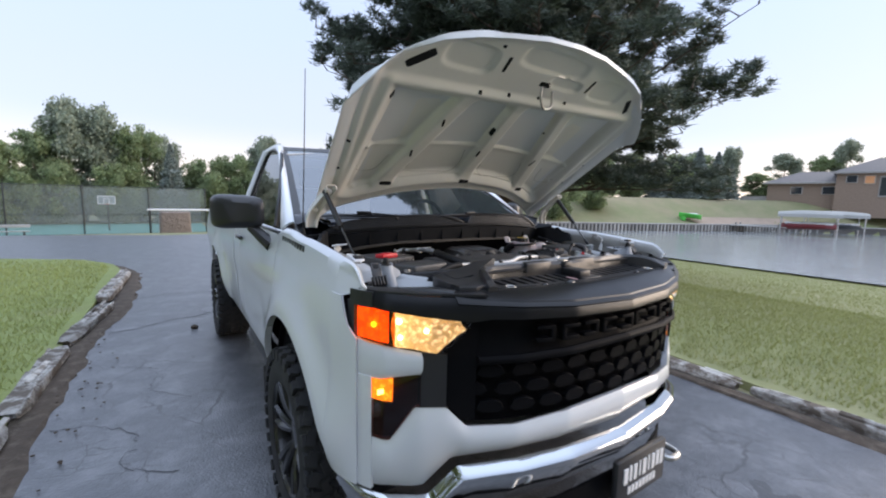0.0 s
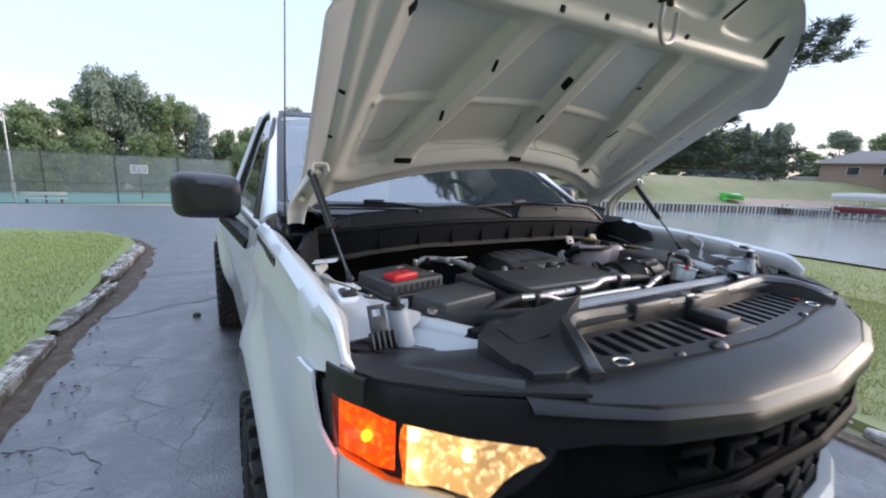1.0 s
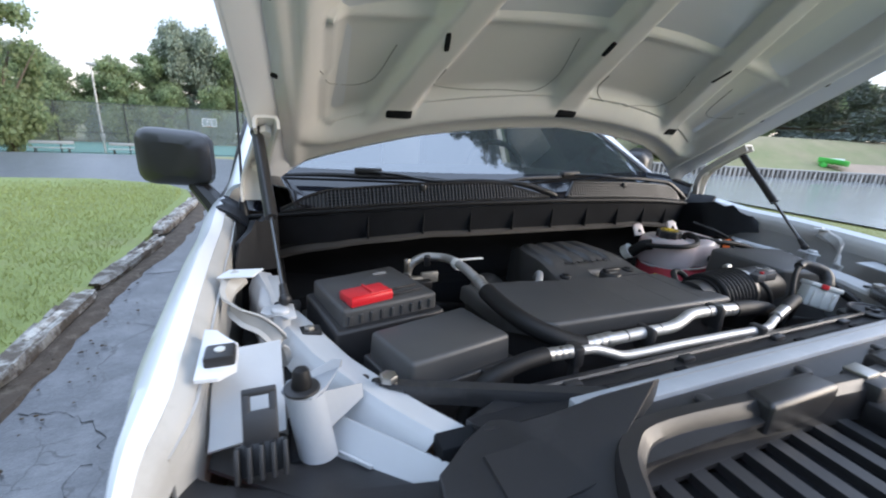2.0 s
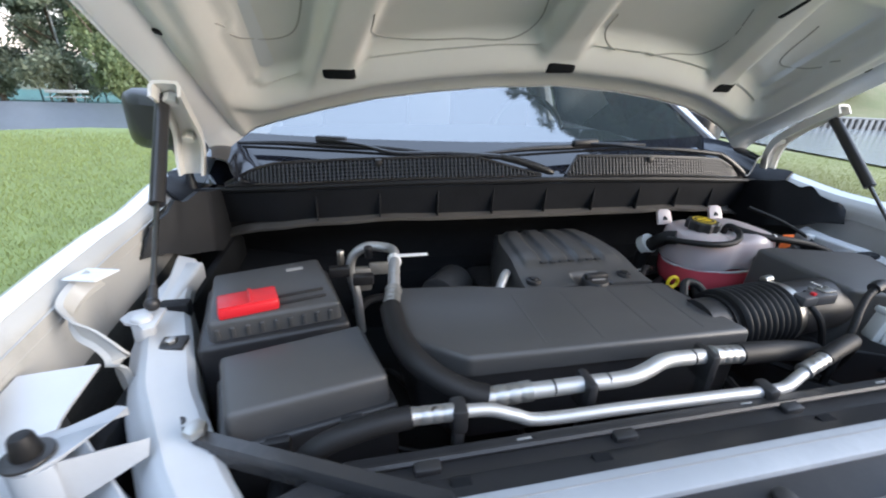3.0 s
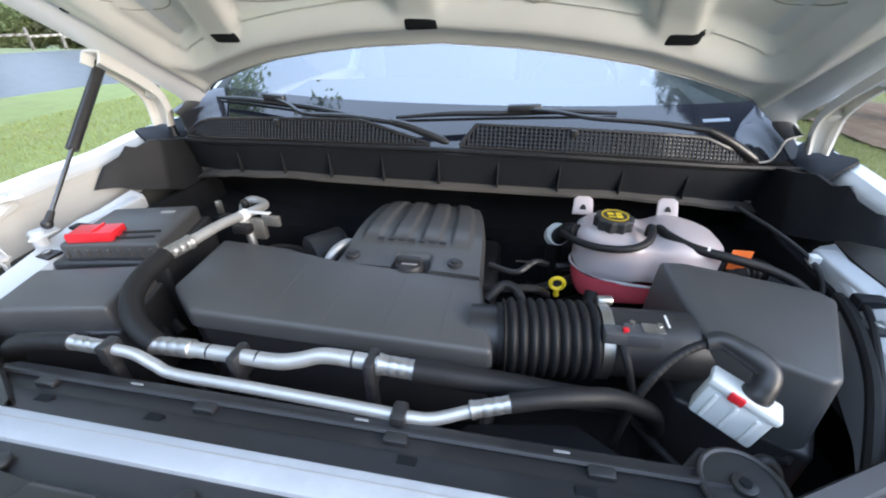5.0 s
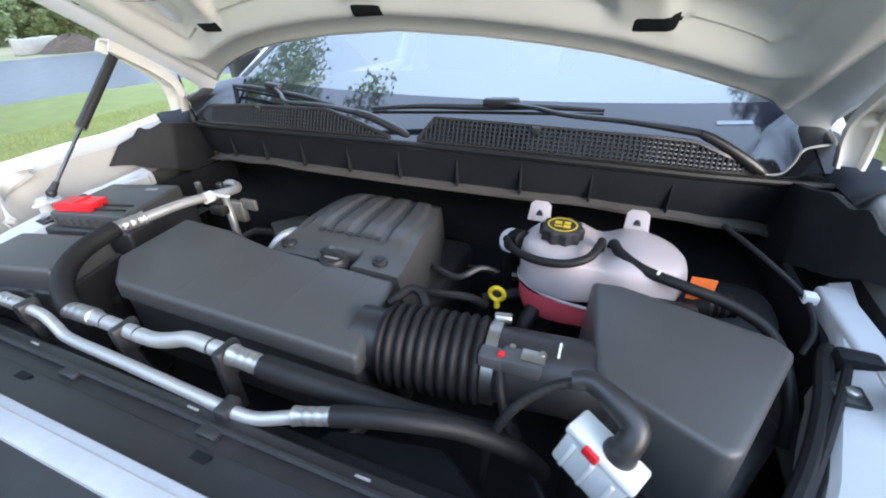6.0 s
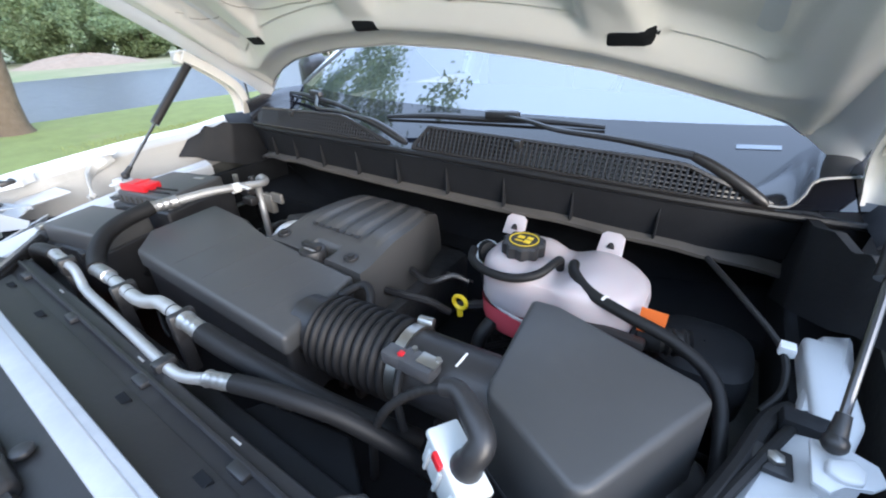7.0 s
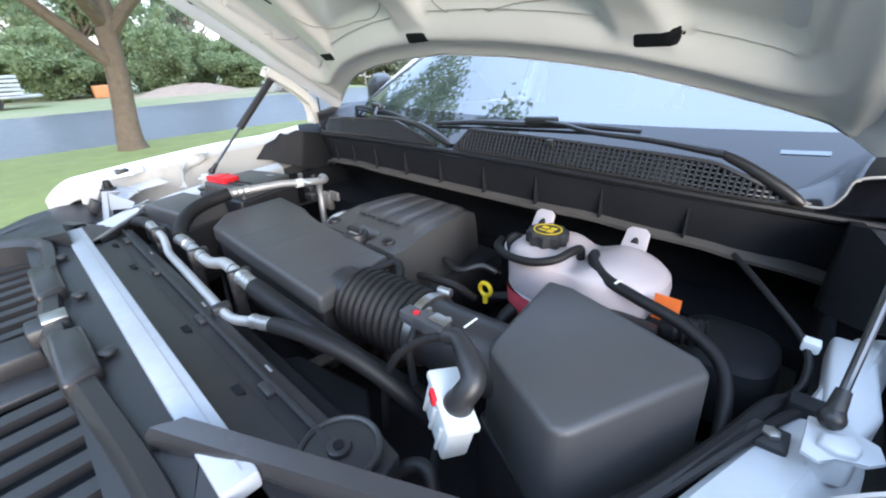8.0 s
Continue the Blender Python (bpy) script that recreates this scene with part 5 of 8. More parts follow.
# fuse box ahead of the battery
FB = [(-0.640, 0.444), (-0.449, 0.484), (-0.482, 0.610), (-0.674, 0.560)]
fb = part("fuse_box", prism(FB, 1.288, 1.336, 0.009, 0.03), COVER, bay, "flat black fuse box lid")
bm = prism([(-0.650, 0.432), (-0.436, 0.476), (-0.474, 0.618), (-0.686, 0.566)], 1.13, 1.292, 0.006)
part("box_base", bm, BLACK, fb)
d = Vector((0.191, 0.040, 0)).normalized()
for k in (0.06, 0.15):
    p = Vector((-0.646, 0.432, 1.28)) + d * k
    part("latch", box_bm(p.x, p.y, p.z, 0.03, 0.012, 0.024, 0.003), BLACK, fb)

FERRULE = mat("crimped_aluminium", (0.44, 0.44, 0.44), 0.38, metal=0.85, vary=0.25, scale=90, bump=0.15, bump_scale=200, stain=(0.14, 0.13, 0.12), stain_scale=60, stain_at=(0.58, 0.66))
# air-conditioning pipes: rubber hoses, crimped ferrules and aluminium pipe
def ferrule(p, q, r, parent):
    p, q = Vector(p), Vector(q)
    d = (q - p).normalized()
    a1 = d.cross(Vector((0, 0, 1))).normalized()
    a2 = d.cross(a1)
    def f(u, v):
        a = 2 * math.pi * v
        ring = sum(math.exp(-((u - k) / 0.045) ** 2) for k in (0.27, 0.50, 0.73))
        rim = 0.10 * math.exp(-((u - 0.05) / 0.05) ** 2)
        rr = 0.93 * r * (1 + rim - ring * (0.05 + 0.13 * max(0.0, math.cos(4 * a)) ** 2)) * (1 if 0.0 < u < 1.0 else 0.75)
        return p.lerp(q, u) + (a1 * math.cos(a) + a2 * math.sin(a)) * rr
    part("ferrule", sheet(f, lin(0, 1, 37), lin(0, 1, 33)), FERRULE, parent, "crimped aluminium ferrule")


pipe = new("suction_pipe")
pipe.parent = truck
pipe["label"] = "thick aluminium pipe with black rubber hose"
part("loop", tube([(-0.478, 0.90, 1.12), (-0.485, 0.905, 1.22), (-0.497, 0.912, 1.27), (-0.490, 0.912, 1.315), (-0.46, 0.908, 1.338), (-0.425, 0.898, 1.340), (-0.405, 0.875, 1.342), (-0.405, 0.82, 1.350), (-0.415, 0.74, 1.360), (-0.424, 0.66, 1.362)], 0.0105, 14, 8), ALU, pipe)
ferrule((-0.424, 0.662, 1.362), (-0.435, 0.600, 1.362), 0.0145, pipe)
part("hose", tube([(-0.434, 0.606, 1.362), (-0.430, 0.548, 1.355), (-0.414, 0.503, 1.345), (-0.385, 0.471, 1.332), (-0.350, 0.451, 1.320), (-0.325, 0.443, 1.315)], 0.0172, 16, 8), RUBBER, pipe, "black rubber hose")
ferrule((-0.335, 0.443, 1.314), (-0.262, 0.442, 1.318), 0.0150, pipe)
part("pipe", tube([(-0.27, 0.442, 1.317), (-0.185, 0.438, 1.321), (-0.125, 0.436, 1.323), (-0.092, 0.440, 1.328), (-0.06, 0.446, 1.336), (-0.02, 0.446, 1.337), (0.035, 0.446, 1.334)], 0.0112, 16, 8), ALU, pipe)
ferrule((0.020, 0.446, 1.335), (0.078, 0.447, 1.331), 0.0150, pipe)
part("hose", tube([(0.07, 0.447, 1.331), (0.13, 0.451, 1.325), (0.20, 0.462, 1.310), (0.27, 0.478, 1.287), (0.34, 0.51, 1.25), (0.38, 0.55, 1.2)], 0.0165, 16, 8), RUBBER, pipe, "black rubber hose")
for x, y, z in ((-0.185, 0.437, 1.321), (0.012, 0.446, 1.335)):
    bm = box_bm(x, y, z - 0.012, 0.016, 0.04, 0.05, 0.006)
    box(bm, x, y - 0.01, z - 0.06, 0.014, 0.02, 0.08, 0.003)
    part("clip", bm, BLACK, pipe)
part("tag", box_bm(-0.372, 0.80, 1.362, 0.062, 0.011, 0.0016, 0, Matrix.Identity(4)), MARK, pipe, "white paper tag")
part("tag_loop", tube([(-0.408, 0.79, 1.352), (-0.408, 0.81, 1.351)], 0.0132, 14, 1), MARK, pipe)
part("port_cap", cyl(bmesh.new(), (-0.455, 0.880, 1.325), (-0.457, 0.876, 1.352), 0.009, bev=0.003), BLACK, pipe)

INK = mat("black_ink", (0.02, 0.02, 0.02), 0.6)
for x, y, z, r in ((-0.235, 0.4405, 1.319, 0.0115), (-0.155, 0.437, 1.322, 0.0115), (-0.015, 0.446, 1.337, 0.0115)):
    part("ink_ring", tube([(x, y, z), (x + 0.003, y, z)], r, 16, 1), INK, pipe)
liq = new("liquid_pipe")
liq.parent = truck
liq["label"] = "thin aluminium pipe along the radiator top"
part("hose", tube([(-0.575, 0.412, 1.20), (-0.565, 0.405, 1.27), (-0.535, 0.402, 1.315), (-0.48, 0.407, 1.330), (-0.43, 0.411, 1.333)], 0.0135, 14, 8), RUBBER, liq, "black rubber hose")
ferrule((-0.435, 0.411, 1.333), (-0.378, 0.412, 1.330), 0.0118, liq)
part("pipe", tube([(-0.385, 0.412, 1.330), (-0.335, 0.412, 1.326), (-0.30, 0.407, 1.316), (-0.265, 0.402, 1.308), (-0.15, 0.397, 1.311), (0.0, 0.391, 1.313), (0.07, 0.389, 1.312), (0.105, 0.392, 1.311), (0.14, 0.402, 1.317), (0.165, 0.409, 1.323)], 0.0082, 14, 8), ALU, liq)
ferrule((0.150, 0.406, 1.320), (0.205, 0.418, 1.330), 0.0118, liq)
part("hose", tube([(0.198, 0.417, 1.329), (0.24, 0.428, 1.333), (0.29, 0.444, 1.328), (0.34, 0.468, 1.305), (0.40, 0.50, 1.25), (0.43, 0.53, 1.18)], 0.0125, 14, 8), RUBBER, liq, "black rubber hose")
for x, y, z in ((-0.372, 0.413, 1.329), (0.065, 0.389, 1.312)):
    bm = box_bm(x, y, z - 0.006, 0.020, 0.030, 0.036, 0.005)
    box(bm, x, y - 0.004, z - 0.05, 0.014, 0.016, 0.06, 0.003)
    part("clip", bm, BLACK, liq)

# ribbed intake hose, clamp, sensor and tube to the air box
ih = new("intake_hose")
ih.parent = truck
ih["label"] = "black concertina intake hose"
A, B = Vector((0.172, 0.586, 1.283)), Vector((0.335, 0.602, 1.284))
part("bellows", tube([A.lerp(B, k / 140) for k in range(141)], lambda t: 0.0565 + (0.0075 * abs(math.sin(t * math.pi * 10.5)) ** 0.9 if 0.06 < t < 0.94 else -0.002), 40, 1), RUBBER, ih)
C = Vector((0.345, 0.603, 1.284))
part("duct_neck", tube([(0.13, 0.583, 1.283), A + Vector((0.006, 0, 0))], 0.050, 32, 1), BLACK, ih)
part("hose_clamp", tube([B - Vector((0.006, 0, 0)), C], 0.0595, 40, 1), STEEL, ih, "steel worm-drive clamp")
part("clamp_screw", cyl(bmesh.new(), (0.328, 0.636, 1.338), (0.352, 0.640, 1.338), 0.008, n=12, bev=0.002), STEEL, ih)
part("mass_air_tube", tube([C, (0.40, 0.607, 1.284), (0.46, 0.612, 1.284), (0.52, 0.62, 1.28)], 0.054, 40, 4), BLACK, ih)
sn = part("air_sensor", box_bm(0.382, 0.565, 1.335, 0.052, 0.030, 0.022, 0.004), mat("grey_sensor", (0.075, 0.075, 0.08), 0.4, vary=0.2, scale=60), ih, "grey air flow sensor with a red lock tab")
part("sensor_plate", box_bm(0.396, 0.568, 1.3475, 0.030, 0.020, 0.003, 0.001), STEEL, sn, "small metal plate")
for dx in (-0.018, 0.02):
    part("screw", cyl(bmesh.new(), (0.386 + dx, 0.575, 1.345), (0.386 + dx, 0.575, 1.351), 0.004, n=8), STEEL, sn)
part("plug", box_bm(0.345, 0.562, 1.334, 0.034, 0.024, 0.020, 0.003), sn.data.materials[0], sn)
part("lock_tab", box_bm(0.357, 0.560, 1.346, 0.008, 0.008, 0.006, 0.001), RED, sn)
part("mark", box_bm(0.425, 0.60, 1.3383, 0.003, 0.028, 0.001, 0, Matrix.Identity(4)), MARK, ih)
part("vent_pipe", tube([(0.15, 0.64, 1.31), (0.175, 0.67, 1.325), (0.20, 0.665, 1.322), (0.215, 0.645, 1.30)], 0.008, 10, 6), RUBBER, ih)

# air filter box
AB = [(0.452, 0.765), (0.495, 0.768), (0.685, 0.715), (0.702, 0.692), (0.617, 0.520), (0.600, 0.512), (0.478, 0.572), (0.470, 0.59)]
ab = part("air_filter_box", prism(AB, 1.20, 1.338, 0.014, 0.05, top=lambda x, y: 0.010 * sstep(0.55, 0.75, y)), COVER, bay, "large plain black air filter box")
bm = prism([(0.445, 0.775), (0.72, 0.725), (0.735, 0.69), (0.62, 0.495), (0.46, 0.57)], 1.0, 1.21, 0.01)
part("lower_box", bm, BLACK, ab)

# white connector with its conduit
wc = new("wiring_connector")
wc.parent = truck
wc["label"] = "pale grey multi-pin connector on black conduit"
mc = Matrix.Translation((0.484, 0.487, 1.298)) @ Matrix.Rotation(radians(-30), 4, "Z") @ Matrix.Rotation(radians(13), 4, "Y") @ Matrix.Rotation(radians(-8), 4, "X")
part("plug", box_bm(0, 0, 0, 0.078, 0.034, 0.062, 0.005, mc), PALE, wc)
part("plug_rim", box_bm(0, 0, 0.026, 0.084, 0.040, 0.012, 0.004, mc), PALE, wc)
for k in (-0.025, 0.0, 0.025):
    part("plug_rib", box_bm(k, -0.018, -0.006, 0.006, 0.006, 0.04, 0.002, mc), PALE, wc)
part("lock_tab", box_bm(-0.008, -0.021, 0.026, 0.018, 0.006, 0.012, 0.002, mc), RED, wc, "red lock tab")
part("boot", tube([mc @ Vector((0.008, 0.002, 0.022)), mc @ Vector((0.010, 0.006, 0.045)), mc @ Vector((0.0, 0.018, 0.064)), (0.468, 0.528, 1.372), (0.445, 0.528, 1.368)], lambda t: table(t, [0, 0.12, 0.16, 0.6, 0.64, 1], [0.0175, 0.0175, 0.0150, 0.0145, 0.0130, 0.0105]), 18, 6), BLACK, wc, "black rubber boot")
part("conduit", tube([(0.452, 0.528, 1.369), (0.425, 0.520, 1.358), (0.400, 0.508, 1.340), (0.380, 0.495, 1.315), (0.365, 0.487, 1.27), (0.355, 0.485, 1.18)], lambda t: 0.0060 + 0.0002 * math.sin(t * 170), 12, 24), RUBBER, wc)
part("cable", tube([(0.355, 0.56, 1.325), (0.365, 0.535, 1.30), (0.38, 0.525, 1.25)], 0.006, 8, 6), RUBBER, wc)

# translucent coolant tank
TANK = bpy.data.materials.new("milky_plastic")
TANK.use_nodes = True
tb = TANK.node_tree.nodes["Principled BSDF"]
tb.inputs["Base Color"].default_value = (0.50, 0.44, 0.45, 1)
tb.inputs["Roughness"].default_value = 0.28
tb.inputs["Subsurface Weight"].default_value = 0.35
tb.inputs["Subsurface Radius"].default_value = (0.05, 0.03, 0.03)
tb.inputs["Subsurface Scale"].default_value = 0.5
FLUID = mat("tank_filled_red", (0.58, 0.085, 0.11), 0.25, vary=0.15, scale=14)
ct = new("coolant_tank")
ct.parent = truck
ct["label"] = "milky plastic coolant tank with red fluid in its foot"


def blob(cx, cy, z0, z1, rx, ry, k=3.0):
    def f(u, v):
        a = 2 * math.pi * u
        c, s = math.cos(a), math.sin(a)
        q = (abs(c) ** k + abs(s) ** k) ** (-1 / k)
        w = table(v, [0, 0.06, 0.5, 0.75, 0.9, 1], [0.86, 0.97, 1.0, 0.93, 0.72, 0.02])
        return (cx + rx * q * c * w, cy + ry * q * s * w, z0 + (z1 - z0) * table(v, [0, 0.5, 0.75, 0.9, 1], [0, 0.7, 0.9, 0.98, 1]))
    return sheet(f, lin(0, 1, 41), lin(0, 1, 17))


def tank_shell(u, v):
    a = 2 * math.pi * u
    c, s = math.cos(a), math.sin(a)
    q = (abs(c) ** 2.8 + abs(s) ** 2.8) ** (-1 / 2.8)
    w = table(v, [0, 0.05, 0.45, 0.62, 0.75, 0.86, 0.94, 1], [0.94, 0.985, 1.0, 0.975, 0.90, 0.76, 0.52, 0.0])
    x, y = 0.142 * q * c * w, 0.087 * q * s * w
    waist = math.exp(-((x + 0.004) / 0.030) ** 2)
    y *= 1 - 0.15 * waist
    z = table(v, [0, 0.45, 0.62, 0.75, 0.86, 0.94, 1], [0, 0.62, 0.80, 0.91, 0.965, 0.99, 1.0])
    return (0.4595 + x, 0.880 + y, 1.268 + 0.094 * z - 0.017 * waist * sstep(0.5, 0.9, v) - 0.008 * sstep(0.06, 0.14, x) * v)


bm = sheet(tank_shell, lin(0, 1, 61), [0, 0.05, 0.15, 0.3, 0.45, 0.54, 0.62, 0.69, 0.75, 0.81, 0.86, 0.90, 0.94, 0.97, 1])
bmesh.ops.remove_doubles(bm, verts=bm.verts, dist=0.0005)
part("shell", bm, TANK, ct)
def tank_foot(u, v):
    a = 2 * math.pi * u
    c, s = math.cos(a), math.sin(a)
    q = (abs(c) ** 3 + abs(s) ** 3) ** (-1 / 3)
    w = table(v, [0, 0.08, 0.25, 0.5, 1], [0.0, 0.74, 0.90, 0.965, 0.985])
    return (0.455 + 0.138 * q * c * w, 0.876 + 0.084 * q * s * w, 1.212 + 0.012 * c + (1.2695 - 1.212 - 0.012 * c) * table(v, [0, 0.08, 0.25, 1], [0, 0.02, 0.14, 1]))


bm = sheet(tank_foot, lin(0, 1, 49), [0, 0.04, 0.08, 0.16, 0.25, 0.4, 0.6, 0.8, 1])
bmesh.ops.remove_doubles(bm, verts=bm.verts, dist=0.0005)
part("filled_foot", bm, FLUID, ct, "lower tank part filled with red coolant")
bm = tube([(0.455 + 0.140 * math.cos(a), 0.875 + 0.084 * math.sin(a), 1.269) for a in lin(0, 2 * math.pi, 33)], 0.003, 6, 1)
part("seam", bm, TANK, ct)
part("filler_neck", cyl(bmesh.new(), (0.387, 0.870, 1.335), (0.387, 0.870, 1.364), 0.030), TANK, ct)
bm = bmesh.new()
rings = []
for rr, zz in ((0.033, 1.358), (0.037, 1.360), (0.037, 1.379), (0.034, 1.382)):
    rings.append([bm.verts.new((0.387 + rr * (1 + 0.07 * math.cos(10 * a)) * math.cos(a), 0.870 + rr * (1 + 0.07 * math.cos(10 * a)) * math.sin(a), zz)) for a in lin(0, 2 * math.pi, 61)[:-1]])
for ra, rb in zip(rings, rings[1:]):
    for k in range(60):
        bm.faces.new((ra[k], ra[(k + 1) % 60], rb[(k + 1) % 60], rb[k]))
bm.faces.new(rings[-1])
bm.faces.new(rings[0][::-1])
tc_ = part("tank_cap", bm, BLACK, ct, "black screw cap with a yellow warning print")
bm = sheet(lambda u, v: (0.387 + (0.024 + 0.0022 * v) * math.cos(u), 0.870 + (0.024 + 0.0022 * v) * math.sin(u), 1.3832), lin(0, 2 * math.pi, 37), [0, 1], 0.0008)
for dx, dy, w, h in ((-0.008, 0.006, 0.012, 0.010), (0.008, 0.008, 0.011, 0.009), (-0.007, -0.008, 0.014, 0.004), (0.008, -0.006, 0.012, 0.011)):
    box(bm, 0.387 + dx, 0.870 + dy, 1.3836, w, h, 0.0008)
part("warning_print", bm, YELLOW, tc_, "yellow warning print")
for x, y in ((0.515, 0.972), (0.335, 0.955)):
    bm = prism([(x - 0.022, y - 0.02), (x + 0.022, y - 0.02), (x + 0.020, y + 0.014), (x + 0.012, y + 0.021), (x - 0.012, y + 0.021), (x - 0.020, y + 0.014)], 1.345, 1.352, 0.001)
    bmesh.ops.rotate(bm, verts=bm.verts, cent=(x, y - 0.02, 1.35), matrix=Matrix.Rotation(radians(60), 3, "X"))
    part("mounting_ear", bm, TANK, ct)
    part("ear_bolt", cyl(bmesh.new(), (x, y - 0.016, 1.36), (x, y - 0.004, 1.366), 0.007, n=12), BLACK, ct)
part("tank_hose", tube([(0.288, 0.865, 1.338), (0.312, 0.818, 1.346), (0.355, 0.790, 1.350), (0.405, 0.787, 1.354), (0.440, 0.806, 1.362), (0.454, 0.838, 1.370), (0.457, 0.862, 1.366), (0.457, 0.868, 1.345)], 0.0075, 12, 8), RUBBER, ct, "thin black overflow hose")
part("tank_hose", tube([(0.475, 0.880, 1.34), (0.478, 0.876, 1.358), (0.488, 0.848, 1.358), (0.525, 0.815, 1.352), (0.58, 0.795, 1.348), (0.65, 0.785, 1.335), (0.705, 0.76, 1.31), (0.725, 0.70, 1.26), (0.73, 0.67, 1.2)], 0.009, 12, 8), RUBBER, ct, "long black coolant hose")
part("hose_mark", tube([(0.545, 0.807, 1.3515), (0.549, 0.8055, 1.351)], 0.0095, 12, 1), MARK, ct)
part("warning_label", box_bm(0.615, 0.822, 1.330, 0.036, 0.0015, 0.042, 0, Matrix.Identity(4)), ORANGE, ct, "orange warning label")
bm = box_bm(0.555, 0.80, 1.30, 0.12, 0.02, 0.02, 0.006)
part("sensor_plug", bm, BLACK, ct)
part("lower_hose", tube([(0.36, 0.81, 1.23), (0.35, 0.78, 1.2), (0.35, 0.76, 1.12)], 0.014, 12, 6), RUBBER, ct)
# hose elbow with a pale clip beside the tank
part("heater_hose", tube([(0.29, 0.95, 1.15), (0.285, 0.93, 1.27), (0.30, 0.895, 1.325), (0.32, 0.87, 1.338)], 0.018, 14, 8), RUBBER, bay)
part("hose_ring", tube([(0.284, 0.936, 1.29), (0.288, 0.92, 1.305)], 0.026, 20, 1), PALE, bay, "pale plastic hose clip")

# dipstick
bm = tube([(0.288 + 0.014 * math.cos(a), 0.812, 1.243 + 0.014 * math.sin(a)) for a in lin(0, 2 * math.pi, 21)], 0.0045, 8, 1)
tube([(0.288, 0.812, 1.230), (0.289, 0.811, 1.212)], 0.006, 8, 1, bm)
part("dipstick", bm, YELLOW, bay, "yellow dipstick ring")

# dim machinery below: block, turbo shield, wiring
CAST = mat("cast_block", (0.03, 0.03, 0.032), 0.55, vary=0.4, scale=20, bump=0.4, bump_scale=80)
eb = part("engine_block", box_bm(-0.01, 0.87, 1.12, 0.34, 0.42, 0.16, 0.02), CAST, bay)
for k in range(8):
    part("fin", box_bm(-0.16 + 0.045 * k, 0.655, 1.12, 0.02, 0.04, 0.12, 0.006), CAST, eb)
rnd = random.Random(5)
for i in range(26):
    x, y = rnd.uniform(-0.5, 0.7), rnd.uniform(0.45, 1.0)
    a = Vector((x, y, rnd.uniform(1.10, 1.21)))
    b = a + Vector((rnd.uniform(-0.18, 0.18), rnd.uniform(-0.15, 0.15), rnd.uniform(-0.04, 0.04)))
    c = b + Vector((rnd.uniform(-0.12, 0.12), rnd.uniform(-0.12, 0.12), rnd.uniform(-0.08, 0.0)))
    part("loom", tube([a, b, c], rnd.choice((0.005, 0.007, 0.011)), 8, 6), RUBBER if i % 4 else SATIN, bay)
# cylinder-head end with light metal pieces behind the duct
bm = cyl(bmesh.new(), (-0.30, 0.86, 1.22), (-0.24, 0.93, 1.22), 0.05, n=24, bev=0.006)
part("turbo_shield", bm, CAST, bay)
part("metal_pipe", tube([(-0.21, 0.74, 1.26), (-0.185, 0.77, 1.30), (-0.165, 0.80, 1.305), (-0.15, 0.83, 1.28)], 0.010, 12, 6), ALU, bay)
for x, y, z in ((-0.52, 0.89, 1.29), (-0.47, 0.865, 1.28)):
    part("connector", box_bm(x, y, z, 0.045, 0.025, 0.022, 0.004, Matrix.Identity(4)), SATIN, bay)
bm = box_bm(-0.475, 0.925, 1.25, 0.05, 0.02, 0.06, 0.006)
box(bm, -0.43, 0.925, 1.275, 0.05, 0.012, 0.03, 0.004)
part("pipe_bracket", bm, mat("dull_cast_alloy", (0.32, 0.31, 0.29), 0.5, metal=0.6, vary=0.3, scale=30, bump=0.3, bump_scale=120), bay)
part("sensor_lead", tube([(0.14, 0.85, 1.25), (0.20, 0.83, 1.25), (0.24, 0.86, 1.262), (0.27, 0.875, 1.25)], 0.007, 8, 6), SATIN, bay)
part("sensor_lead", tube([(0.13, 0.77, 1.24), (0.19, 0.76, 1.255), (0.24, 0.775, 1.25), (0.27, 0.80, 1.22)], 0.008, 8, 6), SATIN, bay)
for i in range(5):
    part("wire_end", tube([(0.20 + 0.012 * i, 0.90, 1.235), (0.225 + 0.012 * i, 0.885, 1.245)], 0.0022, 6, 1), STEEL, bay)

# painted inner rails between bay and fenders
def rail(sgn):
    def f(u, v):
        # u from the front to the rear, v over the section
        y = 0.33 + 0.62 * u
        xo = table(u, [0, 0.12, 0.35, 0.7, 1], [0.60, 0.648, 0.722, 0.795, 0.83])
        sec = [(0.082, -0.12), (0.076, -0.035), (0.052, -0.004), (0.042, 0.003), (0.034, 0.001), (-0.006, -0.006), (-0.014, -0.014), (-0.016, -0.12)]
        k = v * (len(sec) - 1)
        dx = table(k, range(len(sec)), [p[0] for p in sec])
        dz = table(k, range(len(sec)), [p[1] for p in sec])
        return (sgn * (xo + dx * (0.95 - 0.42 * sstep(0.55, 0.8, u))), y, 1.302 + 0.012 * u + dz)
    bm = sheet(f, lin(0, 1, 31), lin(0, 1, 36), 0.004)
    ob = part("inner_rail", bm, RAIL, bay, "white painted inner rail")
    part("rail_plug", cyl(bmesh.new(), (sgn * 0.702, 0.478, 1.298), (sgn * 0.702, 0.478, 1.3065), 0.008, n=16), BLACK, ob)
    return ob


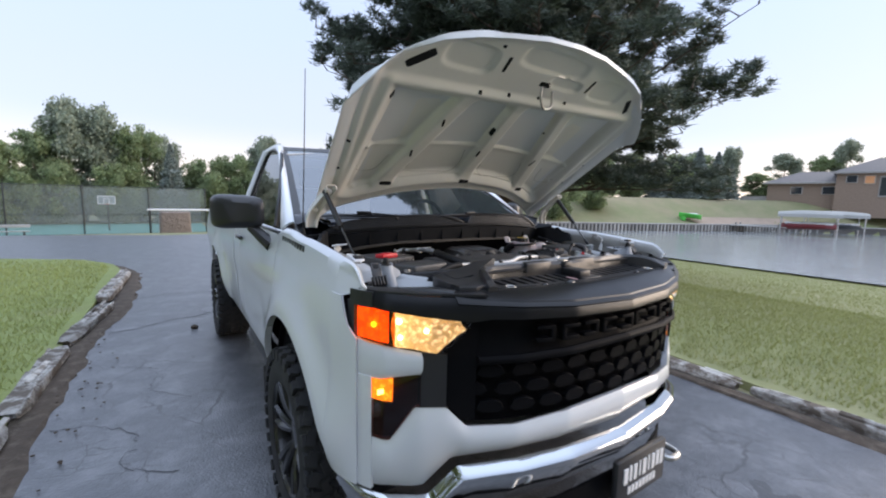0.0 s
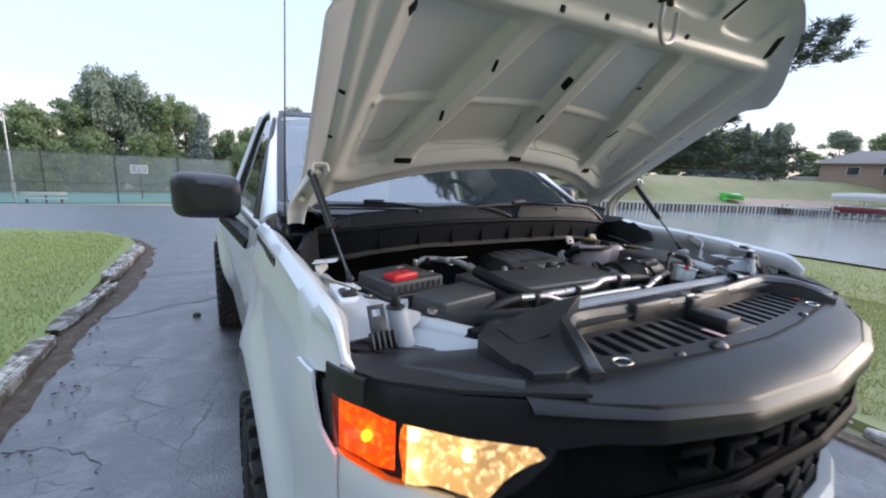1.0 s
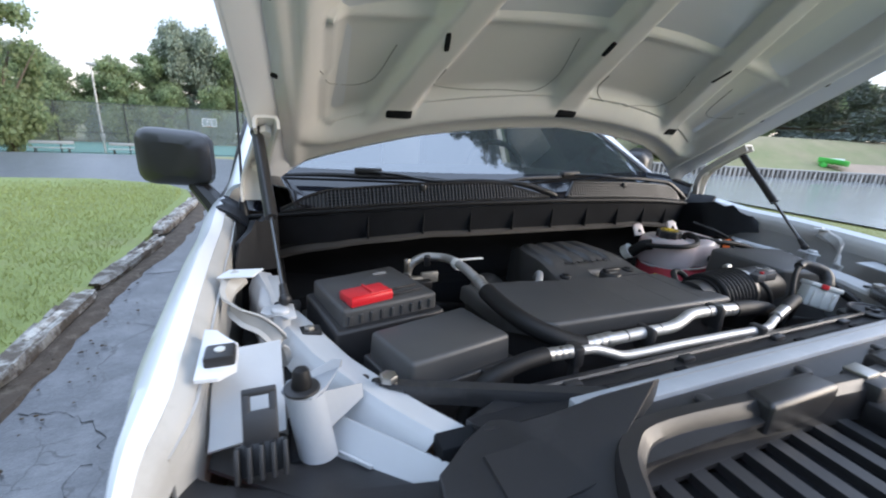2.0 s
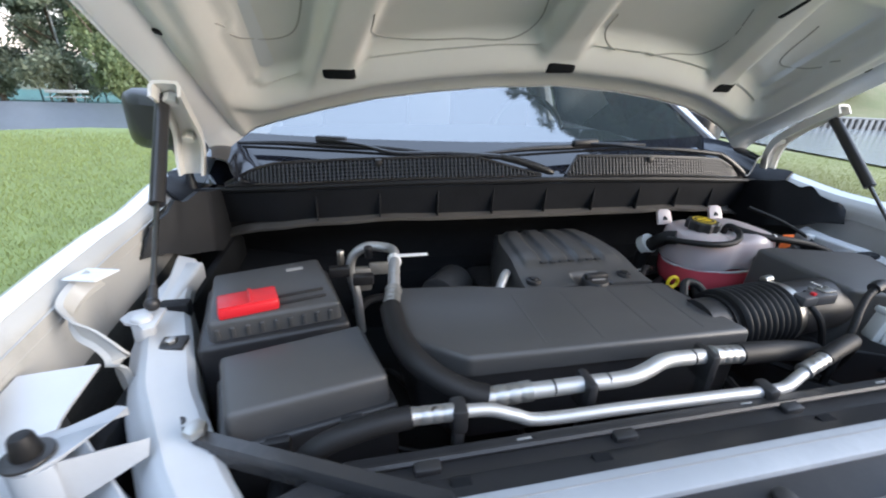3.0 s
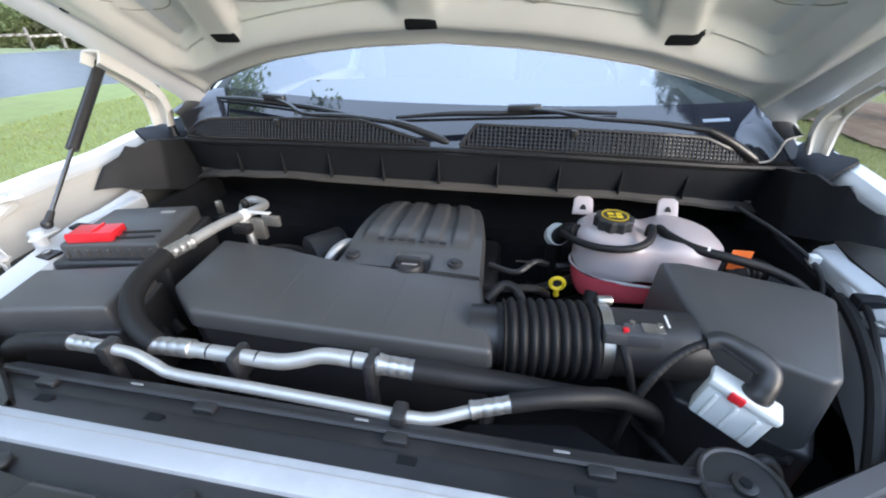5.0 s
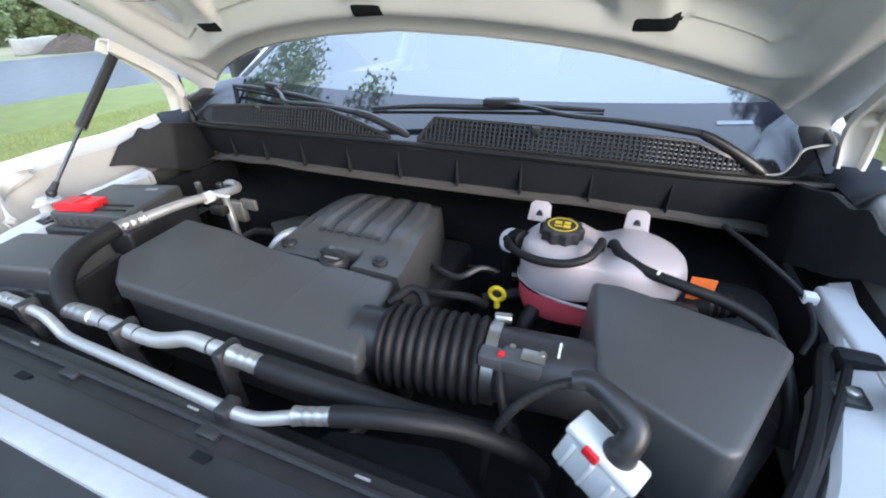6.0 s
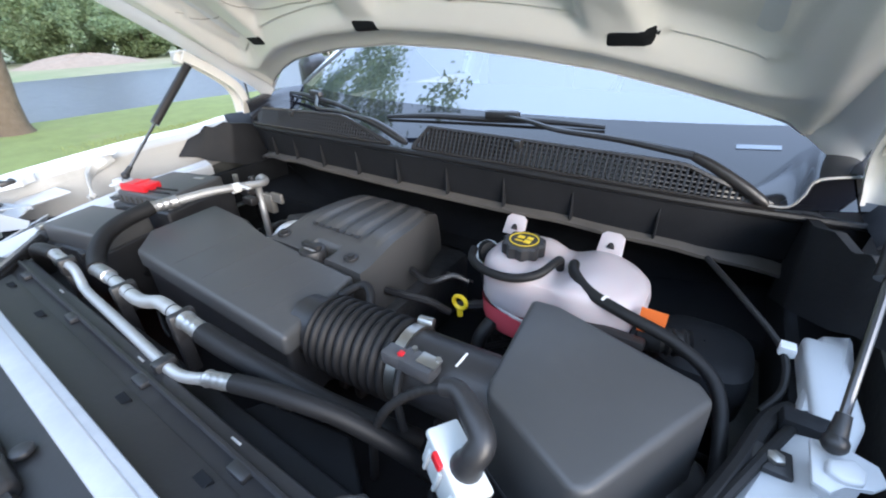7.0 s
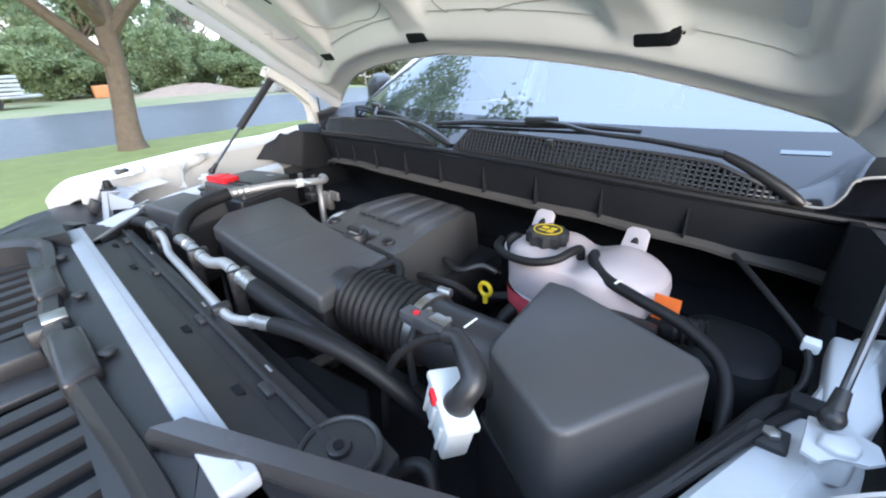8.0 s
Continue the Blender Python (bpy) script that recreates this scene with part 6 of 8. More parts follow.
for sgn in (-1, 1):
    rail(sgn)
    # fender well: painted edge, shade put in as dark grey below, and a dark floor
    def well(u, z0, z1, v):
        y = 0.34 + 0.85 * u
        x = 0.899 + (0.953 - 0.899) * 0.85 * sstep(0.42, 0.25, y) * 0.73
        return (sgn * (x + 0.004), y, 1.39 - fender_drop(y) - z0 - (z1 - z0) * v)
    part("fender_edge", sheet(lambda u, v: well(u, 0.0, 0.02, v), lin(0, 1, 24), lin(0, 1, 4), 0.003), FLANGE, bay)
    part("fender_wall", sheet(lambda u, v: well(u, 0.02, 0.11, v), lin(0, 1, 24), lin(0, 1, 4), 0.004), FLANGE, bay, "inner side of the fender in white darkened for shade")
    part("fender_well", sheet(lambda u, v: well(u, 0.11, 0.30, v), lin(0, 1, 24), lin(0, 1, 6), 0.004), WELL_SHADE, bay, "lower fender well coloured dark for shade")
    bm = sheet(lambda u, v: (sgn * (0.735 + 0.17 * v), 0.42 + 0.62 * u, 1.17 - 0.03 * v), lin(0, 1, 12), lin(0, 1, 4), 0.004)
    part("fender_tray", bm, WELL_SHADE, bay)
    # bent tab on the fender's edge and the curved strap that ties it to the rail
    m = Matrix.Translation((sgn * 0.868, 0.690, 1.408)) @ Matrix.Rotation(sgn * radians(24), 4, "Z") @ Matrix.Rotation(sgn * radians(6), 4, "Y")
    part("fender_tab", box_bm(0, 0, 0, 0.062, 0.040, 0.003, 0.001, m, 1), WHITE, bay, "white bent sheet tab")
    path = smooth_path([(0.868, 0.700, 1.400), (0.888, 0.680, 1.385), (0.890, 0.648, 1.372), (0.868, 0.622, 1.358), (0.838, 0.608, 1.345), (0.815, 0.598, 1.318), (0.806, 0.592, 1.27)], 8)
    bm = bmesh.new()
    rows = []
    for i, p in enumerate(path):
        d = (path[min(i + 1, len(path) - 1)] - path[max(i - 1, 0)]).normalized()
        w = Vector((0.35, 0.25, 1.0))
        w = (w - d * w.dot(d)).normalized() * 0.016
        nn = d.cross(w).normalized()
        rows.append([bm.verts.new(Vector((sgn * q.x, q.y, q.z))) for q in (p - w, p - w * 0.6 + nn * 0.006, p + w * 0.6 + nn * 0.006, p + w)])
    for ra, rb in zip(rows, rows[1:]):
        for k in range(3):
            bm.faces.new((ra[k], ra[k + 1], rb[k + 1], rb[k]))
    bm.normal_update()
    bmesh.ops.solidify(bm, geom=bm.faces[:], thickness=0.003)
    part("fender_strap", bm, FLANGE, bay, "curved pale sheet strap")
    # nut clip on the rail beside the strut's foot
    part("rail_clip", box_bm(sgn * 0.762, 0.640 if sgn < 0 else 0.678, 1.308, 0.036, 0.034, 0.008, 0.002, Matrix.Identity(4)), BLACK, bay)
    # solid black block; its colour gives the shade of a notch
    part("rail_notch", box_bm(sgn * 0.795, 0.748, 1.306, 0.050, 0.028, 0.030, 0.006), COWL, bay, "dark block for the shade of a notch across the rail")
    part("rail_bolt", cyl(bmesh.new(), (sgn * 0.764, 0.640 if sgn < 0 else 0.678, 1.310), (sgn * 0.764, 0.640 if sgn < 0 else 0.678, 1.318), 0.009, n=6, bev=0.002), STEEL, bay)
    # front tab of the fender with its black nut clip
    bm = prism([(sgn * x, y) for x, y in ((0.905, 0.425), (0.903, 0.520), (0.888, 0.515), (0.876, 0.495), (0.862, 0.482), (0.862, 0.436), (0.880, 0.422))][::sgn], 1.374, 1.378, 0.001, top=lambda x, y: 0.018 * sstep(0.40, 0.55, y))
    part("front_tab", bm, WHITE, bay, "white sheet tab on the fender's edge")
    part("nut_clip", box_bm(sgn * 0.880, 0.458, 1.386, 0.034, 0.034, 0.018, 0.004), BLACK, bay)
    part("nut", cyl(bmesh.new(), (sgn * 0.880, 0.458, 1.394), (sgn * 0.880, 0.458, 1.3965), 0.006, n=12), PALE, bay)
        # bonnet buffer on its own painted bracket
    hub = new("bonnet_buffer")
    hub.parent = truck
    plate = [(0.815, 0.405), (0.805, 0.385), (0.782, 0.380), (0.765, 0.395), (0.742, 0.440), (0.736, 0.458), (0.748, 0.462), (0.790, 0.432), (0.808, 0.422)]
    part("bracket", prism([(sgn * x, y) for x, y in plate][::sgn], 1.3555, 1.3595, 0.001, top=lambda x, y: -0.020 * sstep(0.43, 0.47, y)), TIE, hub, "shade-darkened white sheet plate under the rubber pad")
    part("bracket_leg", sheet(lambda u, v: (sgn * (0.788 + 0.024 * math.cos(u) - 0.012 * v), 0.402 + 0.022 * math.sin(u) - 0.02 * v, 1.356 - 0.075 * v), lin(-2.6, 0.3, 10), lin(0, 1, 5), 0.003), TIE, hub, "curved sheet leg of the bracket")
    part("bracket_arm", sheet(lambda u, v: (sgn * (0.770 - 0.055 * u), 0.395 + 0.045 * u - 0.01 * v, 1.355 - 0.030 * u - 0.05 * v * (1 - 0.7 * u)), lin(0, 1, 8), lin(0, 1, 4), 0.003), TIE, hub)
    bm = cyl(bmesh.new(), (sgn * 0.792, 0.400, 1.359), (sgn * 0.792, 0.400, 1.3635), 0.021, bev=0.002)
    part("pad_base", bm, BLACK, hub)
    part("rubber_pad", cyl(bmesh.new(), (sgn * 0.792, 0.401, 1.362), (sgn * 0.792, 0.401, 1.387), 0.013, 0.009, bev=0.004), RUBBER, hub)
    # lamp panel: the painted wall under the rail's front end, and the dark hollow before it
    bm = sheet(lambda u, v: (sgn * (0.812 - 0.19 * u + 0.035 * v), 0.492 - 0.215 * u - 0.028 * v, 1.300 - 0.004 * u - 0.06 * v), lin(0, 1, 16), lin(0, 1, 8), 0.004)
    part("lamp_panel", bm, RAIL, bay, "white painted wall behind the headlight")
    for k in (0.42, 0.5):
        part("wall_rib", box_bm(0, 0, 0, 0.05, 0.004, 0.006, 0.0015, Matrix.Translation((sgn * (0.832 - 0.19 * k), 0.470 - 0.215 * k, 1.265 + 0.1 * (k - 0.42))) @ Matrix.Rotation(sgn * 0.85, 4, "Z")), RAIL, bay)
    bm = sheet(lambda u, v: (sgn * (0.62 + 0.275 * u), nose(0.62 + 0.275 * u) + 0.20 + (0.10 + 0.10 * u) * v, 1.285 - 0.035 * v), lin(0, 1, 14), lin(0, 1, 5), 0.004)
    part("lamp_back_cover", bm, GRIME, bay, "black rear of the headlight cover")
    # black lamp lid behind the top bar
    bm = sheet(lambda u, v: (sgn * (0.60 + 0.345 * u), nose(0.60 + 0.345 * u) + 0.02 + (0.255 - 0.115 * u) * v, 1.300 - 0.008 * (1 - u) + 0.010 * math.sin(math.pi * v) - 0.018 * v), lin(0, 1, 18), lin(0, 1, 8), 0.008)
    part("lamp_lid", bm, GRIME, bay, "dusty black cover over the headlight")
    bm = tube([(sgn * x, y, z) for x, y, z in ((0.69, 0.092, 1.302), (0.75, 0.142, 1.304), (0.82, 0.212, 1.303), (0.90, 0.296, 1.297))], lambda q: 0.011 - 0.005 * q, 8, 6)
    part("lid_ridge", bm, mat("worn_black_ridge", (0.045, 0.045, 0.047), 0.38, vary=0.4, scale=60), bay, "worn ridge along the lamp cover")
    # painted apron between the fender and the buffer post, and the slotted bracket before it
    bm = sheet(lambda u, v: (sgn * (0.812 + 0.083 * u), 0.398 + 0.15 * v + 0.01 * (1 - u), 1.298 + 0.03 * sstep(0.0, 0.5, v) + 0.012 * v), lin(0, 1, 8), lin(0, 1, 10), 0.004)
    part("apron", bm, RAIL, bay, "white painted apron beside the fender")
    m = Matrix.Translation((sgn * 0.838, 0.380, 1.330)) @ Matrix.Rotation(radians(-31), 4, "X")
    bm = bmesh.new()
    for dx, dz, w, h in ((-0.014, 0.012, 0.009, 0.066), (0.014, 0.012, 0.009, 0.066), (0, 0.042, 0.037, 0.009), (0, 0.004, 0.037, 0.036), (0, -0.028, 0.046, 0.034)):
        box(bm, dx, 0, dz, w, 0.008, h, 0.002, m)
    for dx in (-0.024, -0.012, 0.0, 0.012, 0.024):
        part("bracket_rib", box_bm(dx, -0.010, -0.030, 0.005, 0.020, 0.036, 0.0015, m), BLACK, bay)
    part("slotted_bracket", bm, BLACK, bay, "black slotted bracket with a ribbed foot")
    # diagonal brace from the rail to the radiator top
    p, q = Vector((sgn * 0.690, 0.458, 1.306)), Vector((0.335, 0.252, 1.364) if sgn > 0 else (-0.400, 0.297, 1.335))
    d, w = q - p, Vector((sgn * 0.49, 0.87, 0))
    def chan(u, v):
        ww = table(v, [0, 0.12, 0.2, 0.8, 0.88, 1], [-0.018, -0.018, -0.013, 0.013, 0.018, 0.018]) * table(u, [0, 0.03, 0.08, 1], [0.45, 0.85, 1, 1.05])
        zz = table(v, [0, 0.12, 0.2, 0.8, 0.88, 1], [-0.022, -0.002, 0.004, 0.004, -0.002, -0.022])
        return p + d * u + w * ww + Vector((0, 0, zz if u > 0.1 else max(-0.004, zz) + 0.002))
    br = part("brace", sheet(chan, [0, 0.03, 0.08, 0.12, 0.16, 0.3, 0.5, 0.7, 1], [0, 0.06, 0.12, 0.16, 0.2, 0.35, 0.5, 0.65, 0.8, 0.84, 0.88, 0.94, 1], 0.003), BRACE, bay, "black pressed steel diagonal brace")
    part("brace_bolt", cyl(bmesh.new(), p + d * 0.06 + Vector((0, 0, 0.006)), p + d * 0.06 + Vector((0, 0, 0.017)), 0.013, n=6, bev=0.002), STEEL, br)

# slam panel: black radiator cover, white bar, slotted deck
bm = prism([(-0.60, 0.345), (-0.505, 0.385), (0.42, 0.385), (0.55, 0.345), (0.55, 0.30), (-0.60, 0.30)], 1.27, 1.310, 0.004)
part("radiator_top", bm, GRIME, bay, "dusty black radiator top")
part("radiator_seam", tube([(-0.52, 0.364, 1.315), (0.44, 0.364, 1.315)], 0.004, 6, 1), BLACK, bay)
for x in (-0.42, -0.18, 0.07, 0.30):
    part("clip", box_bm(x, 0.357, 1.313, 0.030, 0.016, 0.010, 0.003), BLACK, bay)
for x in (-0.39, -0.228, 0.09, 0.28):
    # dark blocks set slightly proud, coloured as the shade in square holes
    part("top_hole", box_bm(x, 0.328, 1.3175, 0.022, 0.013, 0.006, 0.0005, seg=1), DARK, bay, "small square dark block for a hole's shade")
for x in (-0.30, 0.02, 0.26):
    part("mark_tag", box_bm(x, 0.376, 1.3100, 0.018, 0.003, 0.003, 0.0008), GREYMARK, bay)
bm = prism([(-0.60, 0.375), (0.44, 0.375), (0.46, 0.43), (-0.60, 0.43)], 1.18, 1.245, 0.006)
part("fan_shroud", bm, COWL, bay)
bm = prism([(0.10, 0.40), (0.36, 0.39), (0.40, 0.43), (0.30, 0.50), (0.14, 0.47)], 1.12, 1.21, 0.008)
# coloured near-black to read as the shaded void beside the radiator
part("fan_shroud_end", bm, DARK, bay)
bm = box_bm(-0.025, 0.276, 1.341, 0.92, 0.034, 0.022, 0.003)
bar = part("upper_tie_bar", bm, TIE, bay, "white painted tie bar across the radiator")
bm = sheet(lambda u, v: (u, 0.294 + 0.048 * v, 1.334 - 0.022 * v), lin(-0.60, 0.55, 20), lin(0, 1, 3), 0.006)
part("radiator_lip", bm, GRIME, bay)
part("bar_groove", box_bm(-0.025, 0.282, 1.3522, 0.90, 0.0015, 0.001, 0, Matrix.Identity(4)), GREYMARK, bar)
# plateau ahead of the bar
bm = sheet(lambda u, v: (u, 0.190 + 0.070 * v, 1.338 + 0.006 * v - 0.01 * sstep(0.5, 0.6, abs(u))), lin(-0.62, 0.62, 40), lin(0, 1, 5), 0.008)
part("slam_panel", bm, GRIME, bay, "black panel over the radiator")
for x in (-0.316, -0.10, 0.118):
    part("push_pin", cyl(bmesh.new(), (x, 0.236, 1.345), (x, 0.236, 1.3525), 0.011, n=18, bev=0.003), BLACK, bay)
SEAL = [(-0.560, 0.05), (-0.545, 0.09), (-0.515, 0.155), (-0.475, 0.205), (-0.40, 0.225), (-0.15, 0.205), (0.0, 0.195), (0.15, 0.205), (0.40, 0.225), (0.475, 0.205), (0.515, 0.155), (0.545, 0.09), (0.56, 0.05)]
bm = bmesh.new()
rows = []
line_ = smooth_path([(x, y, 0) for x, y in SEAL], 6)
for i, p in enumerate(line_):
    ease = 0.42 + 0.58 * sstep(0, 13, min(i, len(line_) - 1 - i))
    d = (Vector((p.x, p.y - 0.02, 0)) * Vector((0.25, 1, 1))).normalized()
    rows.append([bm.verts.new(p + d * a + Vector((0, 0, 1.292 + (z - 1.292) * ease))) for a, z in ((-0.022, 1.300), (-0.018, 1.345), (-0.008, 1.356), (0.010, 1.354), (0.014, 1.338), (0.016, 1.30))])
for a, b in zip(rows, rows[1:]):
    for k in range(len(a) - 1):
        bm.faces.new((a[k], a[k + 1], b[k + 1], b[k]))
for a in (rows[0], rows[-1]):
    bm.faces.new(a)
part("deck_rim", bm, SATIN, bay, "raised satin black rim round the slotted deck")
def deck_edge(x):
    return table(abs(x), [0, 0.2, 0.43, 0.62, 0.72], [0.010, 0.022, 0.055, 0.088, 0.105])


def deck_z(y):
    return 1.2975 + 0.045 * y


def slot_front(x):
    return table(abs(x), [0, 0.27, 0.36, 0.46, 0.51], [0.060, 0.076, 0.088, 0.112, 0.132])


# rounded bar that rolls from the grille up to the deck
bm = sheet(lambda u, v: (u, nose(u) - 0.002 + (deck_edge(u) - nose(u) + 0.002) * math.sin(v * math.pi / 2) ** 1.3, table(abs(u), [0, 0.3, 0.6, 0.72], [1.250, 1.255, 1.268, 1.276]) + (deck_z(deck_edge(u)) + 0.001 - table(abs(u), [0, 0.3, 0.6, 0.72], [1.250, 1.255, 1.268, 1.276])) * math.sin(v * math.pi * 0.62) / math.sin(0.62 * math.pi)), lin(-0.70, 0.70, 61), lin(0, 1, 14), 0.006)
part("front_roll", bm, TOPBAR, bay, "rounded satin black bar before the deck")
part("deck_groove", tube([(x, deck_edge(x) + 0.002, deck_z(deck_edge(x)) + 0.001) for x in lin(-0.66, 0.66, 61)], 0.0035, 6, 1), DARK, bay, "dark joint before the deck")
bm = sheet(lambda u, v: (u, deck_edge(u) + (slot_front(u) - deck_edge(u)) * v, deck_z(deck_edge(u) + (slot_front(u) - deck_edge(u)) * v)), lin(-0.62, 0.62, 60), lin(0, 1, 5), 0.008)
part("grille_deck", bm, GRIME, bay, "black plastic deck behind the grille")
bm = sheet(lambda u, v: (u, 0.186 + 0.032 * v, deck_z(0.186 + 0.032 * v)), lin(-0.56, 0.56, 30), lin(0, 1, 3), 0.008)
part("deck_rear", bm, GRIME, bay, "rear strip of the slotted deck")
# near-black sheet in place of the shaded space below the slots
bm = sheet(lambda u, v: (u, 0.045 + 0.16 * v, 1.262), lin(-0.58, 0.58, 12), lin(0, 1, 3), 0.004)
part("slot_floor", bm, DARK, bay, "dark sheet for the shade under the slots")
for i in range(22):
    x = -0.5235 + i * 0.0475
    if abs(x) < 0.06:
        continue
    yf = slot_front(x) - 0.002
    bm = sheet(lambda u, v: (x + 0.021 * u, yf + (0.188 - yf) * v, deck_z(yf + (0.188 - yf) * v) - 0.0004), [-0.5, 0.5], lin(0, 1, 3), 0.012)
    part("deck_bar", bm, GRIME, bay)
part("deck_middle", box_bm(0, 0.125, 1.2975, 0.12, 0.13, 0.012, 0.003), GRIME, bay)
for x, y, r in ((-0.452, 0.078, 0.021), (0.452, 0.078, 0.021)):
    bm = tube([(x + r * math.cos(a), y + 0.75 * r * math.sin(a), deck_z(y) + 0.002) for a in lin(0, 2 * math.pi, 25)], 0.0028, 6, 1)
    part("deck_ring", bm, STEEL, bay)
    bm = cyl(bmesh.new(), (0, 0, -0.002), (0, 0, 0.0022), r - 0.002, n=20)
    bmesh.ops.transform(bm, matrix=Matrix.Translation((x, y, deck_z(y))) @ Matrix.Diagonal((1, 0.75, 1, 1)), verts=bm.verts)
    # solid dark disc for the shade inside the ring
    part("deck_hole", bm, DARK, bay)
for x, y, r in ((-0.304, 0.049, 0.015), (0.304, 0.049, 0.015), (-0.177, 0.036, 0.024)):
    bm = bmesh.new()
    bmesh.ops.create_uvsphere(bm, u_segments=18, v_segments=10, radius=r, matrix=Matrix.Translation((x, y, deck_z(y))) @ Matrix.Diagonal((1, 0.75, 0.6, 1)))
    part("deck_button", bm, SATIN, bay, "domed black button on the deck")
for x in (-0.19, 0.10):
    bm = prism([(x - 0.075, 0.185), (x + 0.075, 0.185), (x + 0.065, 0.225), (x - 0.065, 0.225)], 1.32, 1.362, 0.008)
    part("deck_duct", bm, SATIN, bay, "raised black moulding on the deck")
bm = box_bm(-0.03, 0.125, 1.316, 0.07, 0.10, 0.03, 0.006)
box(bm, -0.03, 0.19, 1.34, 0.05, 0.05, 0.03, 0.006)
part("bonnet_latch", bm, BLACK, bay, "black bonnet latch")
part("latch_label", box_bm(-0.107, 0.083, 1.3032, 0.016, 0.050, 0.002, 0.0005, Matrix.Identity(4), 1), mat("pink_label", (0.55, 0.35, 0.36), 0.5), bay, "pale pink label")
part("latch_plate", box_bm(-0.03, 0.20, 1.357, 0.035, 0.03, 0.006, 0.002), STEEL, bay)
# side wings of the slam panel
for sgn in (-1, 1):
    pts = [(0.37, 0.262), (0.47, 0.262), (0.52, 0.272), (0.560, 0.283), (0.572, 0.305), (0.590, 0.311), (0.606, 0.296), (0.626, 0.292), (0.646, 0.274), (0.673, 0.256), (0.682, 0.21), (0.678, 0.135), (0.668, 0.122), (0.669, 0.095), (0.61, 0.075), (0.562, 0.08), (0.535, 0.15), (0.48, 0.215)]
    rise = 0.046 if sgn < 0 else 0.016
    bm = prism([(sgn * x, y) for x, y in pts][::-sgn], 1.295, 1.318, 0.003, top=lambda x, y: 0.014 * sstep(0.05, 0.25, y) + rise * sstep(0.60, 0.44, abs(x)) * sstep(0.17, 0.255, y))
    part("slam_wing", bm, GRIME, bay)
    # dark block that fills the gap behind the wing with painted shade
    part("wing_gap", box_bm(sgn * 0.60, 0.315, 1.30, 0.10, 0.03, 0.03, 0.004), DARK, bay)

# shock tower mount plate by the brace
bm = cyl(bmesh.new(), (0.443, 0.366, 1.2880), (0.443, 0.366, 1.3160), 0.043, 0.040, 32, 0.004)
part("round_mount", bm, BLACK, bay, "round black rubber mount")
part("mount_stud", cyl(bmesh.new(), (0.443, 0.366, 1.3140), (0.443, 0.366, 1.3220), 0.013, n=14, bev=0.002), SATIN, bay)
# dark plug coloured as the shade in the stud's hole
part("mount_hole", cyl(bmesh.new(), (0.443, 0.366, 1.3160), (0.443, 0.366, 1.3235), 0.006, n=12), DARK, bay)
part("mount_rim", tube([(0.443 + 0.041 * math.cos(a), 0.366 + 0.041 * math.sin(a), 1.3150) for a in lin(0, 2 * math.pi, 33)], 0.004, 8, 1), SATIN, bay)
part("mount_plate", prism([(0.395, 0.335), (0.47, 0.325), (0.50, 0.36), (0.485, 0.41), (0.42, 0.418), (0.39, 0.385)], 1.2880, 1.3020, 0.003), GRIME, bay)
part("radiator_hose", tube([(0.47, 0.40, 1.265), (0.495, 0.425, 1.28), (0.515, 0.425, 1.27), (0.53, 0.41, 1.22), (0.54, 0.39, 1.15)], 0.008, 12, 8), RUBBER, bay)
# fender-side parts on the driver's side: cable with white clip, loom, dark bulge
part("bonnet_cable", tube([(0.66, 0.99, 1.37), (0.72, 0.93, 1.345), (0.775, 0.885, 1.310), (0.785, 0.84, 1.28), (0.765, 0.80, 1.26)], 0.005, 8, 8), RUBBER, bay)
part("cable_clip", box_bm(0.781, 0.886, 1.311, 0.02, 0.02, 0.016, 0.003), MARK, bay, "white cable clip")
part("rail_loom", tube([(0.79, 0.80, 1.28), (0.76, 0.74, 1.30), (0.735, 0.66, 1.30), (0.70, 0.57, 1.29), (0.66, 0.49, 1.27), (0.62, 0.42, 1.25)], 0.011, 10, 8), RUBBER, bay)
part("rail_loom", tube([(0.80, 0.78, 1.30), (0.765, 0.70, 1.312), (0.72, 0.60, 1.30), (0.66, 0.47, 1.27)], 0.006, 8, 8), RUBBER, bay)
bm = blob(0.69, 0.91, 1.15, 1.265, 0.075, 0.08)
part("brake_booster", bm, COWL, bay)
part("booster_hose", tube([(0.58, 0.86, 1.27), (0.62, 0.83, 1.295), (0.67, 0.84, 1.30)], lambda t: 0.02 + 0.002 * math.sin(t * 90), 12, 12), RUBBER, bay)
for sgn in (-1, 1):
    def baffle(u, v):
        """u from the fender's edge to the bulkhead, v from the foot to the wavy top."""
        x, y = table(u, [0, 0.45, 0.7, 1], [0.892, 0.845, 0.80, 0.80]), table(u, [0, 0.45, 0.7, 1], [0.885, 0.955, 1.02, 1.15])
        lo = table(u, [0, 0.3, 0.5, 0.7, 1], [1.345, 1.335, 1.315, 1.30, 1.24])
        hi = table(u, [0, 0.08, 0.3, 0.42, 0.5, 0.62, 0.8, 1], [1.375, 1.395, 1.412, 1.436, 1.425, 1.440, 1.425, 1.405])
        return (sgn * x, y + 0.03 * v, lo + (hi - lo) * v)
    part("corner_baffle", sheet(baffle, lin(0, 1, 40), lin(0, 1, 8), 0.018), COWL, bay, "black foam baffle in the corner of the bay")
    bm = prism([(sgn * 0.80, 0.93), (sgn * 0.845, 0.93), (sgn * 0.85, 0.78), (sgn * 0.83, 0.72), (sgn * 0.80, 0.76)][::-sgn], 1.28, 1.315, 0.008)
    part("strut_tower", bm, RAIL, bay)

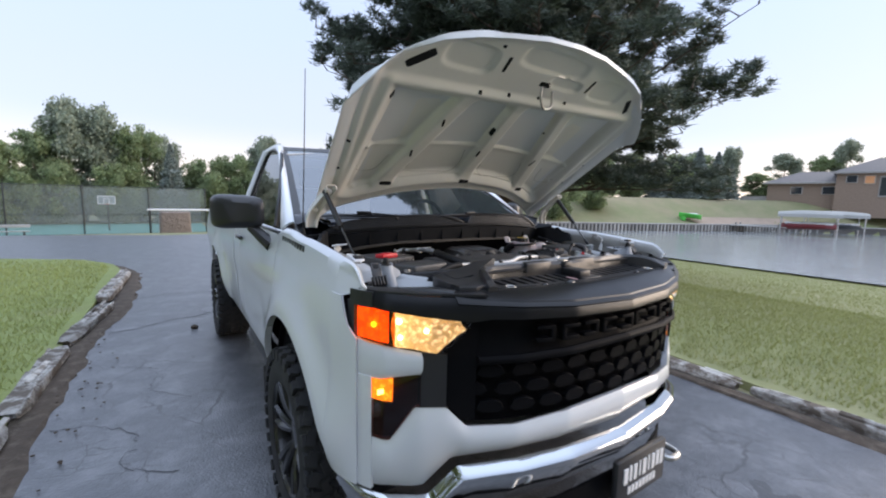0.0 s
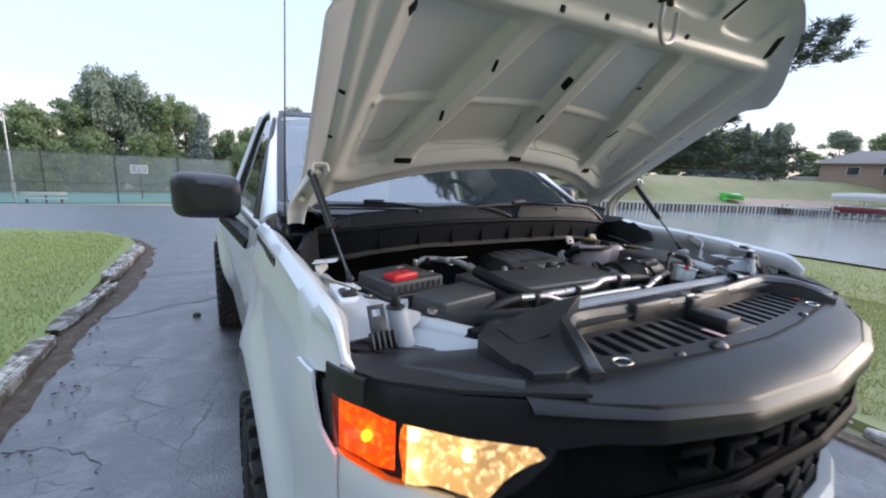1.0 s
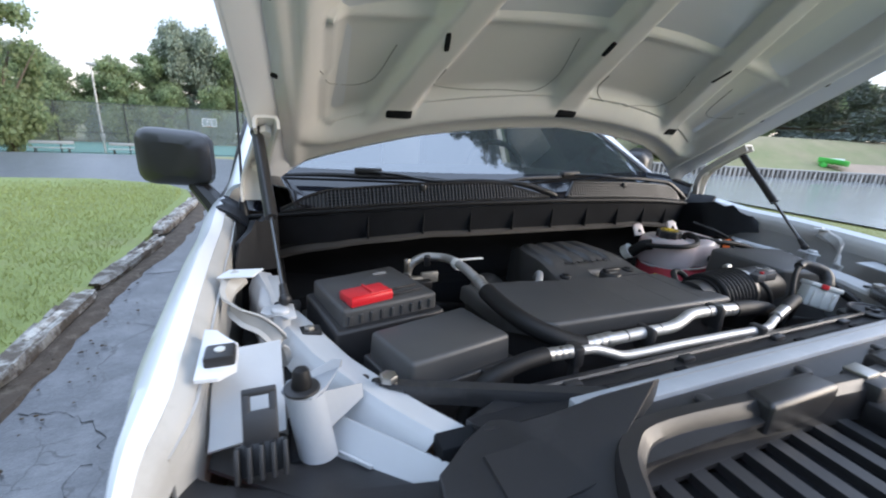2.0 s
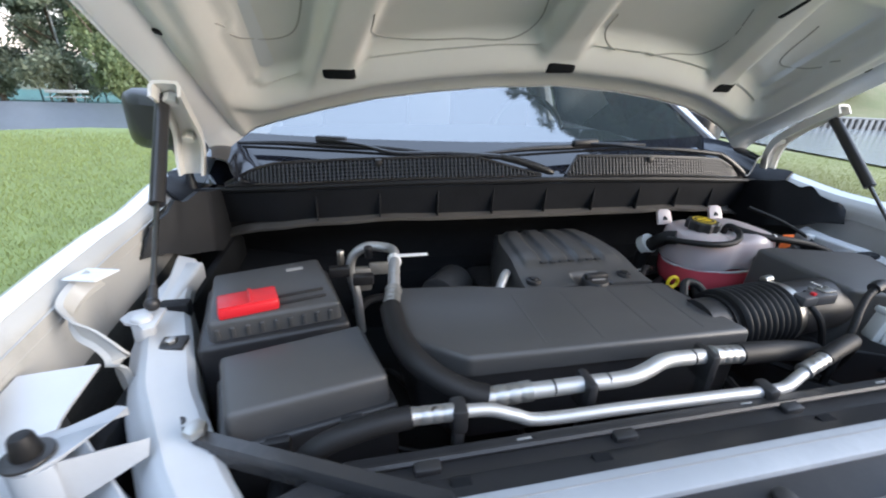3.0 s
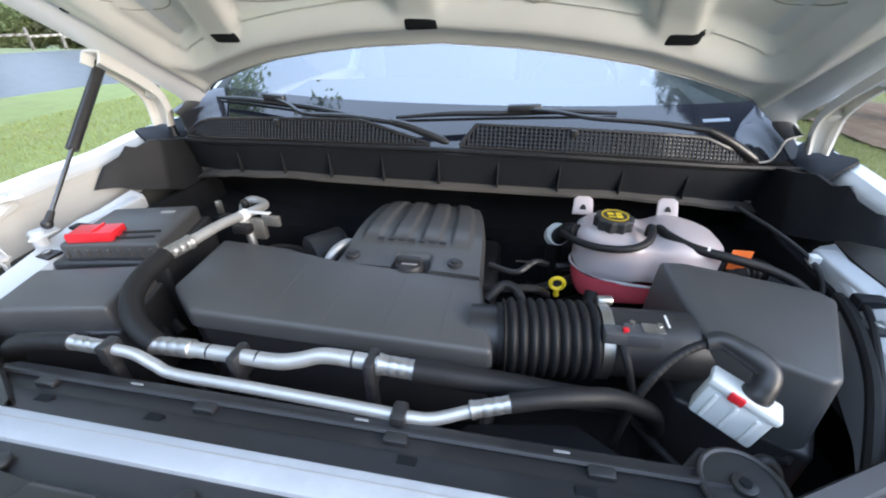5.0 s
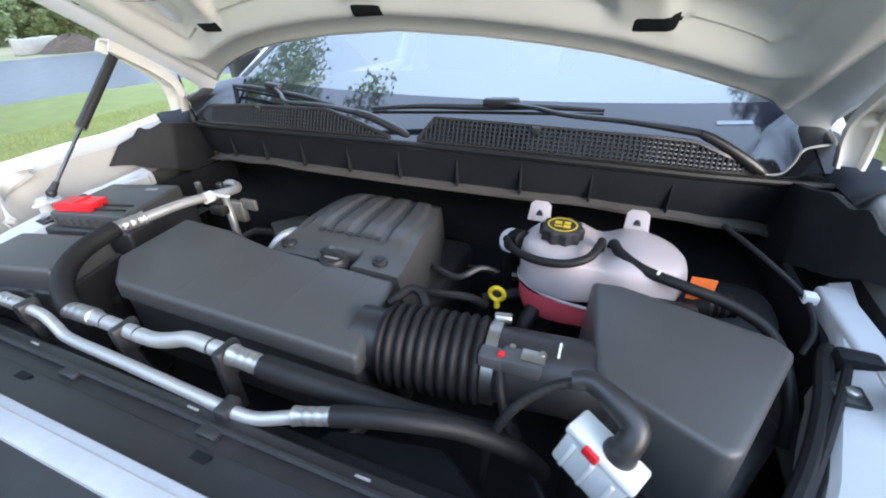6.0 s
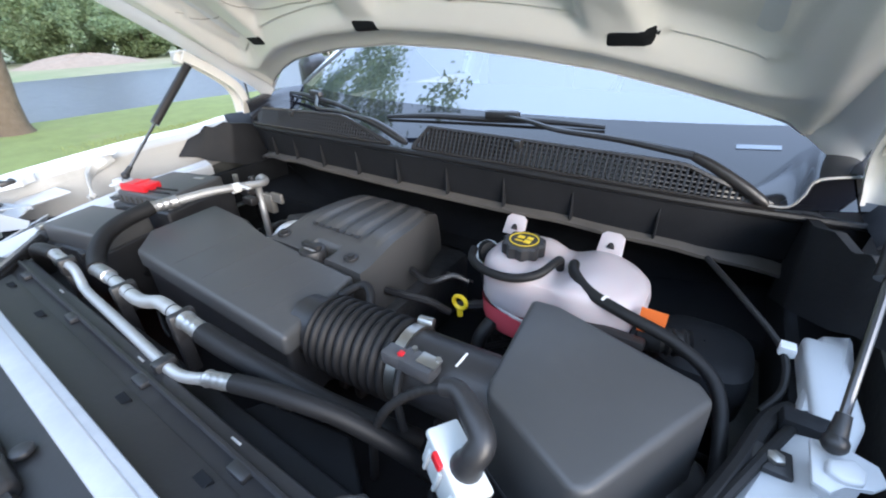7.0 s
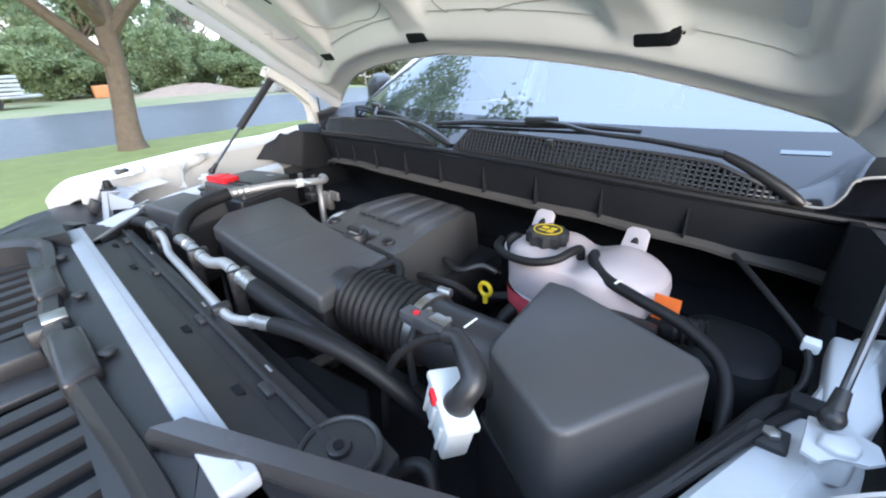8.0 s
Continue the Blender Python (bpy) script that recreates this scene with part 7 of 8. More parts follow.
# ---- trees ----
BARK = mat("rough_bark", (0.15, 0.115, 0.085), 0.9, vary=0.4, scale=9, bump=1.0, bump_scale=14)
PINEBARK = mat("pine_bark", (0.10, 0.075, 0.058), 0.9, vary=0.4, scale=8, bump=1.0, bump_scale=16)
LEAF = leaf_mat("broad_leaves", (0.28, 0.34, 0.175), 0.22, trans=0.55)
LEAF_GREY = leaf_mat("willow_leaves", (0.30, 0.34, 0.25), 0.25, trans=0.45)
LEAF_BLUE = leaf_mat("spruce_needles", (0.25, 0.29, 0.26), 0.25, trans=0.3)
NEEDLE = leaf_mat("pine_needles", (0.10, 0.125, 0.095), 0.3, trans=0.25)


def cards(name, centres, size, material, parent, rng):
    """Many small bent leaves at the given places."""
    n = len(centres)
    c = np.asarray(centres, float)
    a = rng.normal(size=(n, 3))
    a /= np.linalg.norm(a, axis=1)[:, None]
    b = np.cross(a, rng.normal(size=(n, 3)))
    b /= np.linalg.norm(b, axis=1)[:, None]
    s = size * rng.uniform(0.6, 1.35, size=(n, 1))
    nrm = np.cross(a, b)
    v = np.empty((n, 4, 3))
    v[:, 0] = c - a * s * 0.75
    v[:, 1] = c + b * s * 0.42 + nrm * s * 0.15
    v[:, 2] = c + a * s * 0.75
    v[:, 3] = c - b * s * 0.42 + nrm * s * 0.15
    me = bpy.data.meshes.new(name)
    me.vertices.add(n * 4)
    me.vertices.foreach_set("co", v.reshape(-1))
    me.loops.add(n * 4)
    me.loops.foreach_set("vertex_index", np.arange(n * 4, dtype=np.int32))
    me.polygons.add(n)
    me.polygons.foreach_set("loop_start", np.arange(0, n * 4, 4, dtype=np.int32))
    me.polygons.foreach_set("loop_total", np.full(n, 4, dtype=np.int32))
    me.update(calc_edges=True)
    me.materials.append(material)
    ob = new(name, me)
    ob.parent = parent
    return ob


def in_clumps(rng, clumps, n, shell=0.55):
    """Places spread over clumps (x, y, z, radius, height), thinner inside, with ragged rims."""
    w = np.array([k[3] ** 2 * k[4] for k in clumps])
    pick = rng.choice(len(clumps), size=n, p=w / w.sum())
    d = rng.normal(size=(n, 3))
    d /= np.linalg.norm(d, axis=1)[:, None]
    r = shell + (1 - shell) * rng.random(n) ** 0.7
    r *= 1 + 0.16 * rng.normal(size=n)
    k = np.array(clumps)[pick]
    return np.stack([k[:, 0] + d[:, 0] * r * k[:, 3], k[:, 1] + d[:, 1] * r * k[:, 3], k[:, 2] + d[:, 2] * r * k[:, 4]], 1)


def broad_tree(seed, h, spread, material, label, n=15000, size=0.23, low=0.2, category="tree", name="tree"):
    rng = np.random.default_rng(seed)
    t = root(name, label, category)
    bm = tube([(0, 0, -0.3), (0.05, 0, h * 0.2), (-0.1, 0.1, h * 0.45), (0.0, 0.0, h * 0.75)], lambda q: h * 0.026 * (1 - 0.8 * q), 10, 4)
    for k in range(7):
        a = 2.4 * k + rng.uniform(-0.4, 0.4)
        z0 = h * rng.uniform(0.2, 0.45)
        e = Vector((math.cos(a) * spread * 0.7, math.sin(a) * spread * 0.7, z0 + h * rng.uniform(0.15, 0.35)))
        tube([(0, 0, z0), e * 0.5 + Vector((0, 0, z0 * 0.5)), e], lambda q: h * 0.011 * (1 - 0.85 * q), 7, 3, bm)
    part("trunk", bm, BARK, t)
    cl = []
    for k in range(48):
        a, rr = rng.uniform(0, 2 * math.pi), spread * math.sqrt(rng.random()) * 0.78
        z = h * rng.uniform(low, 0.92)
        lim = math.sin(math.pi * min(1, max(0.05, (z / h - low * 0.6) / (1.04 - low * 0.6)))) ** 0.6
        s = spread * rng.uniform(0.16, 0.34)
        cl.append((math.cos(a) * rr * lim, math.sin(a) * rr * lim, z, s, s * rng.uniform(0.6, 0.95)))
    cards("crown", in_clumps(rng, cl, n, 0.25), size, material, t, rng)
    return t


def spruce(seed, h, spread, material, label, n=5000):
    rng = np.random.default_rng(seed)
    t = root("conifer", label, "conifer")
    part("trunk", tube([(0, 0, -0.3), (0, 0, h * 0.5), (0, 0, h)], lambda q: h * 0.018 * (1 - 0.93 * q), 8, 2), BARK, t)
    z = h * (0.06 + 0.94 * rng.random(n) ** 1.5)
    tier = 0.72 + 0.28 * np.abs(np.sin(z / h * 26))
    r = spread * (1 - z / h) ** 0.85 * tier * np.sqrt(rng.uniform(0.25, 1.0, n))
    a = rng.uniform(0, 2 * math.pi, n)
    cards("crown", np.stack([np.cos(a) * r, np.sin(a) * r, z - r * 0.18], 1), 0.30, material, t, rng)
    return t


def at(x, y, z=None, turn=0.0, s=1.0, sz=None):
    return Matrix.LocRotScale((x, y, ground_z(x, y) - 0.05 if z is None else z), Euler((0, 0, turn)), (s, s, sz or s))


kinds = [
    broad_tree(11, 10.0, 3.8, LEAF, "full green broadleaf tree beyond the road", low=0.08),
    broad_tree(12, 10.0, 4.4, LEAF_GREY, "tall grey-green tree beyond the sports court", low=0.1),
    broad_tree(13, 6.0, 3.3, LEAF, "low bushy green tree", low=0.02, n=11000, size=0.21),
]
fir = spruce(14, 10.0, 2.6, LEAF_BLUE, "blue-grey conifer beside the sports court")
for k, (kx, ky) in enumerate(((-12.5, 63.0), (-7.0, 66.0), (-18.5, 61.0))):
    kinds[k].matrix_basis = at(kx, ky, None, 0.6 * k, 1.0, 1.15 if k < 2 else 1.2)
fir.matrix_basis = at(-0.8, 61.0, -2.2, 0, 0.98)
rt = random.Random(3)
# behind the court, from the far side of the road round to the drive
for k, x, y, s, sz in ((1, -9.6, 64, 1.05, 1.28), (0, -4.2, 63, 0.9, 1.08), (1, -2.6, 68, 0.8, 1.05), (2, 1.8, 66, 1.0, 1.15), (0, 5.2, 64, 0.75, 0.82), (2, 8.0, 63, 0.9, 1.25), (1, 11.2, 65, 0.8, 1.08), (2, 14.5, 62, 1.0, 1.2), (0, 18.0, 60, 0.8, 0.9), (0, -16.0, 60, 0.9, 0.85), (2, -22, 58, 1.1, 1.15), (1, -25, 62, 0.9, 0.9), (0, -15, 68, 1.0, 0.9), (2, -6.5, 60, 0.9, 0.95), (2, -11.5, 59.5, 0.9, 0.9), (2, -15.2, 59, 1.0, 1.0), (2, 3.4, 61, 0.8, 0.9)):
    copy_thing(kinds[k], at(x, y, None, rt.uniform(0, 6), s, sz))
# the belt of trees past the road on the passenger's side
for i in range(22):
    a = radians(92 + i * 4.9)
    d = rt.uniform(41, 50)
    x, y = math.cos(a) * d, math.sin(a) * d
    if x > -14:
        continue
    copy_thing(kinds[rt.choice((0, 0, 2, 1))], at(x - 2, y, None, rt.uniform(0, 6), rt.uniform(0.85, 1.1), rt.uniform(0.8, 1.1)))
for i in range(16):
    y = -16 + i * 3.2 + rt.uniform(-0.8, 0.8)
    copy_thing(kinds[2], at(-38 + rt.uniform(-2.5, 2.5), y, None, rt.uniform(0, 6), rt.uniform(0.6, 0.9), rt.uniform(0.4, 0.7)))
# unseen trees added behind the walk's start, round the drive's other end, to block low sky
for x, y, s_, sz in ((-9, -15, 1.0, 1.0), (-4.5, -17, 1.1, 1.1), (0.5, -16, 1.0, 1.0), (5.5, -17, 1.1, 1.05), (10.5, -15, 1.0, 0.9), (-14, -12, 1.0, 0.9)):
    copy_thing(kinds[0], at(x, y, None, rt.uniform(0, 6), s_, sz))
# across the lake
for k, x, y, _, s, sz in ((2, 61, 30, 1.2, 1.1, 1.0), (1, 66, 30.5, 1.6, 0.75, 0.72), (2, 64, 27.5, 1.4, 1.0, 1.0), (1, 69, 26.6, 2.0, 0.45, 0.8), (0, 71, 23.6, 2.2, 0.7, 0.42), (1, 82, 24, 2.5, 0.7, 0.78), (0, 84, 19.5, 2.5, 0.8, 0.75), (1, 86, 17.5, 2.5, 0.55, 0.98), (0, 87, 14, 2.5, 0.8, 0.7), (1, 88, 11, 2.5, 0.7, 0.72), (0, 88, 7, 2.5, 0.9, 0.7), (2, 55, 34, 1.0, 1.0, 1.0), (2, 50, 38, 0.6, 1.2, 1.1), (0, 58, 42, 0.8, 1.0, 0.8), (0, 66, 40, 1.0, 1.0, 0.7), (2, 44, 42, 0.0, 1.1, 1.2), (0, 38, 46, -0.5, 1.0, 0.9), (2, 30, 46, -0.8, 1.1, 1.1), (0, 24, 50, -1.2, 1.0, 0.9), (2, 17, 36, -0.6, 0.8, 0.9), (2, 34.0, 29.6, -0.5, 1.0, 0.95), (2, 40.5, 29.5, 0, 0.8, 0.6)):
    copy_thing(kinds[k], at(x, y, ground_z(x, y) - 0.1, rt.uniform(0, 6), s, sz * 0.9))

for x, y, s, sz in ((60.4, 29.5, 0.8, 0.62), (60.9, 27.4, 1.0, 0.72), (62.3, 25.6, 0.9, 0.66), (63.4, 24.3, 0.6, 0.5), (58.6, 31.8, 0.8, 0.7)):
    copy_thing(fir, at(x, y, None, rt.uniform(0, 6), s, sz))

# the old shade tree by the road
mt = root("shade_tree", "mature shade tree with forked brown trunk on the lawn", "tree", at=(-10.75, 2.2, 0.0))
bm = tube([(0, 0, -0.1), (0.02, 0.0, 0.35), (-0.02, 0.14, 1.3), (0.0, 0.22, 2.2), (0.05, 0.28, 3.0), (0.1, 0.1, 4.6), (0.2, 0.2, 6.5)], lambda q: table(q, [0, 0.04, 0.12, 0.4, 1], [0.36, 0.27, 0.22, 0.19, 0.05]), 16, 5)
for p in (((0, 0.15, 1.75), (0.2, -0.6, 2.6), (0.4, -1.5, 3.5), (0.5, -2.6, 4.7)), ((0.0, 0.22, 2.3), (0.2, 0.8, 2.95), (0.3, 1.5, 3.35), (0.3, 2.9, 4.0)), ((0, 0.22, 2.5), (0.9, -0.3, 3.3), (2.0, -0.5, 4.2), (3.0, -0.3, 5.2)), ((0.05, 0.24, 2.6), (-0.8, 0.2, 3.4), (-2.0, 0.6, 4.4)), ((0.1, 0.25, 3.4), (0.2, 0.9, 4.2), (0.5, 1.9, 5.3)), ((0.1, 0.22, 3.6), (0.3, -1.0, 4.6), (0.4, -1.9, 6.0))):
    tube(p, lambda q: 0.15 * (1 - 0.85 * q), 9, 6, bm)
part("trunk", bm, BARK, mt)
rng = np.random.default_rng(21)
cl = [(math.cos(a) * r, math.sin(a) * r, z, s, s * 0.6) for a, r, z, s in ((rng.uniform(0, 6.28), 6.0 * math.sqrt(rng.random()), rng.uniform(3.6, 10.5), rng.uniform(0.8, 1.6)) for _ in range(80))]
cl += [(math.cos(a) * 4.0, math.sin(a) * 4.0, rng.uniform(2.9, 3.5), 0.9, 0.45) for a in lin(0, 6.0, 14)]
cards("crown", in_clumps(rng, cl, 30000, 0.25), 0.15, LEAF, mt, rng)

# the great pine on the shore side of the drive
pt = root("pine", "large dark pine with spreading branches by the shore", "pine", at=(7.5, 8.75, ground_z(7.5, 8.75)))
H = 12.2
bm = tube([(0, 0, -0.2), (0.05, 0.02, 2.5), (-0.1, 0.1, 6.0), (0.1, 0.0, H)], lambda q: 0.30 * (1 - 0.9 * q), 14, 6)
tips = []
rng = np.random.default_rng(31)
for k in range(160):
    z0 = 1.9 + (H - 3.0) * (k / 160) ** 0.95
    a = 2.4 * k + rng.uniform(-0.3, 0.3)
    L = (4.9 * (1 - (z0 / H) ** 2.2) + 0.9) * rng.uniform(0.66, 1.1)
    left = sstep(0.2, 1.0, math.cos(a - 2.35))
    L *= 1 + 0.10 * left * sstep(2.5, 4.5, z0) + 0.10 * sstep(0.3, 1.0, math.cos(a + 0.6)) * (1 - sstep(4.5, 7.5, z0))
    L = min(L, 4.9 + 0.9 * sstep(-0.2, 0.7, math.sin(a)) + 0.8 * sstep(2.6, 4.0, z0))
    # long lower limbs reaching over the lawn
    if math.cos(a + 1.0) > 0.55 and 2.0 < z0 < 5.5:
        L = max(L, rng.uniform(4.4, 6.2))
    e = Vector((math.cos(a) * L, math.sin(a) * L, z0 + L * rng.uniform(-0.10, 0.28)))
    m = Vector((math.cos(a + 0.12) * L * 0.5, math.sin(a + 0.12) * L * 0.5, z0 + L * rng.uniform(-0.06, 0.08)))
    path = smooth_path([(0, 0, z0), m, e], 9)
    tube(path, lambda q: 0.055 * (1 - 0.85 * q), 6, 1, bm)
    # short side limbs, each ending in a rounded pad of needle tufts
    for j in range(11 + int(8 * left)):
        f = 1.0 if j == 0 else rng.uniform(0.25, 0.98)
        p = path[min(len(path) - 1, int(f * (len(path) - 1)))]
        w = 0.25 if j == 0 else rng.uniform(0.35, 1.0) * (1.25 - 0.6 * f)
        b = rng.uniform(0, 2 * math.pi)
        c = p + Vector((math.cos(b) * w, math.sin(b) * w, rng.uniform(0.0, 0.35)))
        tube([p, (p + c) / 2 + Vector((0, 0, 0.06)), c], lambda q: 0.022 * (1 - 0.7 * q), 4, 2, bm, False)
        s = rng.uniform(0.3, 0.6)
        for twig in range(14):
            v = Vector(rng.normal(size=3)).normalized() * s * rng.uniform(0.35, 1.0)
            q = c + Vector((v.x, v.y, v.z * 0.45 + 0.08))
            if twig % 4 == 0:
                tube([c, q], 0.008, 3, 1, bm, False)
            tips.append(q)
part("trunk", bm, PINEBARK, pt)
pts = np.array([tuple(t) for t in tips])
n = len(pts)
per = 27
base = np.repeat(pts, per, 0) + rng.normal(size=(n * per, 3)) * 0.05
d = rng.normal(size=(n * per, 3))
d /= np.linalg.norm(d, axis=1)[:, None]
d[:, 2] = np.abs(d[:, 2]) * 0.9 - 0.15
side = np.cross(d, rng.normal(size=(n * per, 3)))
side /= np.linalg.norm(side, axis=1)[:, None]
ln = rng.uniform(0.14, 0.27, (n * per, 1))
tri_v = np.stack([base - side * 0.017, base + side * 0.017, base + d * ln], 1).reshape(-1, 3)
me = bpy.data.meshes.new("crown")
me.vertices.add(len(tri_v))
me.vertices.foreach_set("co", tri_v.reshape(-1))
me.loops.add(len(tri_v))
me.loops.foreach_set("vertex_index", np.arange(len(tri_v), dtype=np.int32))
me.polygons.add(len(tri_v) // 3)
me.polygons.foreach_set("loop_start", np.arange(0, len(tri_v), 3, dtype=np.int32))
me.polygons.foreach_set("loop_total", np.full(len(tri_v) // 3, 3, dtype=np.int32))
me.update(calc_edges=True)
me.materials.append(NEEDLE)
ob = new("crown", me)
ob.parent = pt
def in_bed(x, y, grow=0.0):
    a = math.atan2(y - 8.5, x - 7.1)
    k = 1 + 0.06 * math.sin(3 * a + 1) + 0.04 * math.sin(7 * a)
    return math.hypot((x - 7.1) / 2.2, (y - 8.5) / 3.3) < k + grow


LITTER = mat("needle_litter", (0.21, 0.150, 0.105), 0.95, vary=0.4, scale=9, bump=0.9, bump_scale=35, stain=(0.30, 0.24, 0.17), stain_scale=2.5, stain_at=(0.48, 0.66))
land("mulch_bed", spaced((4.5, 9.7, 70)), spaced((4.8, 12.2, 90)), in_bed, 0.085, LITTER, "brown needle litter round the pine's foot", "mulch bed")

# grass blades on the near lawns
GRASS = leaf_mat("grass_blades", (0.36, 0.385, 0.13), 0.22, trans=0.35)
rng = np.random.default_rng(41)


GRASS_SHORE = leaf_mat("dry_grass_blades", (0.27, 0.295, 0.115), 0.14, trans=0.35)


def blades(name, xs, ys, inside, n, label, tall=0.05, material=None):
    x = rng.uniform(*xs, n * 2)
    y = rng.uniform(*ys, n * 2)
    keep = np.array([inside(a, b) for a, b in zip(x, y)])
    keep &= np.minimum(y - ys[0], ys[1] - y) > rng.uniform(0.0, 1.6, n * 2)
    x, y = x[keep][:n], y[keep][:n]
    z = np.array([ground_z(a, b) for a, b in zip(x, y)]) + 0.045
    m = len(x)
    b = np.stack([x, y, z], 1)
    a = rng.uniform(0, 6.283, m)
    h = tall * rng.uniform(0.5, 1.3, m)
    w = np.stack([np.cos(a), np.sin(a), np.zeros(m)], 1) * 0.006
    tip = b + np.stack([rng.normal(size=m) * 0.02, rng.normal(size=m) * 0.02, h], 1)
    v = np.stack([b - w, b + w, tip], 1).reshape(-1, 3)
    ob = raw(name, v.tolist(), [(3 * i, 3 * i + 1, 3 * i + 2) for i in range(m)], material or GRASS)
    return tagged(ob, label, "grass", kind="stuff")


from_edge = [(2.7, -2.45), (4.5, -2.42), (6.5, -2.38), (8.0, -2.3), (9.2, -2.25), (10.3, -2.5), (11.3, -3.1), (12.2, -4.7)]
blades("grass", (-8.5, -2.5), (2.0, 12.0), lambda x, y: x < table(y, [p[0] for p in from_edge], [p[1] for p in from_edge]) - 0.12 and (x + 2.4) ** 2 + (y - 3) ** 2 < 110 and not (y > 11.4 and x > -4), 45000, "short mown grass beside the drive")
blades("grass", (2.95, 9.0), (-2.4, 11.0), lambda x, y: x > 2.85 + 0.05 * max(0, y) and not in_bed(x, y), 60000, "short dry mown grass towards the lake", 0.05, GRASS_SHORE)
blades("grass", (8.5, 21.5), (-3.0, 16.0), lambda x, y: not in_bed(x, y), 60000, "dry mown grass down to the water", 0.055, GRASS_SHORE)

# ---- along the drive ----
TIMBER = mat("weathered_timber", (0.47, 0.44, 0.40), 0.9, vary=0.5, scale=16, bump=1.0, bump_scale=30, stain=(0.15, 0.12, 0.095), stain_scale=6, stain_at=(0.44, 0.56), random_value=0.35)


def timber(p, q, w, h, seed, label, name="garden_timber"):
    """A split, rotting timber: slats of wood round a worn core."""
    p, q = Vector(p), Vector(q)
    L = (q - p).length
    rr = random.Random(seed)
    t = root(name, label, "timber", group="drive edging", at=(p + q) / 2)
    t.rotation_euler = (0, 0, math.atan2((q - p).y, (q - p).x))
    bm = bmesh.new()
    us = lin(-L / 2, L / 2, max(8, int(L * 7)))
    ph = [rr.uniform(0, 6) for _ in range(10)]
    def f(u, v):
        a = 2 * math.pi * v
        k = (abs(math.cos(a)) ** 5 + abs(math.sin(a)) ** 5) ** -0.2
        wob = 1 + 0.035 * math.sin(u * 5 + ph[int(v * 9) % 10]) + 0.10 * math.sin(v * 40 + ph[0]) * (0.5 + 0.5 * math.sin(u * 2 + ph[1]))
        end = min(1, (L / 2 - abs(u)) / 0.08 * 0.5 + 0.6)
        return (u, w / 2 * k * math.cos(a) * wob * end, h / 2 + h / 2 * k * math.sin(a) * wob * end)
    sheet(f, us, lin(0, 1, 27), 0, bm)
    bmesh.ops.remove_doubles(bm, verts=bm.verts, dist=0.0005)
    bmesh.ops.holes_fill(bm, edges=bm.edges)
    part("core", bm, TIMBER, t)
    for i in range(int(L * 9)):
        u, ll = rr.uniform(-L / 2 + 0.1, L / 2 - 0.1), rr.uniform(0.15, 0.5)
        m = Matrix.Translation((u, rr.uniform(-w * 0.42, w * 0.42), h * rr.uniform(0.85, 1.06))) @ Matrix.Rotation(rr.uniform(-0.12, 0.12), 4, "Z") @ Matrix.Rotation(rr.uniform(-0.5, 0.5), 4, "X")
        part("splinter", box_bm(0, 0, 0, ll, rr.uniform(0.015, 0.04), rr.uniform(0.012, 0.03), 0.004, m, 1), TIMBER, t)
    return t


timber((-2.47, 0.2, 0), (-2.46, 2.7, 0), 0.16, 0.09, 1, "grey rotting timber edging the lawn")
timber((-2.45, 2.85, 0), (-2.40, 4.35, 0), 0.17, 0.10, 2, "grey split timber edging the lawn")
timber((-2.41, 4.5, 0), (-2.20, 6.15, 0), 0.17, 0.10, 3, "long grey split timber edging the lawn")
timber((-2.30, 6.5, 0), (-2.19, 8.9, 0), 0.20, 0.12, 4, "pale broken timber at the lawn's corner")
for i, (y0, y1) in enumerate(((-1.6, 0.3), (0.4, 2.4), (2.5, 4.6), (4.7, 6.8), (6.9, 9.0), (9.1, 11.2))):
    timber((2.66 + 0.012 * max(0, y0), y0, -0.02), (2.68 + 0.02 * max(0, y1), y1, -0.02), 0.13, 0.10, 20 + i, "low weathered timber kerb beside the drive")


def soil_strip(name, pts, w, lift, label):
    bm = bmesh.new()
    rr = random.Random(9)
    path = smooth_path([(x, y, 0) for x, y in pts], 10)
    rows = []
    for i, p in enumerate(path):
        d = (path[min(i + 1, len(path) - 1)] - path[max(i - 1, 0)]).normalized()
        s = Vector((d.y, -d.x, 0))
        row = []
        for k in (-1, -0.5, 0, 0.5, 1):
            q = p + s * k * w * (1 + rr.uniform(-0.35, 0.35))
            row.append(bm.verts.new((q.x, q.y, ground_z(q.x, q.y) + (lift if abs(k) < 0.9 else -0.01) * rr.uniform(0.7, 1.2) + 0.002)))
        rows.append(row)
    for a, b in zip(rows, rows[1:]):
        for k in range(4):
            bm.faces.new((a[k], a[k + 1], b[k + 1], b[k]))
    tagged(part(name, bm, SOIL, None), label, "soil", kind="structure")


soil_strip("soil_edge", [(-2.36, -0.5), (-2.34, 2.7), (-2.28, 4.5), (-2.08, 6.3), (-2.08, 8.6), (-2.25, 9.6), (-2.7, 10.6)], 0.15, 0.022, "brown soil and crumbs along the drive's edge")
soil_strip("soil_edge_shore", [(2.50, -3), (2.52, 0), (2.60, 3), (2.75, 6), (3.1, 10)], 0.10, 0.02, "brown soil along the timber kerb")

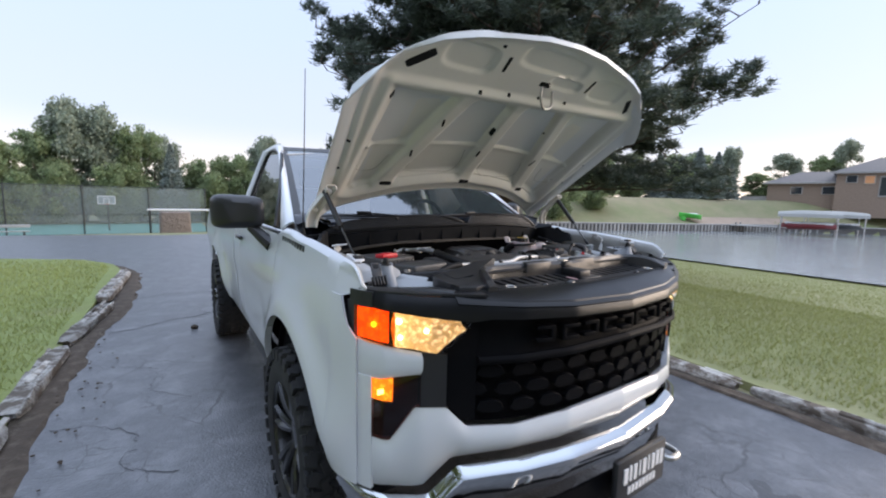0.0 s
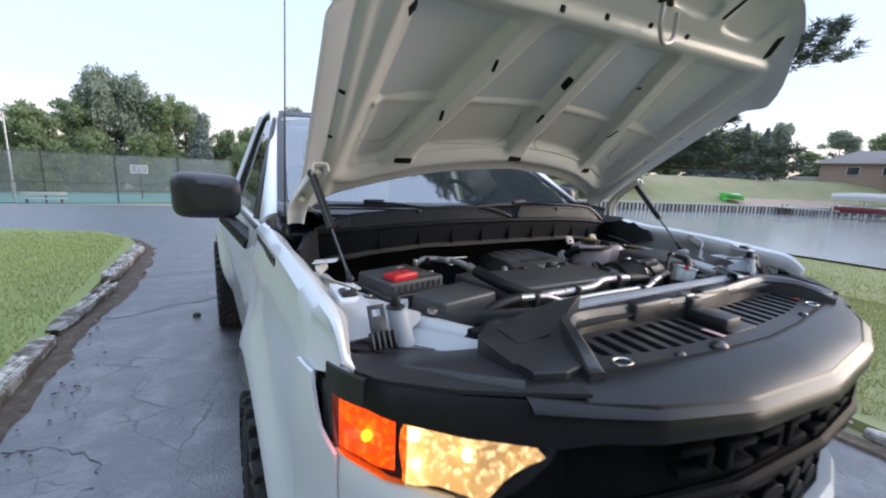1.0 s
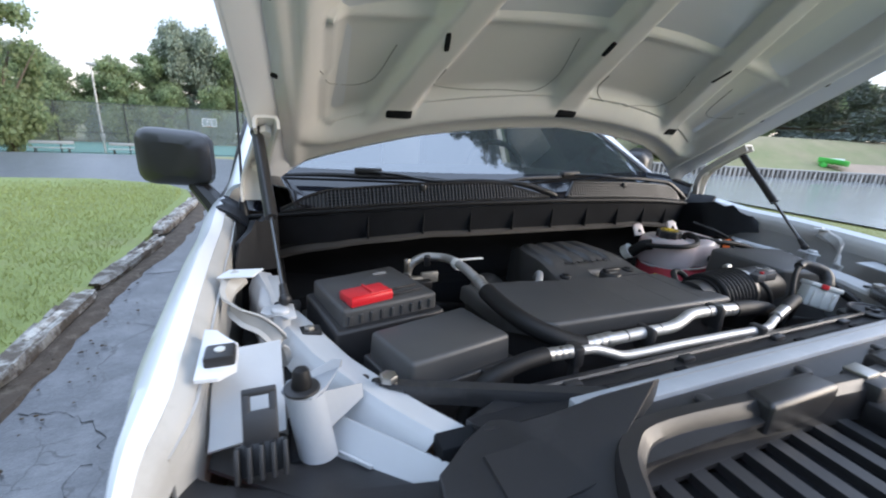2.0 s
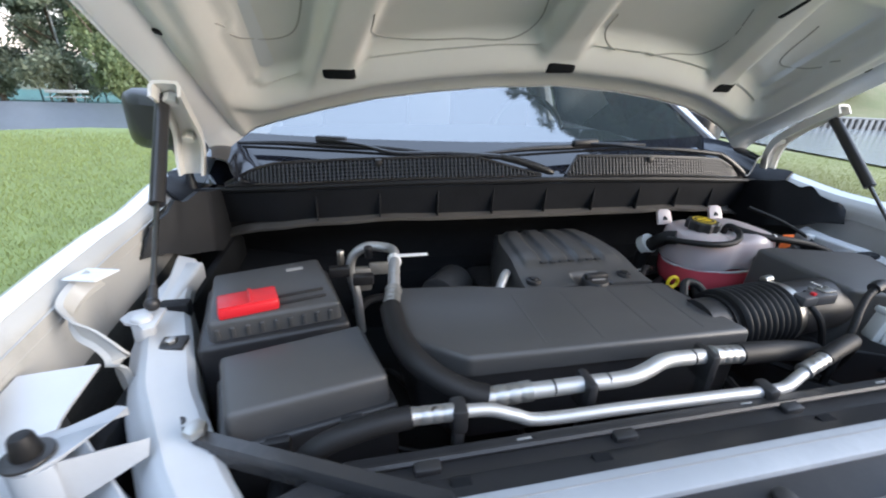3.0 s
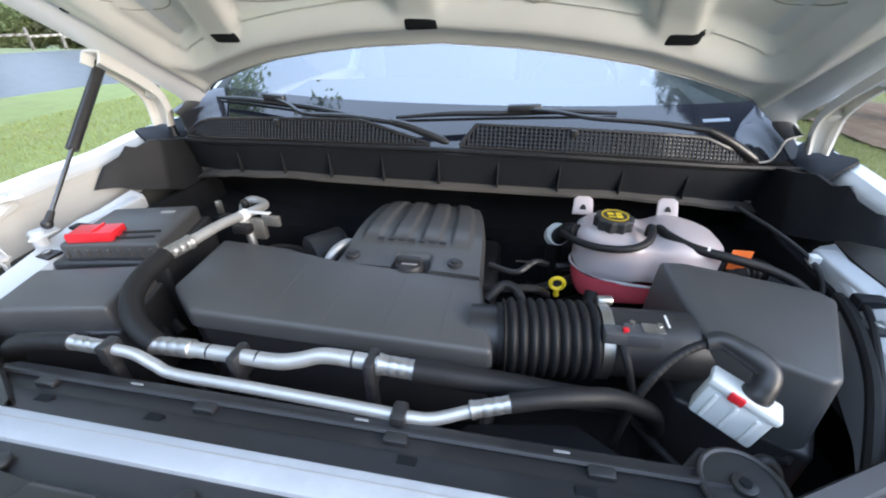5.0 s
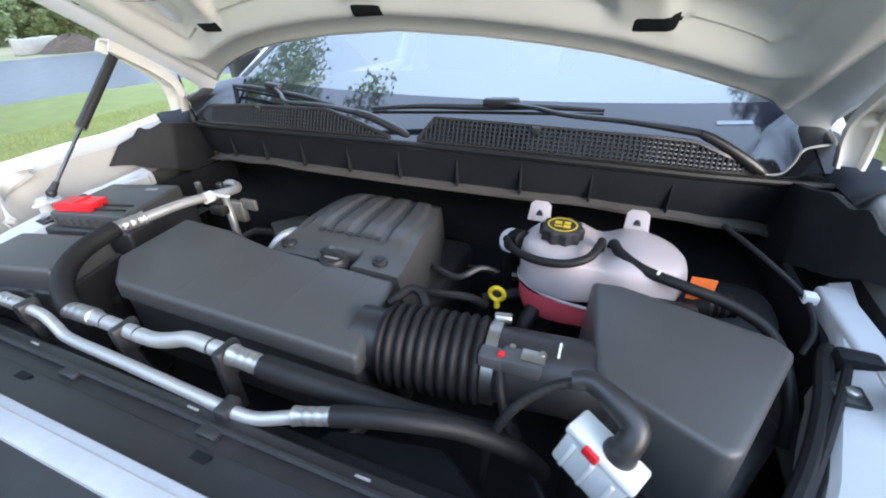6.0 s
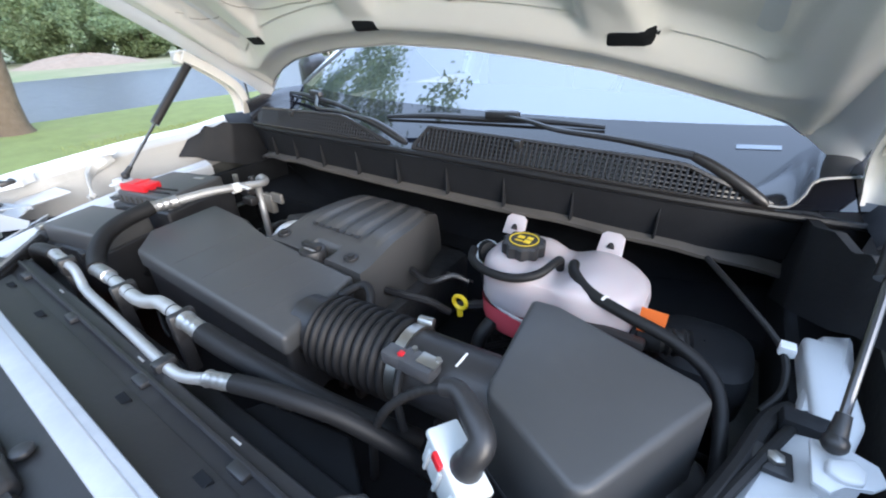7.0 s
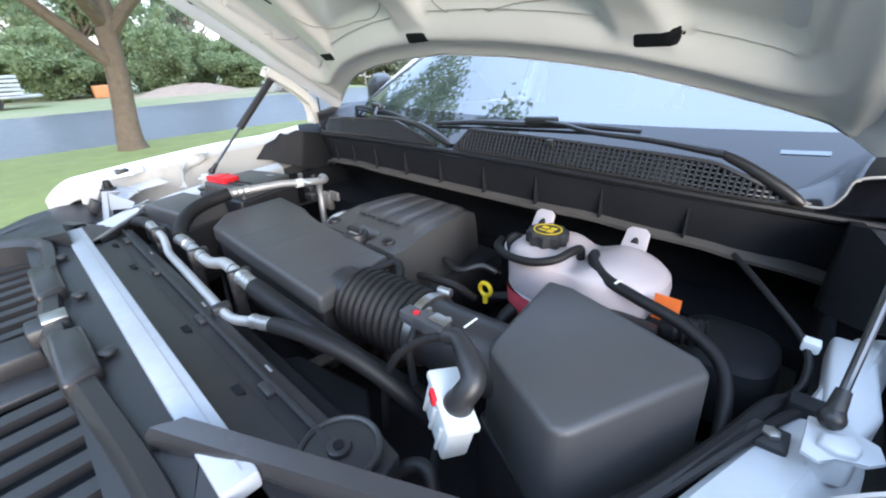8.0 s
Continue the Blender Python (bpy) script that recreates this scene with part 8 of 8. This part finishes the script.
# cracks and crumbs on the drive
CRACK = mat("crack_shadow", (0.02, 0.02, 0.022), 0.95, vary=0.4, scale=30)
def crack(pts, w):
    bm = bmesh.new()
    rr = random.Random(len(pts) * 7)
    path = smooth_path([(x, y, 0) for x, y in pts], 8)
    rows = []
    for p in path:
        j = Vector((rr.uniform(-0.025, 0.025), rr.uniform(-0.025, 0.025), 0))
        k = w * rr.uniform(0.4, 1.2)
        rows.append((bm.verts.new((p.x + j.x, p.y + j.y - k, ground_z(p.x, p.y) + 0.004)), bm.verts.new((p.x + j.x, p.y + j.y + k, ground_z(p.x, p.y) + 0.004))))
    for a, b in zip(rows, rows[1:]):
        bm.faces.new((a[0], b[0], b[1], a[1]))
    tagged(part("drive_crack", bm, CRACK, None), "dark crack across the asphalt drive", "crack", kind="structure")


crack([(-2.1, 4.9), (-1.8, 4.95), (-1.5, 5.15), (-1.2, 5.2), (-0.8, 5.45), (0.2, 5.6)], 0.008)
crack([(-2.2, 2.6), (-1.9, 2.5), (-1.7, 2.2), (-1.75, 1.9), (-1.5, 1.7)], 0.004)
crack([(-1.9, 3.7), (-1.6, 3.4), (-1.65, 3.0), (-1.4, 2.7)], 0.0035)
crack([(-2.0, 6.6), (-1.4, 6.8), (-0.9, 6.7)], 0.005)
bm = bmesh.new()
bmesh.ops.create_icosphere(bm, subdivisions=2, radius=0.035, matrix=Matrix.Translation((-1.26, 4.62, 0.02)) @ Matrix.Diagonal((1.2, 0.8, 0.8, 1)))
tagged(part("clod", bm, SOIL, None), "small dark clod lying on the drive", "clod")
rr = random.Random(77)
pebbles = bmesh.new()
for i in range(260):
    x = rr.choice((-2.2, -2.15, -2.05, 2.45)) + rr.uniform(-0.12, 0.12)
    y = rr.uniform(0.5, 9)
    s = rr.uniform(0.004, 0.012)
    bmesh.ops.create_icosphere(pebbles, subdivisions=1, radius=s, matrix=Matrix.Translation((x, y, s * 0.5 + 0.01)) @ Matrix.Diagonal((1.3, 1, 0.7, 1)))
tagged(part("crumbs", pebbles, SOIL, None), "scattered crumbs of soil and bark", "debris", kind="stuff")

# ---- the sports court ----
DARKSTEEL = mat("dark_steel_post", (0.03, 0.035, 0.035), 0.5, vary=0.2)
LIGHTSTEEL = mat("galvanised_steel", (0.5, 0.5, 0.5), 0.45, metal=0.7, vary=0.15)
hp_ = root("basketball_hoop", "white basketball backboard on a dark post", "basketball hoop", at=(-6.05, 47.8, -2.0))
part("post", tube([(0, 0.6, -0.1), (0, 0.6, 2.4), (0, 0.2, 2.9)], 0.07, 10, 4), DARKSTEEL, hp_)
bb = part("backboard", box_bm(0, 0, 2.86, 1.3, 0.04, 0.78, 0.01), mat("backboard_grey", (0.30, 0.34, 0.36), 0.4), hp_)
bm = bmesh.new()
for x, z, w, h in ((0, 3.21, 1.3, 0.07), (0, 2.51, 1.3, 0.07), (-0.62, 2.86, 0.07, 0.78), (0.62, 2.86, 0.07, 0.78), (0, 2.98, 0.45, 0.05), (-0.2, 2.8, 0.05, 0.36), (0.2, 2.8, 0.05, 0.36)):
    box(bm, x, -0.028, z, w, 0.012, h)
part("border", bm, MARK, bb, "white painted border")
part("rim", tube([(0.22 * math.cos(a), -0.27 + 0.22 * math.sin(a), 2.5) for a in lin(0, 6.283, 17)], 0.015, 6, 1), mat("orange_rim", (0.6, 0.15, 0.04), 0.4), hp_)
fence = root("court_fence", "tall dark mesh fence round the sports court", "fence", at=(0, 0, 0))
for x in (-33.5, -29.0, -24.5, -20, -15.6, -11.2, -6.9, -2.7, 1.4):
    part("post", tube([(x, 41.2, -2.0), (x, 41.2, 2.1)], 0.05, 8, 1), DARKSTEEL, fence)
for z in (2.05, -0.2, -1.75):
    part("rail", tube([(-33.5, 41.2, z), (1.4, 41.2, z)], 0.022, 6, 1), DARKSTEEL, fence)
WIRE = bpy.data.materials.new("hazy_chain_link")
WIRE.use_nodes = True
n_, l_ = WIRE.node_tree.nodes, WIRE.node_tree.links
tr_ = n_.new("ShaderNodeBsdfTransparent")
mx_ = n_.new("ShaderNodeMixShader")
# mesh kept pale and dense so that it also paints haze over the trees
mx_.inputs["Fac"].default_value = 0.2
n_["Principled BSDF"].inputs["Base Color"].default_value = (0.26, 0.30, 0.29, 1)
l_.new(tr_.outputs["BSDF"], mx_.inputs[1])
l_.new(n_["Principled BSDF"].outputs["BSDF"], mx_.inputs[2])
l_.new(mx_.outputs["Shader"], n_["Material Output"].inputs["Surface"])
part("mesh", sheet(lambda u, v: (u, 41.22, -1.9 + 3.95 * v), [-33.5, 1.4], [0, 1], 0.003), WIRE, fence)
part("mesh", sheet(lambda u, v: (u, 58.2, -1.9 + 3.9 * v), [-42, 2], [0, 1], 0.003), WIRE, fence)
for x, y, top in ((-13.4, 43.0, 4.9), (-21.6, 39.9, 5.0)):
    lp = root("light_pole", "tall grey floodlight pole by the court", "light pole", group="court lights", at=(x, y, -1.9))
    part("pole", tube([(0, 0, 0), (0, 0, top + 1.9)], lambda q: 0.09 - 0.03 * q, 10, 2), LIGHTSTEEL, lp)
    part("lamp_head", box_bm(0.1, -0.15, top + 1.95, 0.6, 0.3, 0.18, 0.03), LIGHTSTEEL, lp)
    part("bracket", box_bm(0, 0, 1.3, 0.3, 0.12, 0.5, 0.03), LIGHTSTEEL, lp)
for x, y, turn in ((-10.6, 38.3, 0.0), (-19.6, 35.4, 0.3), (-14.8, 37.5, 0.1)):
    z = ground_z(x, y)
    b = root("bench", "simple pale bench beside the court", "bench", group="court benches", at=(x, y, z))
    b.rotation_euler = (0, 0, turn)
    part("seat", box_bm(0, 0, 0.45, 2.4, 0.3, 0.06, 0.01), LIGHTSTEEL, b)
    part("backrest", box_bm(0, 0.2, 0.8, 2.4, 0.04, 0.2, 0.01), LIGHTSTEEL, b)
    for sx in (-0.9, 0.9):
        part("leg", box_bm(sx, 0.05, 0.22, 0.06, 0.3, 0.44, 0.01), DARKSTEEL, b)
rb = root("barrier_rail", "white horizontal barrier rail across the lane", "barrier", at=(0.2, 24.5, ground_z(0.2, 24.5)))
part("rail", tube([(-2.5, 0, 1.15), (3.2, 0, 1.15)], 0.05, 8, 1), MARK, rb)
for x in (-2.4, 3.0):
    part("post", tube([(x, 0, -0.1), (x, 0, 1.15)], 0.05, 8, 1), DARKSTEEL, rb)
ob = part("stone_pillar", prism([(-1.75, 22.6), (-0.55, 22.6), (-0.5, 23.5), (-1.8, 23.5)], ground_z(-1, 23) - 0.1, ground_z(-1, 23) + 1.0, 0.08, 0.06), mat("brown_stone", (0.20, 0.16, 0.135), 0.9, vary=0.5, scale=5, bump=1, bump_scale=8), None)
tagged(ob, "rough reddish stone block beside the road", "stone block")

# ---- past the road on the passenger's side ----
tw = root("low_wall", "low pale stone wall in the field", "wall", at=(-27.5, 14.2, ground_z(-27.5, 14.2)))
for i in range(5):
    part("stone", box_bm(-0.3 * i + 0.6, i * 0.75 - 1.5, 0.32, 0.4, 0.72, 0.68 - 0.03 * (i % 2), 0.04, Matrix.Rotation(0.35, 4, "Z")), mat("pale_stone", (0.42, 0.40, 0.36), 0.9, vary=0.25, scale=6, bump=0.6, bump_scale=20), tw)
def mound(name, x, y, r, h, material, label):
    bm = sheet(lambda a, v: (x + math.cos(a) * r * v, y + 1.6 * math.sin(a) * r * v, ground_z(x, y) - 0.05 + h * (1 - v * v) * (1 + 0.15 * math.sin(5 * a + 7 * v))), lin(0, 6.2832, 33), lin(0, 1, 9))
    bmesh.ops.remove_doubles(bm, verts=bm.verts, dist=0.001)
    tagged(part(name, bm, material, None), label, "mound")


mound("soil_mound", -26.0, 15.0, 1.0, 0.75, SOIL, "small dark heap of soil in the field")
mound("gravel_mound", -33.0, 10.5, 2.2, 0.6, mat("sand_gravel", (0.30, 0.22, 0.16), 0.95, vary=0.3, scale=4, bump=0.8, bump_scale=20), "low tan heap of gravel in the field")
ft = root("flatbed_trailer", "pale stacked boards on a flat trailer past the road", "trailer", at=(-31.5, 0.4, ground_z(-31.5, 0.4)))
part("deck", box_bm(0, 0, 0.55, 1.8, 4.2, 0.12, 0.02), LIGHTSTEEL, ft)
for k in range(5):
    part("board_stack", box_bm(0.05 * (k % 2), 0.1 * k - 0.3, 0.72 + 0.2 * k, 1.5, 3.4 - 0.2 * k, 0.14, 0.02), mat("pale_board", (0.5, 0.52, 0.52), 0.7, vary=0.2, random_value=0.15), ft)
for sx in (-0.8, 0.8):
    part("wheel", cyl(bmesh.new(), (sx, 0.2, 0.3), (sx * 1.2, 0.2, 0.3), 0.3), TYRE, ft)
ob = part("orange_barrier", prism([(-36.3, 5.4), (-35.7, 5.4), (-35.7, 6.9), (-36.3, 6.9)], ground_z(-36, 6), ground_z(-36, 6) + 0.75, 0.08), mat("orange_plastic", (0.6, 0.22, 0.08), 0.5), None)
tagged(ob, "orange plastic barrier in the field", "barrier")
for i in range(14):
    x, y = -26 - 0.2 * i, 16.5 + i * 2.0
    p = root("fence_post", "short pale wooden fence post in the field", "fence post", group="field fence", at=(x, y, ground_z(x, y)))
    part("post", box_bm(0, 0, 0.5, 0.12, 0.12, 1.1, 0.02), TIMBER, p)
    if i:
        part("rail", box_bm(0.1, -1.0, 0.75, 0.05, 2.0, 0.12, 0.01), TIMBER, p)

# ---- across the lake ----
sw = root("sea_wall", "weathered grey timber sea wall along the far shore", "sea wall", kind="structure")
WALLWOOD = mat("grey_wall_board", (0.36, 0.34, 0.31), 0.85, vary=0.3, scale=5, random_value=0.3)
plank = None
x = 30.0
while x < 62:
    y = wall_y(x)
    yaw = math.atan2(wall_y(x + 0.5) - y, 0.5)
    if plank is None:
        ob = part("plank", box_bm(0, 0, -0.35, 0.20, 0.10, 1.5, 0.015), WALLWOOD, sw)
        plank = ob.data
    else:
        ob = new("plank", plank)
        ob.parent = sw
    ob.matrix_basis = Matrix.Translation((x, y, -0.85)) @ Matrix.Rotation(yaw, 4, "Z")
    x += 0.42
part("backing", sheet(lambda u, v: (u, wall_y(u) + 0.12, -1.9 + 1.42 * v), lin(28, 72, 60), [0, 1], 0.05), mat("dark_wall_board", (0.12, 0.11, 0.10), 0.9, vary=0.3), sw)
part("cap_rail", tube([(u, wall_y(u) + 0.02, -0.42) for u in lin(28, 72, 50)], 0.09, 6, 1), WALLWOOD, sw)
ROOFS = mat("grey_shingle_roof", (0.16, 0.145, 0.135), 0.9, vary=0.25, scale=3, bump=0.5, bump_scale=8)
BRICKW = mat("brown_brick_wall", (0.26, 0.19, 0.14), 0.9, vary=0.3, scale=6, bump=0.5, bump_scale=12)
PANE = mat("window_pane", (0.04, 0.045, 0.05), 0.05, vary=0.2, spec=0.8)
# orange base colour paints the sunset's reflection into these panes
PANE_SUNSET = mat("sunset_tinted_pane", (0.7, 0.34, 0.16), 0.15, vary=0.2)


def house(name, m, L, W, h, rise, label, windows, lit=()):
    hs = root(name, label, "house")
    hs.matrix_basis = m
    part("wall", box_bm(0, 0, h / 2 - 1.0, L, W, h + 2.0), BRICKW, hs)
    e = 0.5
    bm = bmesh.new()
    v = [bm.verts.new(p) for p in ((-L / 2 - e, -W / 2 - e, h), (L / 2 + e, -W / 2 - e, h), (L / 2 + e, W / 2 + e, h), (-L / 2 - e, W / 2 + e, h), (-L / 2 + W * 0.35, 0, h + rise), (L / 2 - W * 0.35, 0, h + rise))]
    for f in ((0, 1, 5, 4), (1, 2, 5), (2, 3, 4, 5), (3, 0, 4), (3, 2, 1, 0)):
        bm.faces.new([v[i] for i in f])
    part("roof", bm, ROOFS, hs)
    part("fascia_board", box_bm(0, -W / 2 - e - 0.02, h - 0.06, L + 2 * e, 0.04, 0.2), WALLWOOD, hs)
    for i, (x, z, w, hh) in enumerate(windows):
        wd = part("window", box_bm(x, -W / 2 - 0.03, z, w, 0.08, hh, 0.01), WALLWOOD, hs)
        part("pane", box_bm(x, -W / 2 - 0.08, z, w * 0.86, 0.02, hh * 0.86), PANE_SUNSET if i in lit else PANE, wd)
    return hs


mh = Matrix.Translation((70.5, 17.0, 2.75)) @ Matrix.Rotation(radians(-80), 4, "Z")
house("house", mh, 9.0, 8.0, 2.2, 1.6, "low brown brick house with a hipped grey roof", ((-1.5, 1.2, 1.2, 1.0), (1.6, 1.2, 1.4, 1.0), (3.4, 0.6, 0.9, 1.2)))
mh = Matrix.Translation((70.8, 10.9, 2.75)) @ Matrix.Rotation(radians(-82), 4, "Z")
house("house", mh, 7.5, 9.0, 3.3, 1.9, "taller brown house with a balcony and sunset-tinted windows", ((-2.4, 2.5, 1.0, 0.9), (-0.9, 2.4, 0.9, 1.0), (0.6, 1.6, 1.4, 2.4), (2.0, 2.5, 1.2, 0.9)), (1, 3))
mh = Matrix.Translation((66, 33, 2.6)) @ Matrix.Rotation(radians(-65), 4, "Z")
house("house", mh, 7.0, 6.0, 2.6, 1.5, "peach-walled house half hidden behind the pine", ((-1.2, 1.5, 1.1, 1.1), (1.2, 1.5, 1.1, 1.1)), (0, 1))
# retaining wall and bank
ob = part("bank_wall", sheet(lambda u, v: (66.5 + 0.3 * u, 24.0 - 8 * u, 2.45 + 0.75 * v), lin(0, 1, 9), [0, 1], 0.3), mat("pale_block", (0.38, 0.36, 0.33), 0.9, vary=0.2), None)
tagged(ob, "pale block retaining wall on the far bank", "wall", kind="structure")
sand = sheet(lambda u, v: (50 + 12 * u, wall_y(50 + 12 * u) + 0.35 + 3.0 * v, 0.02 + ground_z(50 + 12 * u, wall_y(50 + 12 * u) + 0.35 + 3.0 * v)), lin(0, 1, 40), lin(0, 1, 12))
tagged(part("bank_sand", sand, mat("bare_sand", (0.36, 0.27, 0.20), 0.95, vary=0.25, scale=0.8), None), "bare sandy bank above the far sea wall", "bank", kind="structure")


def boat_lift(x, y, turn, hull, label):
    b = root("boat_lift", label, "boat lift", group="boats at the far shore", at=(x, y, -1.2))
    b.rotation_euler = (0, 0, turn)
    def canopy(u, v):
        return (-2.5 + 5.0 * u, 1.5 * math.cos(math.pi * v), 1.95 + 0.68 * math.sin(math.pi * v) ** 0.6 * (0.75 + 0.25 * math.sin(math.pi * u)))
    part("canopy", sheet(canopy, lin(0, 1, 9), lin(0, 1, 11), 0.03), mat("canopy_cloth", (0.34, 0.335, 0.31), 0.8, vary=0.1), b)
    for px, py in ((-2.2, -1.4), (2.2, -1.4), (-2.2, 1.4), (2.2, 1.4)):
        part("post", tube([(px, py, -0.5), (px, py, 2.3)], 0.05, 6, 1), LIGHTSTEEL, b)
    def h(u, v):
        t = math.sin(math.pi * v)
        w = 1.05 * (1 - abs(2 * u - 1) ** 6) if u < 0.5 else 1.05 * (1 - (2 * u - 1) ** 3)
        return (-2.2 + 4.4 * u, w * math.cos(math.pi * v), 1.25 - 0.7 * t * (1 - 0.3 * u))
    part("hull", sheet(h, lin(0, 1, 15), lin(0, 1, 11), 0.04), hull, b)
    part("deck_stripe", box_bm(0, 0, 1.3, 3.8, 1.7, 0.2, 0.08), MARK, b)


REDHULL = mat("dark_red_hull", (0.22, 0.03, 0.035), 0.3, coat=0.3)
DARKHULL = mat("dark_hull", (0.05, 0.055, 0.06), 0.3, coat=0.3)
boat_lift(54.5, 13.2, radians(-75), REDHULL, "boat lift with pale canopy over a dark red boat")
boat_lift(57.4, 11.9, radians(-70), DARKHULL, "boat lift with pale canopy over a dark boat")
dock = root("dock", "low grey dock at the far shore", "dock", at=(53.5, 17.2, -1.2))
part("deck", box_bm(0, 0, 0.75, 1.6, 5.0, 0.12, 0.02, Matrix.Rotation(0.2, 4, "Z")), WALLWOOD, dock)
for px, py in ((-0.6, -2), (0.6, -2), (-0.6, 2), (0.6, 2)):
    part("pile", tube([(px, py, -1), (px, py, 1.1)], 0.08, 6, 1), WALLWOOD, dock)
gb = root("pedal_boat", "bright green pedal boat drawn up on the bank", "pedal boat", at=(50.0, 22.9, ground_z(50.0, 22.9)))
gb.rotation_euler = (0, 0, -0.7)
GREENP = mat("bright_green_plastic", (0.10, 0.62, 0.10), 0.4, vary=0.1)
part("hull", sheet(lambda u, v: (-1.3 + 2.6 * u, 0.75 * math.cos(math.pi * v) * (1 - abs(2 * u - 1) ** 4), 0.95 - 0.5 * math.sin(math.pi * v) - 0.3 * u), lin(0, 1, 13), lin(0, 1, 9), 0.05), GREENP, gb)
part("seat", box_bm(0.2, 0, 0.7, 0.9, 1.0, 0.35, 0.08), MARK, gb)
part("prow", box_bm(-0.8, 0, 0.45, 0.5, 0.7, 0.9, 0.12), GREENP, gb)
